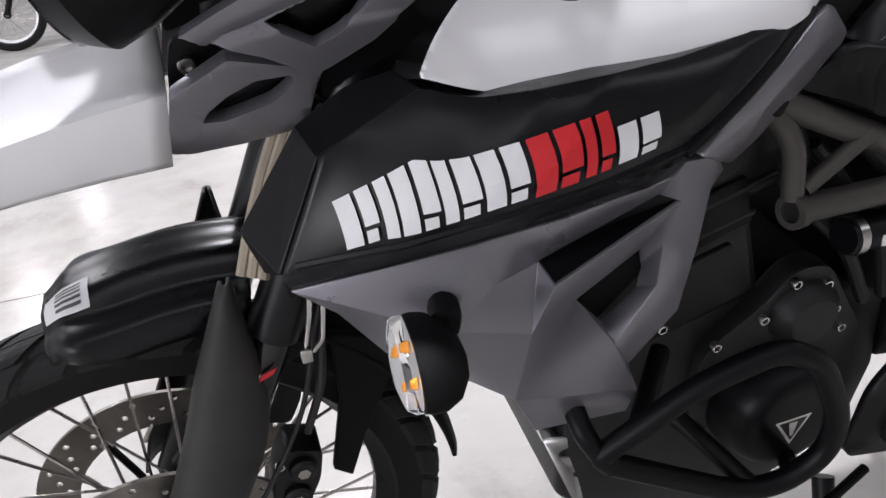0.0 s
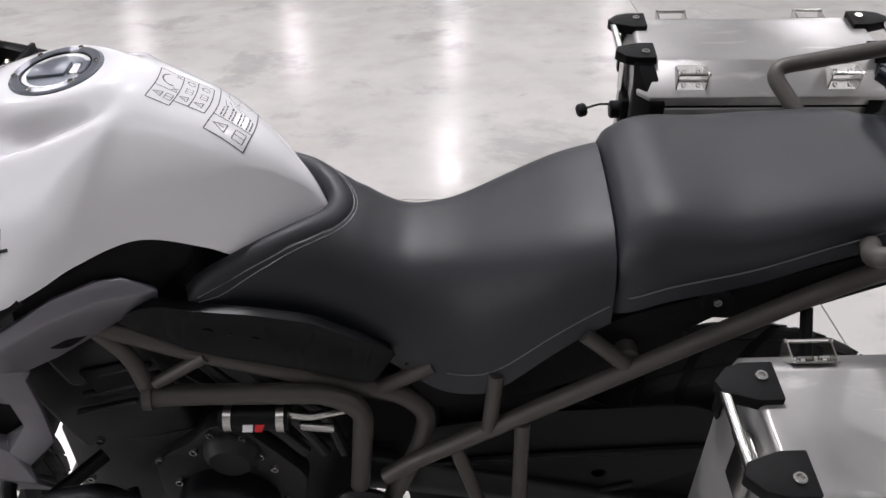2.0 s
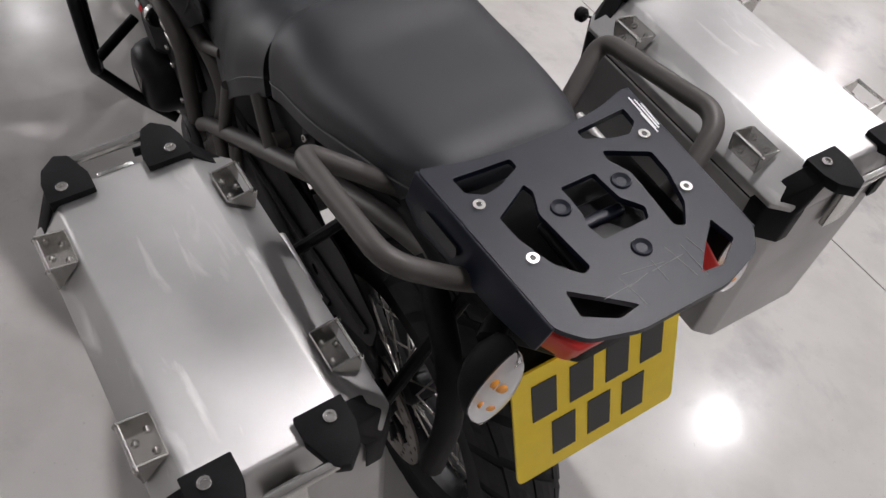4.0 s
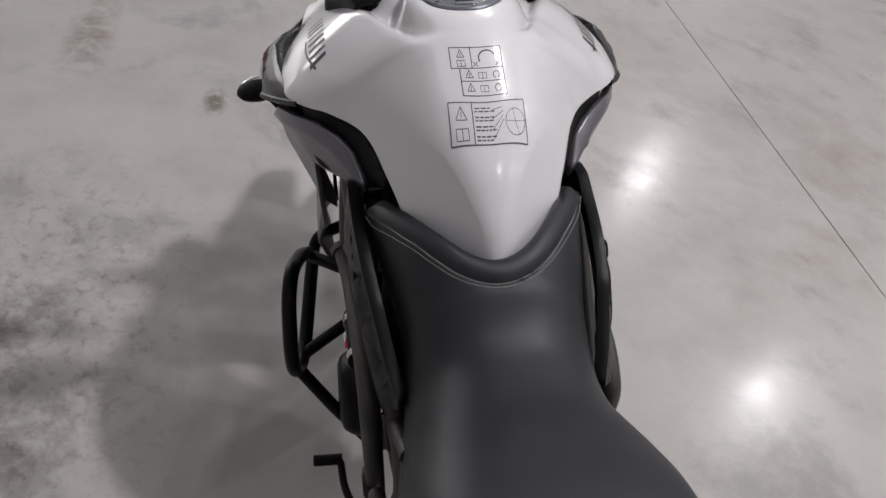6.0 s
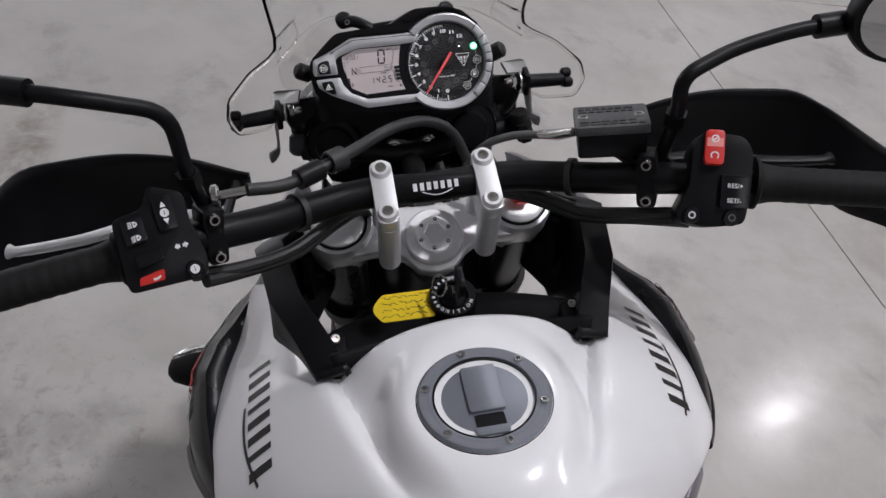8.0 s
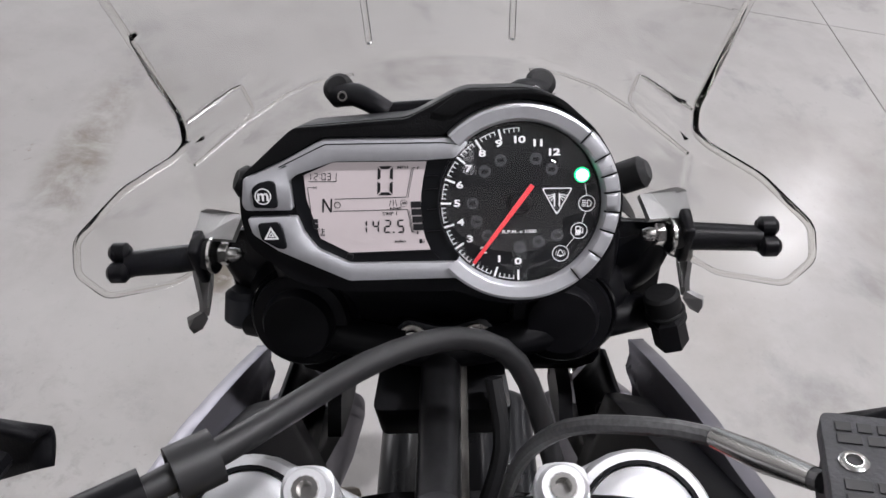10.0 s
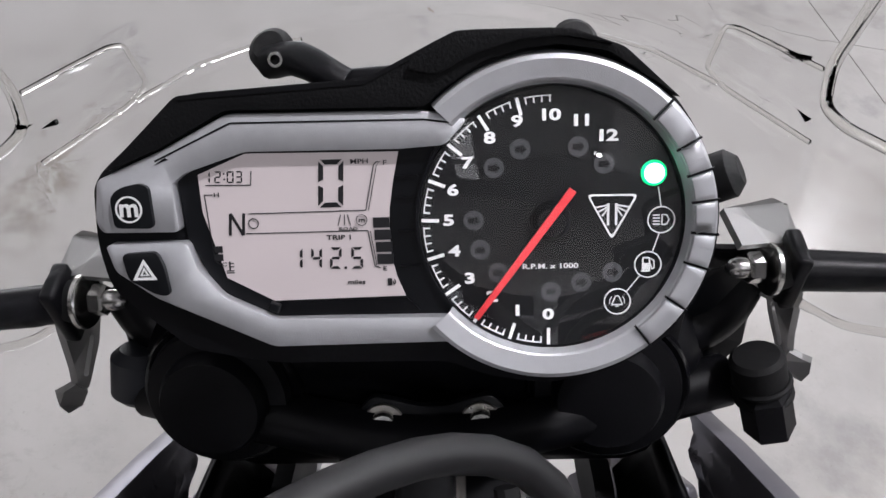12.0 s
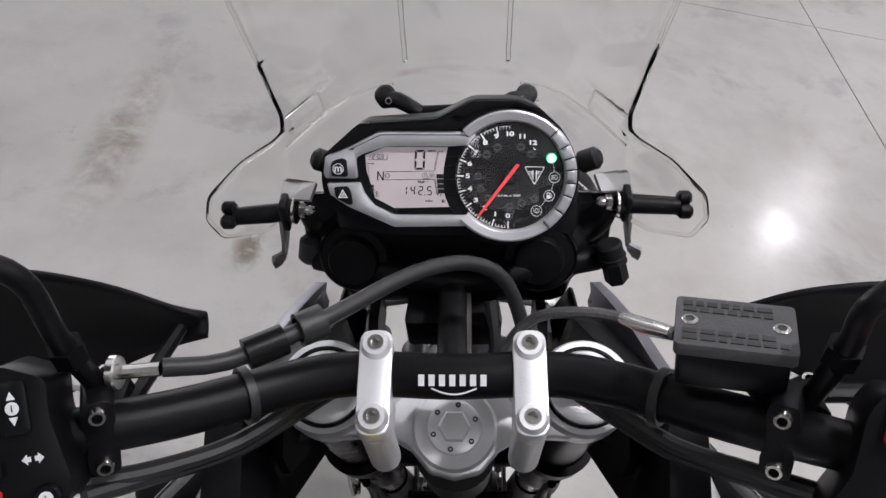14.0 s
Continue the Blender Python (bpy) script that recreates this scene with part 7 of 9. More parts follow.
    def fn(u, v):
        th = radians(-7 + 29 * u)
        q = -1 + 2 * v
        s = abs(q)
        n = 1 - 0.3 * smoothstep(0.25, 0.0, u) ** 2
        return AXLE_F + Vector((R(u, s) * math.sin(th), math.copysign(prof_y(s) * n, q), R(u, s) * math.cos(th)))
    mg = part("front_mudguard", grid(fn, linspace(0, 1, 36), linspace(0, 1, 49)), BLACKGLOSS, bike, "smooth black front mudguard with a white sticker", solid=0.004, sharp=50)

    def flap(u, v):
        th = radians(30 + 49 * u)
        q = -1 + 2 * v
        r = 0.382 - 0.012 * u - 0.01 * abs(q) ** 4
        return AXLE_F + Vector((r * math.sin(th), (0.066 + 0.008 * u) * q, r * math.cos(th)))
    part("splash_flap", grid(flap, linspace(0, 1, 20), linspace(0, 1, 15)), PLASTIC, mg, "black rear flap of the mudguard", solid=0.005)
    part("mudguard_stay", plate([(0.2, 0.68), (0.255, 0.66), (0.262, 0.6), (0.225, 0.52), (0.2, 0.45), (0.178, 0.47), (0.2, 0.58)], step=0, fn=lambda x, z: Vector((x, -0.06, z))), PLASTIC, mg, smooth=False, solid=0.012, bevel=0.003)

    def stick(u, v):
        p = fn(0.02 + 0.25 * u, 0.28 + 0.18 * v)
        q = p - AXLE_F
        return AXLE_F + q * (1 + 0.0035 / q.length) + Vector((0, -0.0015, 0))
    st = part("sticker", grid(stick, linspace(0, 1, 10), linspace(0, 1, 10)), WHITEDECAL, mg, "white stock sticker with grey print bars")
    for k in range(5):
        def bar(u, v):
            p = stick(0.3 + 0.55 * u, 0.14 + 0.16 * k + 0.085 * v)
            q = p - AXLE_F
            return AXLE_F + q * (1 + 0.0006 / q.length) + Vector((0, -0.0006, 0))
        part("print_bar", grid(bar, linspace(0, 1, 4), linspace(0, 1, 3)), GREYDECAL, st, smooth=False)
    # plastic splash guard behind the wheel top
    part("radiator", box((0.3, 0, 0.72), (0.05, 0.16, 0.24), pose(0, 0, 0, 0, -14, 0)), ENGINE, bike, "dark radiator behind the front wheel", bevel=0.008)
    for k in range(2):
        part("down_pipe", sweep(smooth_path([(0.5, -0.04 + 0.08 * k, 0.62), (0.46, -0.05 + 0.1 * k, 0.58), (0.455, -0.05 + 0.1 * k, 0.48), (0.5, -0.03 + 0.06 * k, 0.36), (0.6, 0.0, 0.3)]), 0.021, 16), ENGINE, bike, "dark exhaust header pipe")


build_fork()


BRACKET = material("dull_bracket_steel", (0.32, 0.318, 0.315), 0.46, metal=0.9, grain=0.12, scale=40)


COVER = material("glossy_black_cover", (0.004, 0.004, 0.005), 0.2, spec=0.5, grain=0.2, scale=30)


def build_fairing():
    for side in (-1, 1):
        # grey cowl: a nose with one dark cell, and an arm with another that climbs to the cockpit wall
        def cowl_at(x, z, lift=0.0):
            # leans in below the arm and flares out above it to the cockpit wall
            return Vector((x, side * (0.136 - 0.42 * max(1.045 - z, 0) + 0.08 * (x - 0.15) + 0.27 * max(z - 1.05, 0) + lift), z))

        nose_line = [(0.107, 0.996), (0.094, 0.94), (0.097, 0.936), (0.112, 0.933), (0.155, 0.937), (0.204, 0.947), (0.209, 0.952), (0.214, 0.967), (0.221, 0.996), (0.228, 1.008), (0.209, 1.01), (0.179, 1.019), (0.155, 1.026), (0.126, 1.008)]
        arm_line = [(0.124, 1.05), (0.159, 1.068), (0.194, 1.084), (0.232, 1.1), (0.274, 1.113), (0.304, 1.124), (0.326, 1.13), (0.32, 1.078), (0.294, 1.055), (0.266, 1.029), (0.227, 1.006), (0.214, 1.006), (0.181, 1.026), (0.155, 1.037)]
        cell_low = round_outline([(0.126, 0.967), (0.132, 0.977), (0.149, 0.991), (0.173, 1.003), (0.2, 1.004), (0.203, 0.999), (0.196, 0.989), (0.183, 0.978), (0.145, 0.966)], 0.003, 3)
        cell_high = round_outline([(0.186, 1.051), (0.209, 1.061), (0.243, 1.074), (0.271, 1.079), (0.269, 1.07), (0.261, 1.06), (0.24, 1.039), (0.221, 1.029), (0.196, 1.045)], 0.003, 3)

        def nose_at(x, z):
            # a soft swell along the outer rim of the cell
            return cowl_at(x, z, -0.004 + 0.005 * smoothstep(0.93, 0.955, z))

        cowl = part("fairing_cowl", plate(round_outline(nose_line, 0.004, 3), [cell_low], 0.012, nose_at), GREY, bike, "matt grey fairing cowl with two dark cells", solid=0.014, bevel=0.003)

        def arm_at(x, z):
            # the broad upper face leans in above a groove, the rim of the cell stands proud below it
            ridge = 1.044 + 0.335 * (x - 0.155)
            return cowl_at(x, z, 0.006 - 0.06 * max(z - ridge - 0.012, 0) - 0.004 * math.exp(-(((z - ridge - 0.002) / 0.006) ** 2)))

        arm = part("cowl_arm", plate(round_outline(arm_line, 0.003, 3), [cell_high], 0.003, arm_at), GREY, cowl, solid=0.012, bevel=0.002)
        for c, owner in ((cell_low, cowl), (cell_high, arm)):
            mx, mz = (sum(p[k] for p in c) / len(c) for k in (0, 1))
            back = [(mx + 1.14 * (x - mx), mz + 1.22 * (z - mz)) for x, z in c]
            part("cell", plate(back, step=0, fn=lambda x, z: cowl_at(x, z, -0.01)), SATIN, owner, solid=0.005)
        part("cowl_mount", prism(round_outline([(0.108, 1.003), (0.115, 1.028), (0.165, 1.04), (0.19, 1.02), (0.164, 1.004), (0.129, 0.985), (0.105, 0.98)], 0.006), 0.01, Matrix(((1, 0, 0, 0), (0, 0, side, side * 0.089), (0, 1, 0, 0), (0, 0, 0, 1)))), SATIN, cowl)
        bolt((0.124, side * 0.089, 1.008), (0, side, 0), 0.008, cowl, h=0.006)
        # black inner panel below the arm, back to the tank
        inside = {"a": (0.222, 1.016), "b": (0.336, 1.106), "c": (0.35, 1.085), "d": (0.345, 1.05), "e": (0.29, 1.01), "f": (0.225, 0.982)}
        part("inner_fairing", facets({k: (x, 0.118 + 0.16 * (x - 0.2), z) for k, (x, z) in inside.items()}, ["a b c d e f"], side), SATIN, bike, "black inner fairing panel", solid=0.008, smooth=False)
        # white beak
        def beak(u, v):
            x = 0.104 - 0.42 * u
            w = 0.104 - 0.062 * u**1.4
            z = 0.995 - 0.055 * u - 0.09 * u * u
            if v < 0.5:
                t = v / 0.5
                return Vector((x, side * w * t, z + 0.028 * (1 - t) * (1 - t) - 0.004))
            t = (v - 0.5) / 0.5
            return Vector((x - 0.01 * t, side * (w + 0.004 * math.sin(math.pi * t) - 0.012 * t), z - 0.004 - (0.066 - 0.035 * u) * t))
        part("beak", grid(beak, linspace(0, 1, 24), linspace(0, 1, 21)), WHITE, bike, "glossy white beak above the front wheel", solid=0.005)
        # headlamp
        hm = frame_at((0.088, side * 0.083, 1.1), (0.1, 1, 0), (-0.9, side * 0.05, -0.36))
        lamp = part("headlamp", lathe([(0, -0.088), (0.034, -0.087), (0.04, -0.08), (0.05, -0.05), (0.062, 0.0), (0.064, 0.03), (0.05, 0.05), (0, 0.055)], hm, 36), SATIN, bike, "glossy black headlamp pod")
        rc = part("rear_cover", lathe([(0, -0.108), (0.021, -0.108), (0.023, -0.104), (0.0235, -0.1), (0.0305, -0.099), (0.0315, -0.094), (0.0315, -0.086), (0, -0.086)], hm, 40), SATIN, lamp, "round black bulb cover with ribs")
        part("cover_rim", lathe([(0.031, -0.094), (0.0335, -0.095), (0.035, -0.092), (0.035, -0.084), (0.031, -0.084)], hm, 40, closed=True), COVER, lamp)
        for k in range(8):
            part("cover_rib", box((0.0265, 0, -0.1), (0.01, 0.0035, 0.006), hm @ pose(0, 0, 0, 0, 0, 45 * k + 12)), COVER, rc, bevel=0.001)
        # black side of the fairing, from the pod back to the cockpit wall, with its grey outer lip
        edge = [(0.144, 0.112, 1.062), (0.2, 0.116, 1.072), (0.25, 0.12, 1.085), (0.3, 0.134, 1.098), (0.33, 0.15, 1.105)]
        low = [(0.14, 0.095, 1.02), (0.2, 0.1, 1.005), (0.25, 0.108, 1.01), (0.3, 0.124, 1.035), (0.33, 0.142, 1.07)]
        fs = part("fairing_side", grid(lambda u, v: Vector(flip([along(edge, u).lerp(along(low, u), v)], side)[0]), linspace(0, 1, 17), linspace(0, 1, 5)), SATIN, bike, "black inner side of the fairing", solid=0.004)
        bolt(Vector((0.19, side * 0.109, 1.05)), (0.2, -side, 0.5), 0.006, fs, BLACKTUBE)
        part("lens", lathe([(0.0, 0.062), (0.03, 0.06), (0.05, 0.052), (0.05, 0.048), (0, 0.056)], hm, 36), LENS, lamp, "clear headlamp lens")
        # carrier with bracket for the screen
        part("carrier_arm", sweep(rounded([(0.155, side * 0.04, 1.12), (0.148, side * 0.1, 1.13), (0.138, side * 0.13, 1.14), (0.132, side * 0.138, 1.16)], 0.02), 0.012, 12), SATIN, bike, "black screen carrier arm")

        # the screen's carrier sits a little to the left of the middle
        def P(x, y, z):
            return Vector((x - (0.027 if side > 0 else 0.0165), side * (y + (0.0025 if side > 0 else 0.0035)), z - 0.0165))
        arm = [(0.163, 1.196), (0.174, 1.192), (0.181, 1.159), (0.182, 1.148), (0.177, 1.139), (0.154, 1.147), (0.132, 1.17), (0.137, 1.197)]
        slot = [(0.1765, 1.1475), (0.16, 1.1585), (0.157, 1.1535), (0.1735, 1.1435)]
        br = part("screen_bracket", plate(round_outline(arm, 0.003, 3), [round_outline(slot, 0.002, 3)], 0, lambda x, z: P(x, 0.1545 + 0.0015 * smoothstep(1.16, 1.148, z), z)), BRACKET, bike, "bent aluminium screen bracket with a slot", solid=0.003, smooth=False)
        foot = [P(0.1815, 0.156, 1.1495), P(0.1825, 0.162, 1.146), P(0.1815, 0.1675, 1.142), P(0.181, 0.169, 1.134), P(0.179, 0.168, 1.126), P(0.1745, 0.163, 1.126), P(0.176, 0.156, 1.138)]
        bm = bmesh.new()
        bm.faces.new([bm.verts.new(p) for p in foot])
        part("bracket_foot", bm, BRACKET, br, solid=0.003, smooth=False)
        fl = [P(0.1635, 0.155, 1.1955), P(0.165, 0.15, 1.1985), P(0.176, 0.124, 1.206), P(0.158, 0.12, 1.211), P(0.141, 0.148, 1.203), P(0.137, 0.155, 1.197)]
        bm = bmesh.new()
        bm.faces.new([bm.verts.new(p) for p in fl])
        part("bracket_flange", bm, BRACKET, br, solid=0.003, smooth=False)
        stud = (0.08, -side, 0.06)
        part("bracket_block", box((0, 0, 0), (0.02, 0.007, 0.032), Matrix.Translation(P(0.172, 0.149, 1.19)) @ pose(0, 0, 0, 0, 8, 0)), SATIN, br, bevel=0.002)
        part("bracket_bush", cyl(P(0.173, 0.144, 1.192), stud, 0.0095, 0.01, 24, chamfer=0.002), RUBBER, br)
        part("washer", cyl(P(0.174, 0.1395, 1.1925), stud, 0.0118, 0.003, 28, chamfer=0.0006), CHROME, br)
        part("hex_nut", cyl(P(0.175, 0.1325, 1.194), stud, 0.0068, 0.0065, 6, chamfer=0.001), CHROME, br, sharp=20)
        part("stud_tip", lathe([(0.0042, 0), (0.0046, 0.004), (0.0036, 0.0075), (0.0015, 0.0092), (0, 0.0095)], axis_matrix(P(0.1755, 0.1295, 1.1945), stud), 18), CHROME, br)
        kc = Vector((0.1595 if side < 0 else 0.1475, side * 0.1985, 1.1725))
        kn = part("screen_knob", sweep([P(0.172, 0.152, 1.19), P(0.172, 0.152, 1.19).lerp(kc, 0.6), kc], lambda s: 0.009 - 0.001 * s, 16), SATIN, bike, "black screen adjuster knob")
        for k in range(3):
            a = radians(120 * k)
            part("knob_wing", cyl(kc + Vector((0.0075 * math.cos(a), side * 0.004, 0.0075 * math.sin(a))), (0, 1, 0), 0.0065, 0.013, 16, chamfer=0.003), SATIN, kn)
        part("grommet", cyl((0.132, side * 0.116, 1.212), (0.2, side, 0.6), 0.01, 0.022, 20, chamfer=0.004), RUBBER, bike, "black rubber screen stop")
        # smooth inner wall between the pod and the bracket
        part("pod_wall", facets({"a": (0.138, 0.138, 1.18), "b": (0.138, 0.141, 1.15), "c": (0.142, 0.141, 1.126), "d": (0.15, 0.126, 1.113), "e": (0.152, 0.106, 1.124), "f": (0.148, 0.088, 1.15), "g": (0.14, 0.083, 1.185)}, ["a b c f g", "c d e f"], side), BLACKGLOSS, bike, "black inner wall of the headlamp pod", solid=0.004, smooth=False)
        if side < 0:
            part("pod_stop", cyl((0.156, -0.1345, 1.1275), (0.35, -0.15, -0.9), 0.0125, 0.026, 24, chamfer=0.004), material("dusty_rubber_plug", (0.016, 0.018, 0.024), 0.5), bike, "blue-black rubber plug")
        else:
            pl = part("pod_stop", cyl((0.172, 0.138, 1.141), (0.2, 0.28, -0.95), 0.0115, 0.016, 20, chamfer=0.002), RUBBER, bike, "black wiring connector below the pod")
            part("connector", cyl((0.1795, 0.1435, 1.1225), (0.2, 0.28, -0.95), 0.011, 0.024, 6, chamfer=0.002), SATIN, pl, sharp=20)
            for k in range(2):
                part("connector_rib", cyl((0.1735 + 0.0015 * k, 0.14 + 0.0017 * k, 1.135 - 0.006 * k), (0.2, 0.28, -0.95), 0.0128, 0.003, 20, chamfer=0.001), RUBBER, pl)
        # clips behind the panel hood
        cl = part("screen_clip", sweep(smooth_path([(0.094, side * 0.062, 1.25), (0.1, side * 0.05, 1.2535), (0.108, side * 0.038, 1.2515), (0.111, side * 0.03, 1.2485)]), lambda s: 0.0095 - 0.003 * s, 14, flat=0.75), SATIN, bike, "black moulded screen clip")
        part("clip_knob", cyl((0.091, side * 0.0615, 1.2515), (0.55, side * 0.15, 0.85), 0.0095, 0.014, 24, chamfer=0.003), RUBBER, cl)
        bolt((0.1005, side * 0.058, 1.2535), (0.87, 0, 0.5), 0.0035, cl)
    part("clip_bar", sweep([(0.108, -0.032, 1.247), (0.11, 0.0, 1.25), (0.108, 0.032, 1.247)], 0.005, 12), SATIN, bike, "black bar behind the panel hood")
    part("headlamp_bridge", sweep(smooth_path([(0.16, -0.13, 1.12), (0.18, -0.07, 1.125), (0.19, 0, 1.12), (0.18, 0.07, 1.125), (0.16, 0.13, 1.12)]), 0.012, 14), SATIN, bike, "black headlamp carrier")
    part("cable_shield", box((0.125, 0, 1.13), (0.09, 0.22, 0.14)), SATIN, bike, "black housing behind the headlamps", bevel=0.02)
    cm = frame_at((0.186, 0, 1.1275), (0, 1, 0), (0.87, 0, 0.5))
    hat = [(-0.033, -0.004), (-0.03, -0.011), (-0.018, -0.012), (-0.013, -0.006), (0.013, -0.006), (0.018, -0.012), (0.03, -0.011), (0.033, -0.004), (0.031, 0.006), (0.025, 0.012), (0.016, 0.01), (0.006, 0.007), (-0.006, 0.007), (-0.016, 0.01), (-0.025, 0.012), (-0.031, 0.006)]
    cp = part("carrier_plate", prism(round_outline(hat, 0.003), 0.005, cm), BLACKGLOSS, bike, "black hat-shaped carrier plate with two bolts", bevel=0.0012)
    for y in (-0.021, 0.0205):
        bolt(cm @ Vector((y, 0, 0.0)), (0.87, 0, 0.5), 0.0062, cp, h=0.005)
        part("bolt_flange", lathe([(0, 0.0012), (0.0085, 0.0012), (0.009, 0), (0, 0)], cm @ pose(y, 0, 0.0002), 24), STEEL, cp)
    part("steering_head_tube", sweep([(0.185, 0, 1.112), (0.22, 0, 1.096), (0.275, 0, 1.07)], 0.0135, 18), material("worn_head_tube", (0.06, 0.057, 0.052), 0.55, metal=0.2, tone=(0.16, 0.15, 0.14), grain=0.5, scale=60, bump=0.4, bump_scale=200), bike, "worn grey tube below the carrier plate")
    # white nose between the lamps
    def nose(u, v):
        y = -0.03 + 0.06 * v
        z = 1.12 - 0.14 * u
        return Vector((-0.03 - 0.05 * u + 0.02 * (2 * v - 1) ** 2, y * (1 + 0.6 * u), z))
    part("nose_panel", grid(nose, linspace(0, 1, 10), linspace(0, 1, 9)), WHITE, bike, "white nose panel between the headlamps", solid=0.005)
    build_screen()


def screen_x(y, z):
    y = abs(y)
    x = 0.02 + 0.125 * (min(y, 0.1435) / 0.1435) ** 2.6 + 0.3 * max(z - 1.25, 0) * smoothstep(0.0, 0.14, y) + 0.16 * max(z - 1.25, 0) * (1 - smoothstep(0.0, 0.14, y))
    # wings beside the panel flare outwards
    x += 0.9 * max(y - 0.1435, 0)
    # moulded ledge below, and a pocket beside the edge on either side
    x += 0.0045 * (1 - smoothstep(1.232, 1.2415, z)) * (1 - smoothstep(0.135, 0.16, y))
    x -= 0.004 * smoothstep(0.112, 0.119, y) * (1 - smoothstep(0.135, 0.1425, y)) * smoothstep(1.234, 1.2415, z) * (1 - smoothstep(1.26, 1.268, z))
    return x


def build_screen():
    """A clear moulded sheet with flared lower wings and a pocket on each side."""
    half = [(0.0, 1.16), (0.06, 1.158), (0.12, 1.158), (0.168, 1.163), (0.198, 1.18), (0.205, 1.205), (0.2, 1.226), (0.175, 1.243), (0.15, 1.2485), (0.1435, 1.254), (0.1415, 1.27), (0.145, 1.337), (0.15, 1.4), (0.15, 1.46), (0.12, 1.5), (0.06, 1.515), (0.0, 1.518)]
    outline = half + [(-y, z) for y, z in half[-2:0:-1]]

    def fn(y, z):
        return Vector((screen_x(y, z), y, z))
    ws = part("windscreen", plate(round_outline(outline, 0.006, 3), step=0.0035, fn=fn), GLASS, bike, "clear moulded polycarbonate windscreen", solid=0.0035, sharp=60)
    ws.visible_shadow = False
    ws.modifiers["thickness"].use_rim = False
    for side in (-1, 1):
        edge = [fn(side * y, z) + Vector((0.001, 0, 0)) for y, z in half[2:-2]]
        bead = part("screen_edge", sweep(rounded(edge, 0.006), 0.0021, 12), BEAD, ws, "polished rounded screen edge")
        bead.visible_shadow = False
        for path in ([(0.1425, 1.2385), (0.122, 1.2375), (0.117, 1.241), (0.119, 1.262), (0.1215, 1.2655), (0.14, 1.268)], [(0.12, 1.2375), (0.1, 1.238), (0.08, 1.236), (0.06, 1.232)]):
            line = part("moulded_line", sweep(rounded([fn(side * y, z) + Vector((0.003, 0, 0)) for y, z in path], 0.003), 0.0011, 8), BEAD, ws, "moulded line in the clear sheet")
            line.visible_shadow = False
        rib = part("rib", sweep(smooth_path([fn(side * 0.048, z) + Vector((0.003, 0, 0)) for z in (1.25, 1.3, 1.36, 1.42)]), 0.0022, 8), GLASS, ws, "moulded rib")
        rib.visible_shadow = False


build_fairing()


def build_indicators():
    for side in (-1, 1):
        for front in (True, False):
            if front:
                c, fwd = Vector((0.236, side * 0.312, 0.846)), Vector((-0.97, -0.08 * side, 0.1))
            else:
                c, fwd = Vector((1.835, side * 0.15, 0.995)), Vector((1, 0.05 * side, -0.05))
            m = frame_at(c, (-0.08, 0.985 * side, -0.16) if front else (0, 0.3 * side, -0.95), fwd)
            L = 0.046 if front else 0.056
            shell = [(L * math.cos(a), (0.0165 if front else 0.021) * math.copysign(abs(math.sin(a)) ** 1.25, math.sin(a)) * (1 + 0.25 * math.cos(a))) for a in (2 * math.pi * k / 32 for k in range(32))]
            pod = part("indicator", loft([[m @ Vector((x * s, y * s, z)) for x, y in shell] for s, z in ((1.0, 0.0), (1.03, -0.006), (1.0, -0.016), (0.82, -0.028), (0.45, -0.037), (0.05, -0.04))]), PLASTIC, bike, "clear-lens indicator on a black rubber stalk")
            part("bulb_plate", loft([[m @ Vector((x * s, y * s, z)) for x, y in shell] for s, z in ((0.9, 0.001), (0.6, 0.0012), (0.02, 0.0014))]), CAST, pod)
            part("bulb", lathe([(0, 0.006), (0.004, 0.005), (0.0055, 0), (0, 0)], m @ pose(-0.008, 0, 0.002), 16), AMBER, pod, "amber bulb")
            part("bulb", lathe([(0, 0.005), (0.003, 0.004), (0.0042, 0), (0, 0)], m @ pose(0.022, 0, 0.002), 16), AMBER, pod)
            lens = part("lens", loft([[m @ Vector((x * s, y * s, z)) for x, y in shell] for s, z in ((0.98, 0.001), (0.99, 0.006), (0.9, 0.012), (0.5, 0.016), (0.05, 0.017))]), LENS, pod, "clear ribbed lens")
            lens.visible_shadow = False
            a = m @ Vector((-0.03, 0, -0.03))
            b = Vector((0.278, side * 0.244, 0.845)) if front else Vector((1.78, side * 0.09, 1.02))
            part("stalk", sweep(smooth_path([b, b.lerp(a, 0.5) + Vector((0, side * 0.008, 0)), a]), 0.013, 12), PLASTIC, pod)


build_indicators()

# ---- frame, engine, guards ----


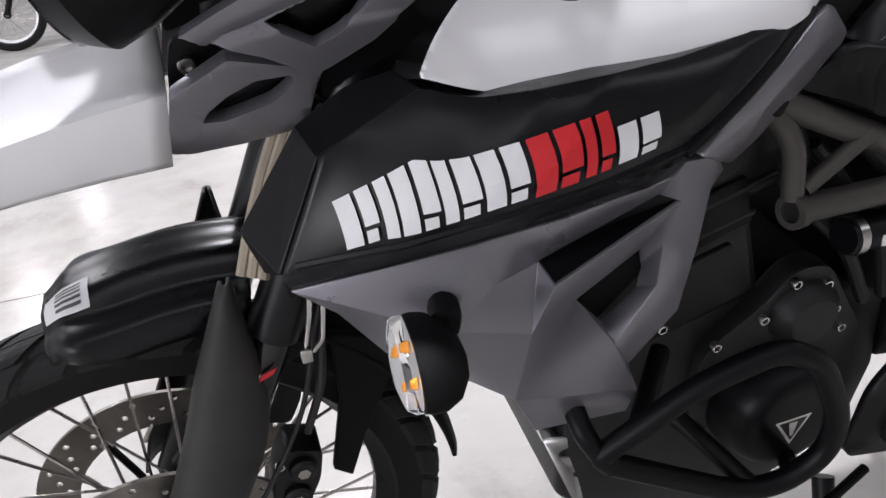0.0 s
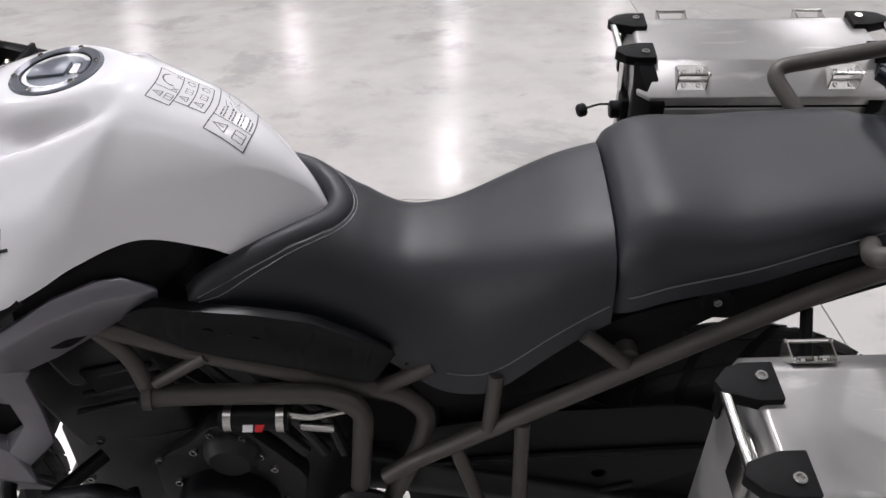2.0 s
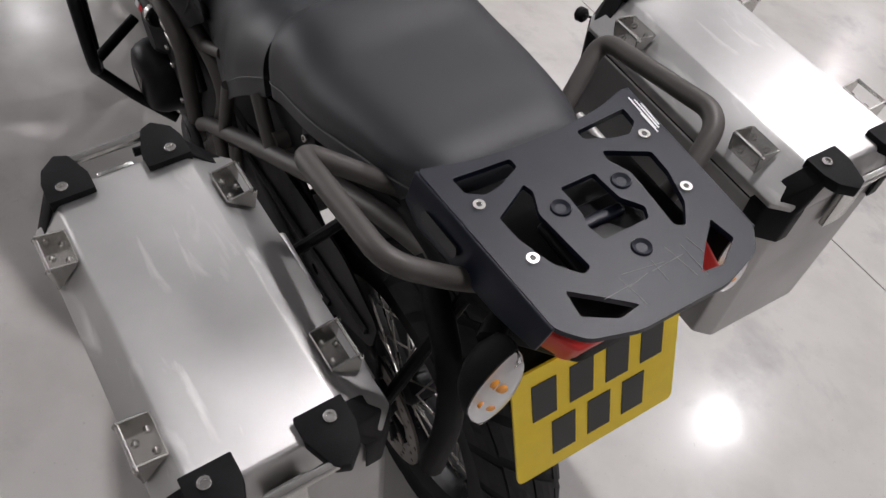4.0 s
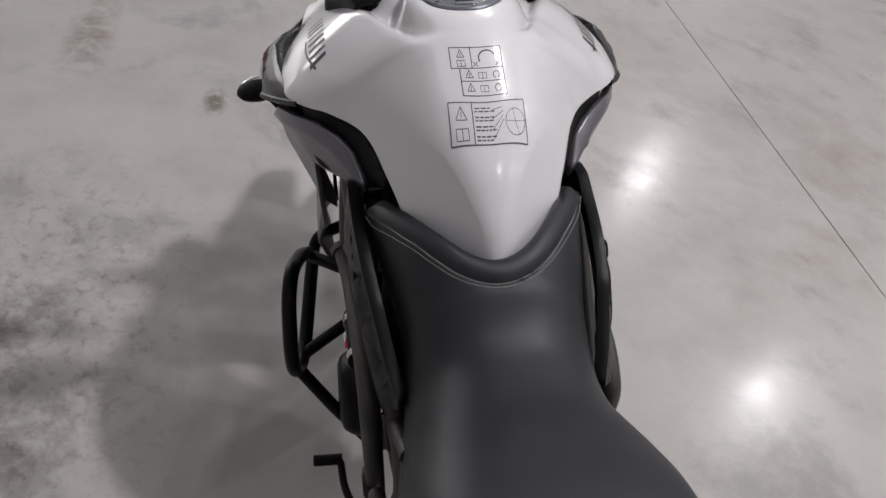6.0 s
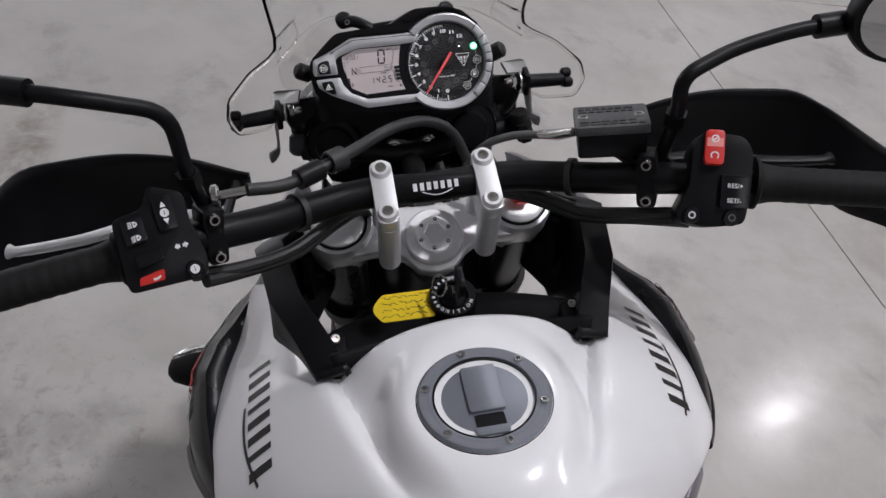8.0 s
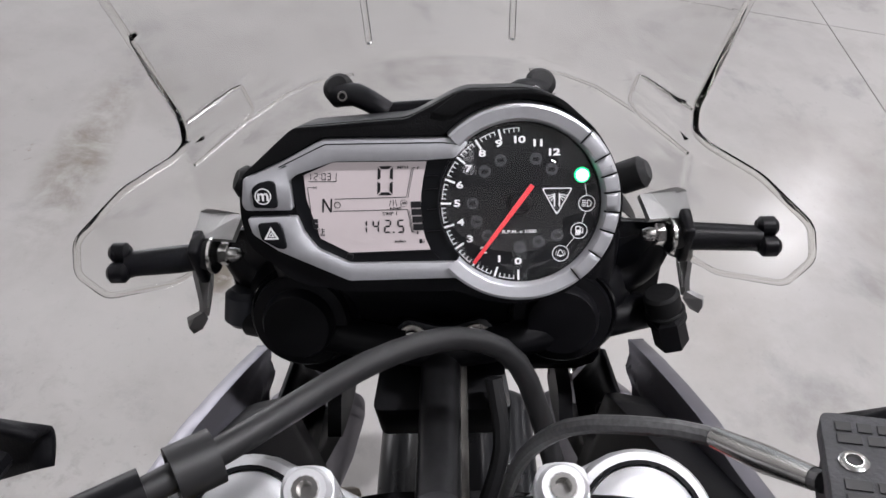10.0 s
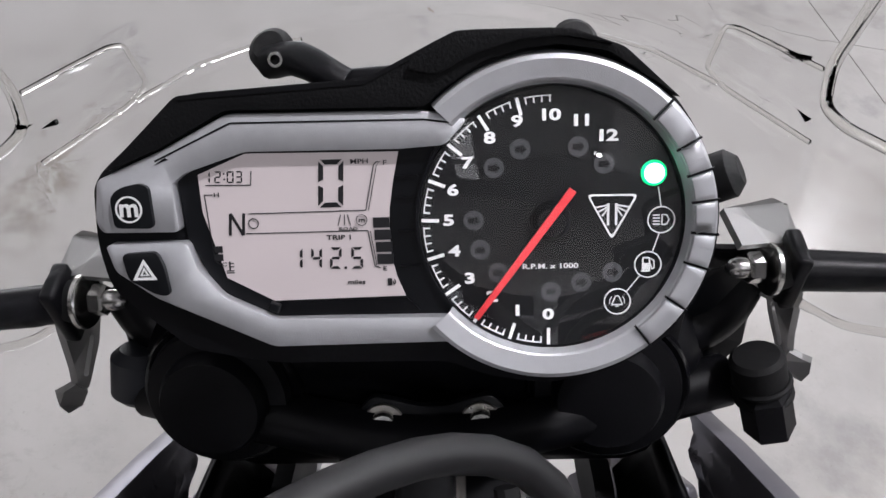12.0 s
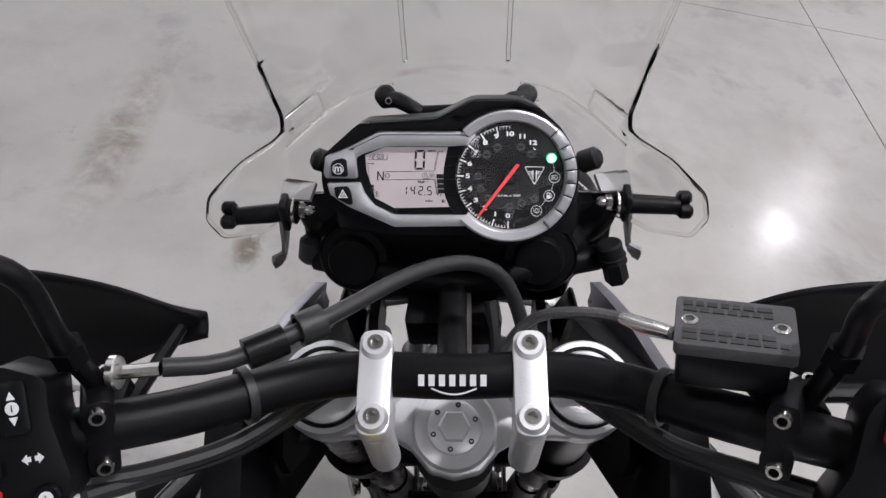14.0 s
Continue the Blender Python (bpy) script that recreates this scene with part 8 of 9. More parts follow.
def build_frame():
    for side in (-1, 1):
        y = side * 0.17
        main = [(0.599, side * 0.166, 0.926), (0.649, side * 0.166, 0.905), (0.74, side * 0.162, 0.859), (0.961, side * 0.135, 0.748), (1, side * 0.132, 0.729), (1.031, side * 0.134, 0.689), (1.018, side * 0.145, 0.625), (0.967, side * 0.162, 0.507)]
        fr = part("main_tube", sweep(rounded(main, 0.035), 0.0148, 16), TUBE, bike, "bronze-grey main frame tube")
        part("lower_tube", sweep(rounded([(0.668, side * 0.186, 0.797), (0.72, side * 0.178, 0.79), (0.9, y, 0.782), (0.945, y, 0.745), (0.93, y, 0.62), (0.915, y, 0.5)], 0.04), 0.0148, 16), TUBE, fr)
        part("tube_mouth", lathe([(0.0115, -0.004), (0.0185, -0.004), (0.0185, 0.008), (0.0115, 0.008)], axis_matrix((0.664, side * 0.187, 0.7975), (-0.95, side * 0.18, 0.1)), 24, closed=True), TUBE, fr)
        # black disc in place of the shade inside the open tube
        part("tube_bore_shade", cyl((0.666, side * 0.187, 0.797), (-0.95, side * 0.18, 0.1), 0.0118, 0.008), BLACKDECAL, fr)
        part("front_brace", sweep(rounded([(0.62, y, 0.912), (0.655, y * 1.04, 0.87), (0.662, y * 1.06, 0.81)], 0.03), 0.0112, 14), TUBE, fr)
        part("cross_brace", sweep([(0.675, y * 1.05, 0.815), (0.75, y, 0.86)], 0.009, 12), TUBE, fr)
        part("seat_strut", sweep([(0.962, side * 0.138, 0.751), (1.041, side * 0.128, 0.788)], 0.0115, 12), TUBE, fr)
        part("subframe_rail", sweep(smooth_path([(0.965, y, 0.58), (1.015, y, 0.625), (1.11, y * 0.99, 0.69), (1.32, y * 0.92, 0.823), (1.55, y * 0.78, 0.945), (1.7, y * 0.65, 0.985)]), 0.0132, 14), TUBE, fr)
        part("pillion_hanger", sweep([(1.07, y, 0.655), (1.11, y * 1.06, 0.5), (1.15, y * 1.12, 0.34)], 0.011, 12), TUBE, fr)
        part("pillion_hanger", sweep([(1.165, y, 0.715), (1.165, y * 1.06, 0.5), (1.152, y * 1.12, 0.34)], 0.011, 12), TUBE, fr)
        part("seat_post", sweep([(1.128, y * 0.9, 0.8), (1.118, y, 0.7)], 0.011, 12), TUBE, fr)
        part("seat_post", sweep([(1.24, y * 0.85, 0.87), (1.305, y * 0.92, 0.815)], 0.011, 12), TUBE, fr)
        pv = part("pivot_bolt", lathe([(0.006, 0.004), (0.018, 0.004), (0.02, 0), (0.02, -0.02), (0.006, -0.02)], axis_matrix((0.908, side * 0.186, 0.522), (0, side, 0)), 24, closed=True), ENGINE, fr)
        bolt((0.908, side * 0.184, 0.522), (0, side, 0), 0.008, pv)
        # side cover beneath the seat nose, with raised figures
        cover = [(0.648, 0.925), (0.68, 0.948), (0.712, 0.955), (0.75, 0.945), (0.82, 0.932), (0.89, 0.908), (0.95, 0.86), (0.992, 0.822), (0.955, 0.785), (0.877, 0.832), (0.733, 0.888)]
        cy = curve([(0.64, 0.176), (0.75, 0.175), (0.88, 0.163), (0.95, 0.15), (1.0, 0.136)])
        ac = part("side_cover", plate(round_outline(cover, 0.012, 3), step=0.02, fn=lambda x, z: Vector((x, side * (cy(x) - 0.012 * smoothstep(0.0, 0.035, z - (0.888 - 0.62 * max(x - 0.82, 0)))), z))), SATIN, bike, "black side cover below the seat", solid=0.016, bevel=0.004)
        tm = frame_at((0.79, side * 0.1755, 0.893), (-side * -0.96, 0, 0.27 * side) if side > 0 else (0.96, 0, -0.27), (0, side, 0.1))
        for k, ch in enumerate("800"):
            part("raised_figure", text_mesh(ch, 0.038, tm @ pose(0.029 * (k - 1), 0, 0), 0.001), SATIN, ac, "raised black figure")
        openings = [[(1.372, 0.858), (1.404, 0.884), (1.453, 0.878), (1.442, 0.86)], [(1.5, 0.932), (1.527, 0.934), (1.522, 0.915), (1.499, 0.918)], [(1.48, 0.924), (1.491, 0.931), (1.49, 0.92)], [(1.56, 0.945), (1.585, 0.955), (1.58, 0.938)]]
        part("under_seat_panel", plate(round_outline([(1.0, 0.8), (1.08, 0.76), (1.3, 0.89), (1.6, 0.99), (1.7, 1.02), (1.72, 0.97), (1.62, 0.93), (1.5, 0.882), (1.42, 0.842), (1.3, 0.785), (1.12, 0.7), (1.02, 0.7)], 0.012, 3), openings, 0, lambda x, z: Vector((x, side * (0.125 - 0.06 * max(x - 1.4, 0)), z))), PLASTIC, bike, "black tail side panel with cut openings", solid=0.01, smooth=False)
        bolt((1.485, side * 0.125, 0.886), (0, side, 0.1), 0.008, fr)
        bolt((1.536, side * 0.13, 0.941), (0, side, 0.1), 0.008, fr)
        lock = part("seat_catch", prism(round_outline([(-0.022, -0.011), (0.022, -0.011), (0.016, 0.011), (-0.018, 0.011)], 0.005), 0.012, frame_at((1.4, side * 0.138, 0.925), (0.95, 0, 0.25), (0, side, 0.2))), SATIN, bike, "grey helmet hook plate", bevel=0.003)
        bolt((1.4, side * 0.14, 0.925), (0, side, 0.2), 0.006, lock)
    for x, z in ((0.64, 0.88), (1.3, 0.83)):
        part("cross_tube", cyl((x, 0, z), (0, 1, 0), 0.014, 0.3), TUBE, bike)


build_frame()


def build_engine():
    blk = part("engine_block", loft([[(x, y, z) for y, z in ((-0.135 * w, z0), (-0.15 * w, (z0 + z1) / 2), (-0.13 * w, z1), (0.13 * w, z1), (0.15 * w, (z0 + z1) / 2), (0.135 * w, z0))] for x, z0, z1, w in ((0.45, 0.36, 0.62, 0.85), (0.52, 0.3, 0.7, 1.0), (0.62, 0.27, 0.68, 1.0), (0.75, 0.27, 0.64, 0.98), (0.86, 0.3, 0.6, 0.9), (0.92, 0.34, 0.56, 0.8))]), ENGINE, bike, "black cast engine block", bevel=0.012)
    part("cylinder", box((0.565, 0, 0.72), (0.2, 0.28, 0.2), pose(0, 0, 0, 0, -16, 0)), ENGINE, blk, bevel=0.015)
    part("cylinder_head", box((0.61, 0, 0.83), (0.19, 0.3, 0.09), pose(0, 0, 0, 0, -16, 0)), ENGINE, blk, bevel=0.014)
    for k in range(3):
        part("head_rib", box((0.575 + 0.02 * k, -0.152, 0.73 + 0.04 * k), (0.1, 0.01, 0.008), pose(0, 0, 0, 0, -16, 0)), ENGINE, blk, bevel=0.003)
    part("airbox", box((0.76, 0, 0.88), (0.26, 0.24, 0.12), pose(0, 0, 0, 0, 10, 0)), PLASTIC, bike, "black airbox under the tank", bevel=0.02)
    part("coil_plate", box((0.6, -0.15, 0.79), (0.07, 0.012, 0.06), pose(0, 0, 0, 0, -16, 0)), SATIN, blk, bevel=0.003)
    for side in (-1, 1):
        y = side * 0.15
        cov = part("engine_cover", prism(round_outline([(0.61, 0.6), (0.675, 0.645), (0.715, 0.69), (0.76, 0.685), (0.8, 0.62), (0.84, 0.56), (0.82, 0.47), (0.74, 0.4), (0.64, 0.41), (0.6, 0.5)], 0.03, 5), 0.03, Matrix(((1, 0, 0, 0), (0, 0, side, side * 0.157), (0, 1, 0, 0), (0, 0, 0, 1)))), ENGINE, blk, "black engine side cover", bevel=0.006)
        for x, z in ((0.712, 0.674), (0.756, 0.662), (0.777, 0.62), (0.678, 0.632), (0.62, 0.609), (0.793, 0.587), (0.637, 0.55), (0.8, 0.5), (0.62, 0.47), (0.545, 0.66), (0.5, 0.56)):
            bolt((x, side * 0.158, z), (0, side, 0), 0.0068, cov, h=0.008)
        part("upper_blister", lathe([(0, 0.026), (0.03, 0.024), (0.042, 0.012), (0.045, 0), (0, 0)], axis_matrix((0.735, side * 0.156, 0.625), (0, side, 0)), 32), ENGINE, cov)
        r = 0.078
        al = part("alternator_cover" if side < 0 else "clutch_cover", lathe([(0, 0.052), (0.05, 0.052), (0.064, 0.047), (0.072, 0.036), (r, 0.02), (r + 0.002, -0.01), (0, -0.01)], axis_matrix((0.708, side * 0.165, 0.5), (0.02, side, 0.05)), 48), SATIN, cov, "round black engine cover with a triangular mark")
        fm = frame_at((0.705, side * 0.2185, 0.498), (-side * -1.0 if side > 0 else 1, 0, 0), (0, side, 0.05))
        part("cover_mark", prism([(-0.026, 0.018), (0.024, 0.02), (0.0, -0.024)], 0.001, fm, [[(-0.02, 0.0145), (0.018, 0.016), (0.0, -0.017)]]), CHROME, al, "plain triangle mark", smooth=False)
        part("cover_mark", prism([(-0.006, 0.012), (0.006, 0.012), (0.002, -0.01), (-0.002, -0.01)], 0.001, fm), CHROME, al, smooth=False)
        # crash bar: one loop of tube with two stays
        o = side if side < 0 else 0.9
        g = [(0.446, o * 0.249, 0.577), (0.433, o * 0.247, 0.592), (0.528, o * 0.263, 0.675), (0.603, o * 0.276, 0.709), (0.647, o * 0.284, 0.685), (0.686, o * 0.29, 0.601), (0.683, o * 0.29, 0.542), (0.637, o * 0.282, 0.501), (0.585, o * 0.273, 0.503), (0.446, o * 0.249, 0.577)]
        gb = part("crash_bar", sweep(rounded(g, 0.035), 0.0128, 14), BLACKTUBE, bike, "black tubular engine crash bar")
        part("crash_stay", sweep(rounded([(0.44, o * 0.248, 0.582), (0.418, o * 0.236, 0.62), (0.424, side * 0.15, 0.66)], 0.02), 0.0115, 12), BLACKTUBE, gb)
        part("crash_stay", sweep([(0.47, o * 0.253, 0.62), (0.545, side * 0.165, 0.63)], 0.0115, 12), BLACKTUBE, gb)
        part("crash_stay", sweep([(0.61, o * 0.277, 0.502), (0.56, side * 0.17, 0.54)], 0.0115, 12), BLACKTUBE, gb)
        part("crash_stay", sweep(rounded([(0.655, o * 0.285, 0.515), (0.7, side * 0.23, 0.455), (0.75, side * 0.17, 0.41)], 0.02), 0.0115, 12), BLACKTUBE, gb)
        # foot peg and hanger
        fp = part("foot_peg", sweep([(0.9, side * 0.19, 0.39), (0.9, side * 0.3, 0.392)], lambda s: 0.014 if int(s * 20) % 2 else 0.0125, 12), RUBBER, bike, "black rubber foot peg")
        for k in range(7):
            part("peg_rib", cyl((0.9, side * (0.215 + 0.013 * k), 0.392), (0, 1, 0), 0.0165, 0.005, 14), RUBBER, fp)
        part("peg_hanger", plate(round_outline([(0.84, 0.36), (0.93, 0.34), (0.99, 0.42), (0.96, 0.55), (0.9, 0.56), (0.85, 0.48)], 0.02), step=0, fn=lambda x, z: Vector((x, side * 0.182, z))), ENGINE, fp, solid=0.012)
    part("shock_reservoir", sweep([(0.745, -0.176, 0.738), (0.84, -0.172, 0.734)], 0.02, 20), SATIN, bike, "black shock reservoir with silver clamps")
    res = bpy.data.objects["shock_reservoir"]
    for x in (0.757, 0.83):
        part("clamp_band", lathe([(0.0202, -0.0055), (0.0225, -0.0055), (0.0225, 0.0055), (0.0202, 0.0055)], axis_matrix((x, -0.1745, 0.7365), (1, 0.04, -0.04)), 28, closed=True), CHROME, res, "silver clamp band")
    lm = frame_at((0.793, -0.1955, 0.7365), (1, 0.04, -0.04), (0, -0.95, 0.3))
    part("label", prism([(-0.015, -0.006), (-0.001, -0.006), (0.001, 0.006), (-0.013, 0.006)], 0.0012, lm), WHITEDECAL, res, "white and red maker blocks", smooth=False)
    part("label", prism([(0.002, -0.006), (0.012, -0.006), (0.017, 0.006), (0.004, 0.006)], 0.0012, lm), REDDECAL, res, smooth=False)
    part("reservoir_hose", sweep(smooth_path([(0.84, -0.172, 0.738), (0.87, -0.172, 0.733), (0.92, -0.15, 0.72)]), 0.006, 10), CHROME, bike, "silver hose end")
    part("bracket", box((0.875, -0.17, 0.705), (0.05, 0.01, 0.014), pose(0, 0, 0, 0, 8, 0)), CHROME, bike, "bright steel bracket", bevel=0.003)
    # bash plate
    bp = [(0.42, 0.5), (0.5, 0.47), (0.52, 0.36), (0.6, 0.28), (0.8, 0.25), (0.8, 0.235), (0.58, 0.255), (0.48, 0.33)]
    for side in (-1, 1):
        holes = [[(cx + 0.014 * math.cos(a), cz + 0.009 * math.sin(a)) for a in (2 * math.pi * k / 14 for k in range(14))] for cx, cz in ((0.46, 0.455), (0.482, 0.41))]
        part("bash_plate", plate([(0.425, 0.49), (0.49, 0.475), (0.53, 0.36), (0.62, 0.29), (0.8, 0.27), (0.8, 0.235), (0.58, 0.25), (0.48, 0.33)], holes, 0, lambda x, z: Vector((x, side * 0.125, z))), ALU, bike, "brushed aluminium bash plate", solid=0.004)
    part("bash_plate", grid(lambda u, v: Vector((0.425 + 0.375 * u, -0.125 + 0.25 * v, 0.49 - 0.255 * smoothstep(0, 0.6, u) ** 0.8)), linspace(0, 1, 14), linspace(0, 1, 5)), ALU, bike, "brushed aluminium bash plate", solid=0.004)
    # gear lever and side stand
    gl = part("gear_lever", sweep(rounded([(0.87, -0.2, 0.34), (0.79, -0.225, 0.33), (0.74, -0.228, 0.335), (0.735, -0.235, 0.338)], 0.02), 0.007, 10), BLACKTUBE, bike, "black gear lever with a rubber toe piece")
    part("toe_piece", sweep([(0.735, -0.225, 0.338), (0.733, -0.278, 0.34)], 0.0105, 12), RUBBER, gl)
    st = part("side_stand", sweep(smooth_path([(0.86, -0.15, 0.27), (0.83, -0.23, 0.16), (0.8, -0.3, 0.095)]), lambda s: 0.016 - 0.004 * s, 12), BLACKTUBE, bike, "black side stand touching the floor")
    part("stand_foot", prism(round_outline([(-0.035, -0.022), (0.035, -0.022), (0.04, 0.0), (0.035, 0.022), (-0.035, 0.022)], 0.01), 0.008, pose(0.795, -0.308, 0.1, 0, 0, 20) @ pose(0, 0, 0, -11.4)), BLACKTUBE, st)
    for k in range(3):
        part("breather_hose", sweep(smooth_path([(0.66 + 0.05 * k, -0.14, 0.84), (0.7 + 0.06 * k, -0.15, 0.78), (0.78 + 0.05 * k, -0.145, 0.7), (0.84 + 0.03 * k, -0.14, 0.6)]), 0.009, 10), HOSE, bike, "black engine hose")
    part("swing_arm", loft([[(x, y * w, z) for y, z in ((-0.115, zc - h), (-0.125, zc), (-0.115, zc + h), (-0.075, zc + h), (-0.07, zc), (-0.075, zc - h))] for x, zc, h, w in ((0.92, 0.5, 0.045, 1.0), (1.1, 0.46, 0.04, 1.0), (1.35, 0.4, 0.034, 1.05), (1.56, 0.36, 0.03, 1.08))]), ENGINE, bike, "black swing arm", bevel=0.006)
    part("swing_arm", loft([[(x, -y * w, z) for y, z in ((-0.115, zc - h), (-0.125, zc), (-0.115, zc + h), (-0.075, zc + h), (-0.07, zc), (-0.075, zc - h))] for x, zc, h, w in ((0.92, 0.5, 0.045, 1.0), (1.1, 0.46, 0.04, 1.0), (1.35, 0.4, 0.034, 1.05), (1.56, 0.36, 0.03, 1.08))]), ENGINE, bike, "black swing arm", bevel=0.006)
    part("shock_absorber", sweep([(0.98, 0, 0.48), (0.99, 0, 0.72)], lambda s: 0.036 if int(s * 16) % 2 else 0.028, 18), SATIN, bike, "black rear shock")
    # black box added to fill the dark space where the floor showed through
    part("rear_fill_box", box((0.94, 0, 0.7), (0.22, 0.22, 0.26)), PLASTIC, bike, "black box added to fill the dark space behind the engine", bevel=0.02)
    part("battery_box", box((1.14, 0, 0.76), (0.2, 0.19, 0.12)), PLASTIC, bike, "black box under the seat", bevel=0.015)
    # black plates stand for the chain guard and the shadow round the wheel
    inner = [(0.93, 0.74), (1.1, 0.73), (1.2, 0.7), (1.36, 0.62), (1.52, 0.5), (1.52, 0.36), (1.2, 0.4), (0.95, 0.44)]
    for s in (-1, 1):
        part("chain_guard_and_shade" if s < 0 else "wheel_shade_panel", plate(round_outline(inner, 0.02), step=0.06, fn=lambda x, z: Vector((x, s * (0.088 + 0.02 * (x - 0.93)), z))), PLASTIC, bike, "black plate for guard and shade beside the rear wheel", solid=0.006)
    part("rear_inner_guard", grid(lambda u, v: AXLE_R + Vector((0.375 * math.cos(radians(168 - 36 * u)), -0.1 + 0.2 * v, 0.375 * math.sin(radians(168 - 36 * u)) + 0.02)), linspace(0, 1, 20), linspace(0, 1, 6)), PLASTIC, bike, "black inner rear mudguard", solid=0.005)
    part("exhaust_silencer", sweep(smooth_path([(0.95, 0.15, 0.5), (1.15, 0.19, 0.58), (1.3, 0.215, 0.66), (1.62, 0.23, 0.78)]), lambda s: 0.03 + 0.024 * smoothstep(0.3, 0.5, s), 20), ENGINE, bike, "dark exhaust silencer")


build_engine()
rear, rax = build_wheel("rear_wheel", AXLE_R, 0.335, 0.074, 0.232, "rear spoked wheel with block tread tyre", 32, 26)
build_disc(rear, rax, -0.09, 0.125, 0.085, 36)
part("sprocket", lathe([(0.07, -0.002), (0.105, -0.002), (0.105, 0.004), (0.07, 0.004)], rax @ pose(0, 0, 0.09), 44, closed=True), STEEL, rear)

# ---- tail ----


RACK = material("blue_black_powder_coat", (0.006, 0.0085, 0.018), 0.4, spec=0.28, grain=0.2, scale=30, bump=0.15, bump_scale=900)


def build_rack():
    """A folded sheet with cut-outs, its two flanks bent down, standing over the tail."""
    top = 1.0985
    m = pose(0, 0, top)
    out = [(1.645, -0.13), (1.658, -0.08), (1.664, -0.03), (1.664, 0.03), (1.658, 0.08), (1.645, 0.13), (1.855, 0.117), (1.878, 0.097), (1.892, 0.05), (1.892, -0.05), (1.878, -0.097), (1.855, -0.117)]

    def poly(pts):
        return round_outline(pts, 0.003, 3)

    holes = []
    for s in (-1, 1):
        holes.append(poly([(1.671, s * 0.106), (1.675, s * 0.041), (1.687, s * 0.041), (1.7, s * 0.07), (1.703, s * 0.088), (1.692, s * 0.104)][::s]))
        holes.append(poly([(1.709, s * 0.048), (1.721, s * 0.045), (1.746, s * 0.056), (1.818, s * 0.05), (1.822, s * 0.06), (1.8, s * 0.078), (1.762, s * 0.09), (1.733, s * 0.092)][::s]))
        holes.append(poly([(1.828, s * 0.086), (1.856, s * 0.09), (1.874, s * 0.06), (1.871, s * 0.036), (1.848, s * 0.062)][::s]))
    holes.append(poly([(1.729, -0.019), (1.729, 0.022), (1.766, 0.025), (1.786, 0.04), (1.799, 0.034), (1.799, -0.02), (1.779, -0.024), (1.764, -0.019)]))
    rack = part("luggage_rack", prism(round_outline(out, 0.008, 3), 0.007, m, holes), RACK, bike, "blue-black cut-out luggage rack", bevel=0.0018, smooth=False)
    for s in (-1, 1):
        flank = {"a": (1.645, 0.13, top - 0.001), "b": (1.855, 0.117, top - 0.001), "c": (1.85, 0.126, top - 0.036), "d": (1.8, 0.131, top - 0.046), "e": (1.675, 0.143, top - 0.046), "f": (1.65, 0.143, top - 0.03)}
        part("rack_side", facets(flank, ["a b c d e f"], s), RACK, rack, solid=0.005, bevel=0.0015)
        # no slot is cut: a black patch stands for its dark opening
        part("lashing_slot_shade", prism(round_outline([(-0.026, -0.007), (0.026, -0.007), (0.03, 0), (0.026, 0.007), (-0.026, 0.007), (-0.03, 0)], 0.003), 0.002, frame_at((1.705, s * 0.1395, top - 0.027), (1, -0.05 * s, 0), (0.06, s, 0.3))), BLACKDECAL, rack)
        part("front_lip", sweep(smooth_path([(x, y, top - 0.007) for x, y in ((1.647, s * 0.126), (1.661, s * 0.08), (1.667, s * 0.03), (1.667, 0))]), 0.0055, 10), RACK, rack)
        for x, y in ((1.711, 0.1005), (1.786, 0.0915)):
            sc = part("screw", lathe([(0, 0.001), (0.0028, 0.001), (0.003, 0.0022), (0.0062, 0.0022), (0.0068, 0.0)], m @ pose(x, s * y, 0.0), 20), CHROME, rack, "dull steel countersunk screw")
            # black plug in place of the shade in the screw's socket
            part("socket_shade", cyl(m @ Vector((x, s * y, 0.0011)), (0, 0, 1), 0.0027, 0.0014, 6), BLACKDECAL, sc)
    for x, y in ((1.75, -0.034), (1.75, 0.039), (1.823, 0.005)):
        w = part("screw_well", lathe([(0.0055, 0.0004), (0.0095, 0.0022), (0.0105, 0.0), (0.0055, -0.006), (0, -0.006)], m @ pose(x, y, 0), 24), RACK, rack)
        part("socket_screw", cyl(m @ Vector((x + 0.001, y, -0.003)), (0, 0, 1), 0.0045, 0.004, 12), STEEL, w)
    # cast web seen through the middle opening
    part("catch_web", box((1.765, 0.0, top - 0.022), (0.012, 0.07, 0.01)), RACK, rack, bevel=0.003)
    part("catch_pad", box((1.785, 0.0, top - 0.03), (0.09, 0.1, 0.012)), SATIN, rack, bevel=0.004)
    for k, (x, y, l, a) in enumerate(((1.685, 0.122, 0.05, -4), (1.688, 0.1255, 0.045, -5), (1.69, 0.1285, 0.034, -6), (1.7, 0.1195, 0.03, -3))):
        part("scuff", box((0, 0, 0), (l, 0.0017, 0.0004), m @ pose(x, y - 0.0025, 0.0004, 0, 0, a)), WHITEDECAL, rack, "white scuff line on the rack edge", smooth=False)
    rnd = random.Random(11)
    for k in range(9):
        part("scratch", box((0, 0, 0), (0.02 + 0.03 * rnd.random(), 0.0007, 0.0003), m @ pose(1.84 + 0.02 * rnd.random(), -0.045 + 0.012 * k, 0.0003, 0, 0, rnd.choice((0, 8, 80, 92, 100)))), GREYDECAL, rack, "grey scratch", smooth=False)
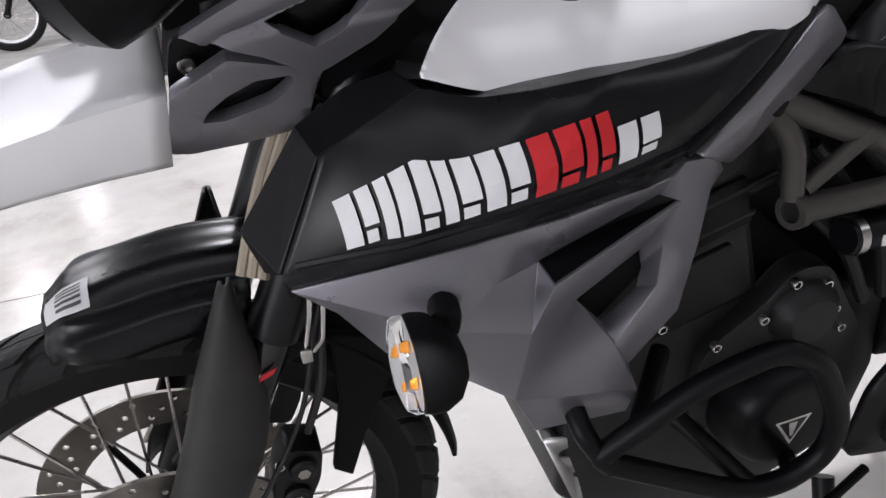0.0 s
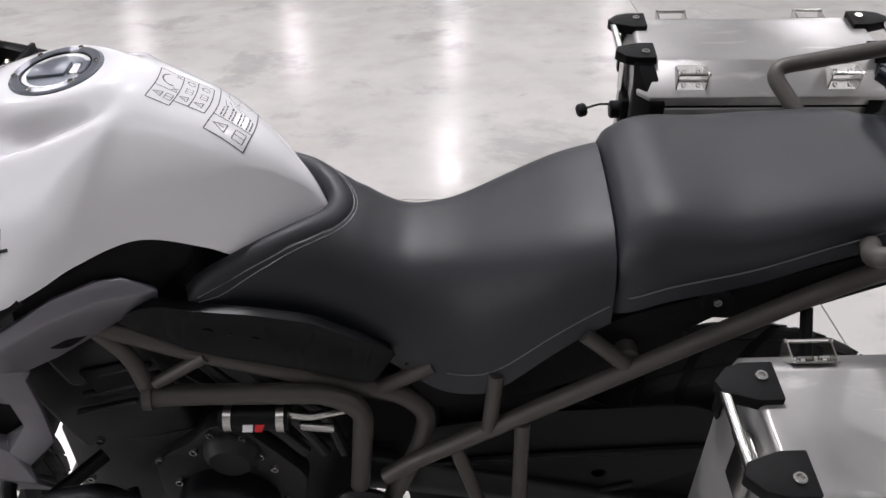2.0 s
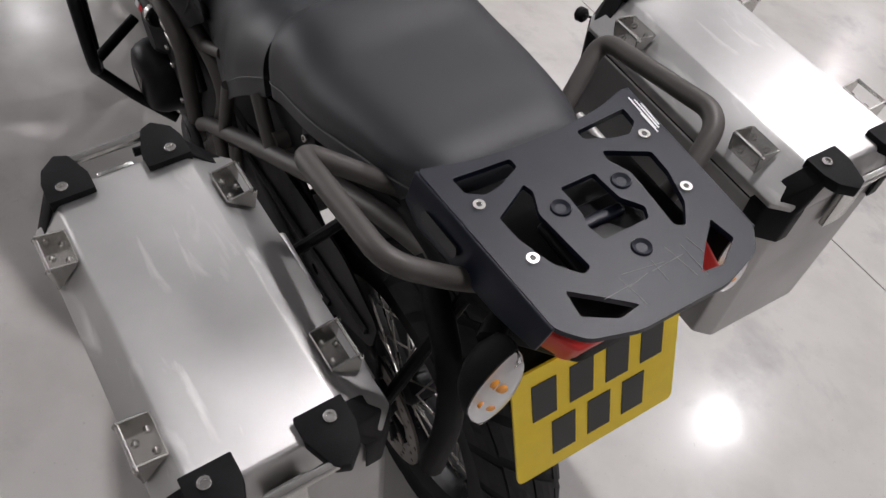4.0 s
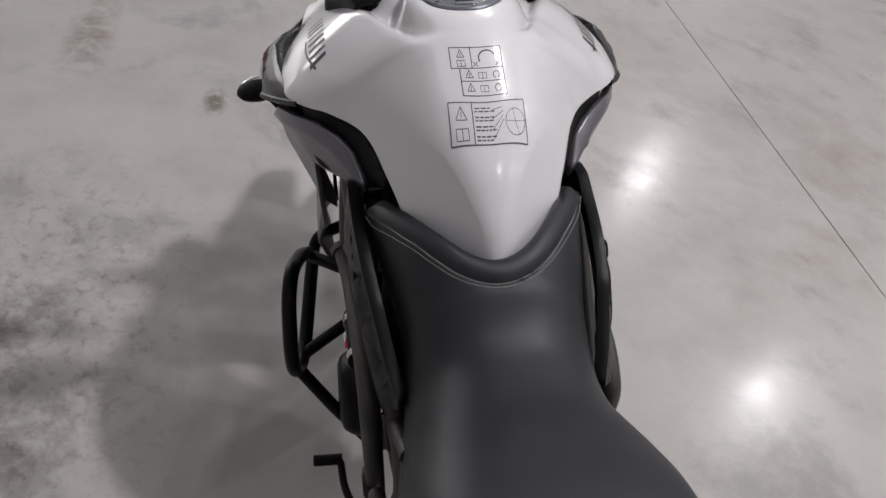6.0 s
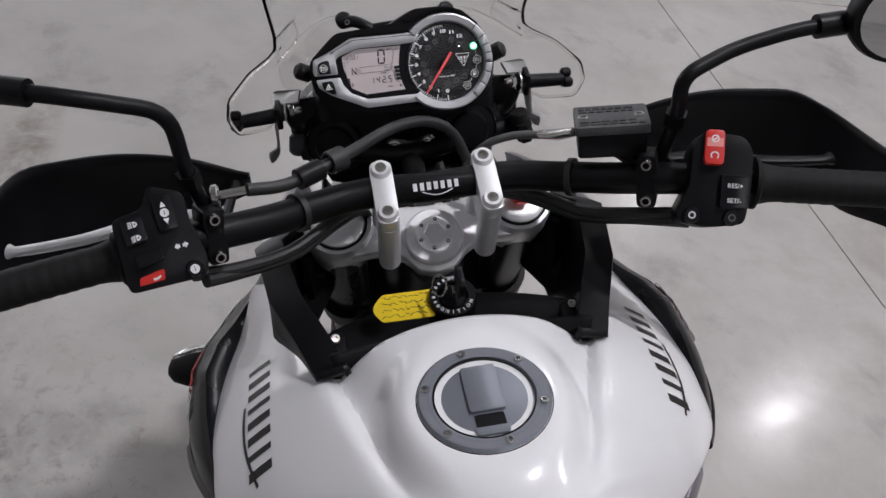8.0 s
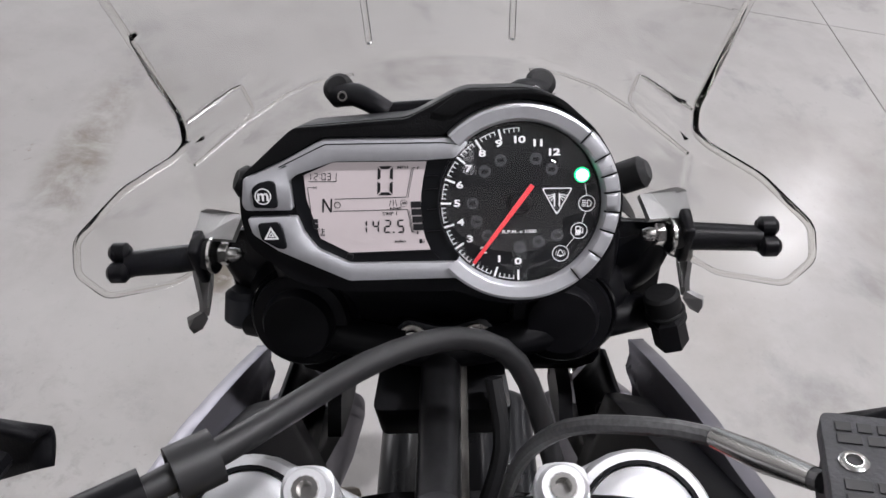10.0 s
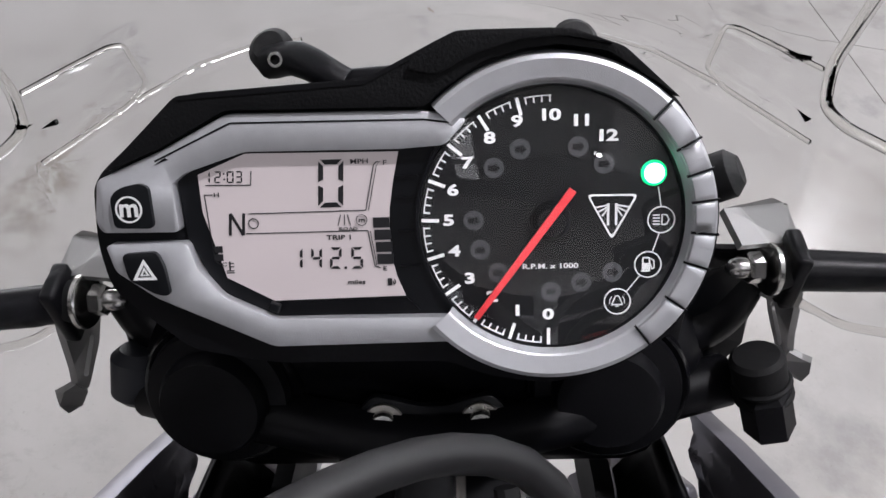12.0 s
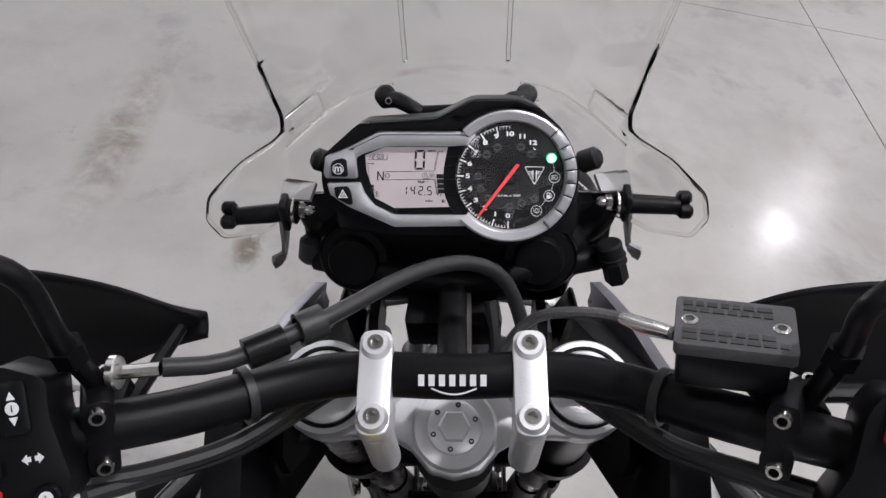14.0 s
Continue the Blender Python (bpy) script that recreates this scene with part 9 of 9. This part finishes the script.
    # tail unit under the rack
    tail = part("tail_unit", loft([[(x, -w, z0), (x, -w * 1.05, (z0 + z1) / 2), (x, -w * 0.9, z1), (x, w * 0.9, z1), (x, w * 1.05, (z0 + z1) / 2), (x, w, z0)] for x, w, z0, z1 in ((1.56, 0.11, 0.935, 1.0), (1.62, 0.118, 0.955, 1.025), (1.68, 0.125, 0.975, 1.05), (1.8, 0.112, 0.985, 1.062), (1.86, 0.07, 1.0, 1.07))]), PLASTIC, bike, "black tail unit", bevel=0.008)
    lamp = part("tail_lamp", loft([[(1.805, -0.1, 0.985), (1.8, -0.116, 1.05), (1.8, 0.116, 1.05), (1.805, 0.1, 0.985)], [(1.85, -0.075, 0.995), (1.868, -0.09, 1.056), (1.868, 0.09, 1.056), (1.85, 0.075, 0.995)]]), RED, bike, "red tail lamp", bevel=0.006)
    hang = part("plate_hanger", loft([[(x, -w, z), (x + 0.02, -w, z + 0.02), (x + 0.02, w, z + 0.02), (x, w, z)] for x, z, w in ((1.72, 1.0, 0.08), (1.765, 0.95, 0.09), (1.8, 0.86, 0.08), (1.83, 0.79, 0.06))]), PLASTIC, bike, "black number plate hanger", bevel=0.006)
    plate_m = frame_at((1.85, 0, 0.865), (0, 1, 0), (0.95, 0, 0.32))
    np_ = part("number_plate", prism(round_outline([(-0.115, -0.085), (0.115, -0.085), (0.115, 0.085), (-0.115, 0.085)], 0.01), 0.003, plate_m), YELLOW, bike, "yellow number plate with plain dark bars")
    bm = bmesh.new()
    for r in range(2):
        for k in range(4 - r):
            box((0, 0, 0), (0.032, 0.055, 0.001), plate_m @ pose(-0.075 + 0.05 * k + 0.025 * r, 0.035 - 0.07 * r, 0.0006), bm=bm)
    part("plate_bars", bm, BLACKDECAL, np_, "plain dark bars", smooth=False)
    part("reflector", cyl(plate_m @ Vector((0, 0.1, 0.0)), (0.95, 0, 0.32), 0.012, 0.012), RED, np_)
    part("hanger_stay", sweep(smooth_path([(1.66, -0.12, 0.97), (1.76, -0.15, 0.93), (1.79, -0.16, 0.85), (1.785, -0.17, 0.72)]), 0.016, 12), PLASTIC, bike, "black curved rack stay")
    part("hanger_stay", sweep(smooth_path([(1.66, 0.12, 0.97), (1.76, 0.15, 0.93), (1.79, 0.16, 0.85), (1.785, 0.17, 0.72)]), 0.016, 12), PLASTIC, bike, "black curved rack stay")
    for s in (-1, 1):
        g = [(1.578, s * 0.105, 0.99), (1.556, s * 0.15, 1.02), (1.527, s * 0.203, 1.052), (1.722, s * 0.204, 1.088), (1.748, s * 0.15, 1.06), (1.756, s * 0.108, 1.035)]
        part("grab_rail", sweep(rounded(g, 0.03, 8), 0.0118, 16), TUBE, bike, "bronze-grey grab rail")
        # carrier for the panniers
        y = s * 0.235
        pr = part("pannier_frame", sweep(rounded([(1.46, y, 0.82), (1.44, y, 0.8), (1.46, y, 0.58), (1.7, y, 0.56), (1.76, y, 0.62), (1.76, y, 0.8), (1.72, y, 0.84), (1.5, y, 0.84), (1.46, y, 0.82)], 0.03), 0.009, 12), BLACKTUBE, bike, "black pannier carrier frame")
        part("carrier_bar", sweep([(1.5, s * 0.228, 0.885), (1.6, s * 0.228, 0.882)], 0.009, 12), ALU, pr, "aluminium locking bar")
        part("carrier_bar", sweep([(1.67, s * 0.228, 0.88), (1.72, s * 0.228, 0.878)], 0.013, 12), ALU, pr)
        part("carrier_stay", sweep([(1.5, y, 0.84), (1.52, s * 0.13, 0.9)], 0.008, 10), BLACKTUBE, pr)
        part("carrier_stay", sweep([(1.74, y, 0.82), (1.72, s * 0.1, 0.97)], 0.008, 10), BLACKTUBE, pr)


build_rack()


def build_hugger():
    """Flat inner guard beside the rear wheel, with lightening holes."""
    out = [(0.97, 0.6), (1.2, 0.655), (1.42, 0.67), (1.53, 0.62), (1.51, 0.53), (1.38, 0.45), (1.26, 0.3), (1.0, 0.29)]
    holes = [[(cx + 0.012 * math.cos(a), cz + 0.012 * math.sin(a)) for a in (2 * math.pi * k / 14 for k in range(14))] for cx, cz in ((1.17, 0.47), (1.3, 0.49))]
    h = part("inner_guard", plate(round_outline(out, 0.02, 3), holes, 0, lambda x, z: Vector((x, -0.106, z))), SATIN, bike, "black inner guard beside the rear wheel", solid=0.004, smooth=False)
    part("guard_rib", sweep(smooth_path([(1.0, -0.11, 0.52), (1.2, -0.112, 0.545), (1.5, -0.11, 0.57)]), 0.007, 8), SATIN, h)
    part("guard_rib", sweep(smooth_path([(1.03, -0.11, 0.4), (1.2, -0.112, 0.41), (1.36, -0.11, 0.46)]), 0.005, 8), SATIN, h)


build_hugger()

# ---- panniers ----


def build_pannier(m, side, label):
    """An aluminium case: m puts its lid's middle; x to the rear, y outwards on the given side."""
    case = thing("pannier", label, "pannier", m, group="panniers")
    L, top = 0.415, 0.15
    inn, outw, h = 0.125, 0.105, 0.36

    def ring(z, a, b, lx):
        # a: towards the motorcycle, b: away from it
        c = 0.02
        y0, y1 = -a * side, b * side
        s = 1 if y1 > y0 else -1
        return [(-lx, y0 + s * c, z), (-lx + c, y0, z), (lx - c, y0, z), (lx, y0 + s * c, z), (lx, y1 - s * c, z), (lx - c, y1, z), (-lx + c, y1, z), (-lx, y1 - s * c, z)]

    x = L / 2
    part("case_body", loft([ring(-h, inn - 0.01, outw - 0.03, x - 0.012), ring(-h + 0.012, inn, outw - 0.02, x), ring(-0.062, inn, outw, x)]), ALU, case, "brushed aluminium case body", bevel=0.003)
    part("seal", loft([ring(-0.062, inn - 0.002, outw - 0.002, x - 0.002), ring(-0.056, inn - 0.002, outw - 0.002, x - 0.002)]), RUBBER, case)
    lid = part("lid", loft([ring(-0.056, inn + 0.002, outw + 0.002, x + 0.002), ring(-0.04, inn + 0.002, outw + 0.002, x + 0.002), ring(-0.004, 0.078, 0.076, x - 0.006), ring(0, 0.074, 0.072, x - 0.01)]), SCUFF, case, "brushed aluminium lid with scuffs", bevel=0.002)
    for ex in (-1, 1):
        # carrying bar between two black corner caps
        part("lid_bar", sweep([(ex * (x + 0.026), -0.05, 0.002), (ex * (x + 0.026), 0.05, 0.002)], 0.006, 14), CHROME, lid, "bright carrying bar")
        for ey in (-1, 1):
            cap = [(x - 0.03, 0.03), (x - 0.004, 0.03), (x + 0.03, 0.042), (x + 0.036, 0.056), (x + 0.02, 0.074), (x - 0.0, 0.08), (x - 0.03, 0.08)]
            pts = [(ex * a, ey * b) for a, b in cap]
            cc = part("corner_cap", prism(round_outline(pts, 0.002, 2), 0.016, pose(0, 0, 0.0085)), PLASTIC, lid, "black plastic lid corner", bevel=0.003)
            side_y = inn if ey * side < 0 else outw
            part("corner_skirt", loft([[(ex * (x - 0.024), ey * 0.076, 0.005), (ex * (x + 0.006), ey * 0.076, 0.004), (ex * (x + 0.006), ey * 0.06, 0.004), (ex * (x - 0.02), ey * 0.06, 0.003)], [(ex * (x - 0.045), ey * (side_y + 0.006), -0.05), (ex * (x - 0.02), ey * (side_y + 0.006), -0.05), (ex * (x + 0.007), ey * (side_y - 0.02), -0.05), (ex * (x + 0.007), ey * (side_y - 0.04), -0.05)], [(ex * (x - 0.045), ey * (side_y + 0.005), -0.105), (ex * (x - 0.02), ey * (side_y + 0.005), -0.105), (ex * (x + 0.006), ey * (side_y - 0.02), -0.105), (ex * (x + 0.006), ey * (side_y - 0.04), -0.105)]]), PLASTIC, cc, bevel=0.003)
            bolt((ex * (x - 0.014), ey * 0.061, 0.0085), (0, 0, 1), 0.0068, cc, h=0.003)
            bolt((ex * (x - 0.032), ey * (side_y + 0.006), -0.09), (0, ey, 0), 0.005, cc, h=0.003)
        # tie-down eyes on both flanks
        for ey in (-1, 1):
            side_y = 0.1 if ey * side < 0 else 0.09
            nrm = Vector((0, ey * 0.72, 0.69))
            em = frame_at((ex * (x - 0.085), ey * side_y, -0.021), (1, 0, 0), nrm)
            eye = part("lashing_eye", prism([(-0.024, -0.022), (0.024, -0.022), (0.024, 0.022), (-0.024, 0.022)], 0.002, em @ pose(0, 0, 0.004)), CHROME, lid, "folded steel lashing eye")
            for k in (-1, 1):
                part("eye_cheek", prism([(0, -0.02), (0.024, -0.002), (0.024, 0.004), (0, 0.02)], 0.002, em @ pose(k * 0.024, 0, 0.004) @ Matrix(((0, 0, 1, 0), (0, 1, 0, 0), (1, 0, 0, 0), (0, 0, 0, 1)))), CHROME, eye, smooth=False)
                for q in (-1, 1):
                    bolt(em @ Vector((k * 0.012, q * 0.011, 0.004)), nrm, 0.004, eye, h=0.003)
            part("eye_bar", sweep([em @ Vector((-0.027, 0.001, 0.025)), em @ Vector((0.027, 0.001, 0.025))], 0.0025, 10), CHROME, eye)
        # latch on the end
        lt = part("latch", prism(round_outline([(-0.02, -0.045), (0.02, -0.045), (0.02, 0.035), (-0.02, 0.035)], 0.004), 0.008, frame_at((ex * (x + 0.012), 0.0, -0.07), (0, 1, 0), (ex, 0, 0))), CHROME, case, "steel over-centre latch", bevel=0.002)
        part("latch_lip", box((ex * (x + 0.014), 0, -0.028), (0.012, 0.044, 0.012)), CHROME, lt, bevel=0.002)
    if side > 0:
        lock = part("lock", cyl((-x - 0.016, -0.035, -0.12), (1, 0, 0), 0.016, 0.03, 20, chamfer=0.003), PLASTIC, case, "black lock with a rubber cap on a strap")
        part("cap_strap", sweep(smooth_path([(-x - 0.026, -0.035, -0.11), (-x - 0.05, -0.045, -0.103), (-x - 0.075, -0.05, -0.108)]), 0.002, 6), RUBBER, lock)
        part("rubber_cap", cyl((-x - 0.082, -0.05, -0.112), (1, 0.2, 0.2), 0.012, 0.018, 18, chamfer=0.004), RUBBER, lock)
        part("lock_housing", box((-x - 0.006, -0.035, -0.12), (0.016, 0.04, 0.06)), PLASTIC, case, bevel=0.004)
    return case


build_pannier(LEAN @ pose(1.592, -0.362, 0.975, 0, 0, 1.5), -1, "scuffed aluminium pannier with black corners beside the rear wheel")
build_pannier(LEAN @ pose(1.585, 0.44, 0.975, 0, 0, -1.0), 1, "aluminium pannier with black corners and a capped lock")


# ---- another motorcycle parked across the hall ----
def build_parked():
    c = Vector((-1.62, 7.9, 0.34))
    far = thing("parked_motorcycle", "dark motorcycle parked across the hall, seen by its wheel", "motorcycle", Matrix.Translation(c) @ pose(0, 0, 0, 0, 0, 8))
    ax = axis_matrix((0, 0, 0), (0, 1, 0))
    wheel = part("wheel", lathe([(0.02, -0.05), (0.035, -0.05), (0.035, 0.05), (0.02, 0.05)], ax, 20, closed=True), ENGINE, far, "spoked wheel with a black tyre")
    part("tyre", lathe([(0.26, -0.03), (0.28, -0.052), (0.32, -0.046), (0.339, -0.02), (0.34, 0.0), (0.339, 0.02), (0.32, 0.046), (0.28, 0.052), (0.26, 0.03)], ax, 64, closed=True), RUBBER, wheel)
    part("rim", lathe([(0.245, -0.03), (0.264, -0.034), (0.264, 0.034), (0.245, 0.03)], ax, 48, closed=True), CAST, wheel, "pale metal rim")
    for k in range(18):
        a = 2 * math.pi * k / 18
        part("spoke", sweep([ax @ Vector((0.035 * math.cos(a + 0.6), 0.035 * math.sin(a + 0.6), 0.03 if k % 2 else -0.03)), ax @ Vector((0.247 * math.cos(a), 0.247 * math.sin(a), 0))], 0.003, 6), STEEL, wheel)
    for y in (-0.09, 0.09):
        part("fork_leg", sweep([(0.0, y, 0.0), (0.26, y, 0.62)], 0.026, 14), BLACKTUBE, far)
    part("mudguard", grid(lambda u, v: Vector((0.37 * math.cos(radians(35 + 100 * u)), -0.06 + 0.12 * v, 0.37 * math.sin(radians(35 + 100 * u)))), linspace(0, 1, 16), linspace(0, 1, 5)), SATIN, far, "black mudguard", solid=0.005)
    part("indicator", cyl((0.12, -0.2, 0.42), (0, 1, 0), 0.03, 0.06, 16, chamfer=0.008), AMBER, far, "amber indicator")
    part("engine", box((0.62, 0, 0.12), (0.5, 0.3, 0.42)), ENGINE, far, "dark engine", bevel=0.05)
    part("front_fairing", loft([[(x, -w, z0), (x, -w, z1), (x, w, z1), (x, w, z0)] for x, w, z0, z1 in ((0.1, 0.05, 0.55, 0.62), (0.3, 0.16, 0.5, 0.75), (0.6, 0.17, 0.4, 0.72), (1.0, 0.12, 0.45, 0.6))]), SATIN, far, "black fairing and tank", bevel=0.03)


build_parked()
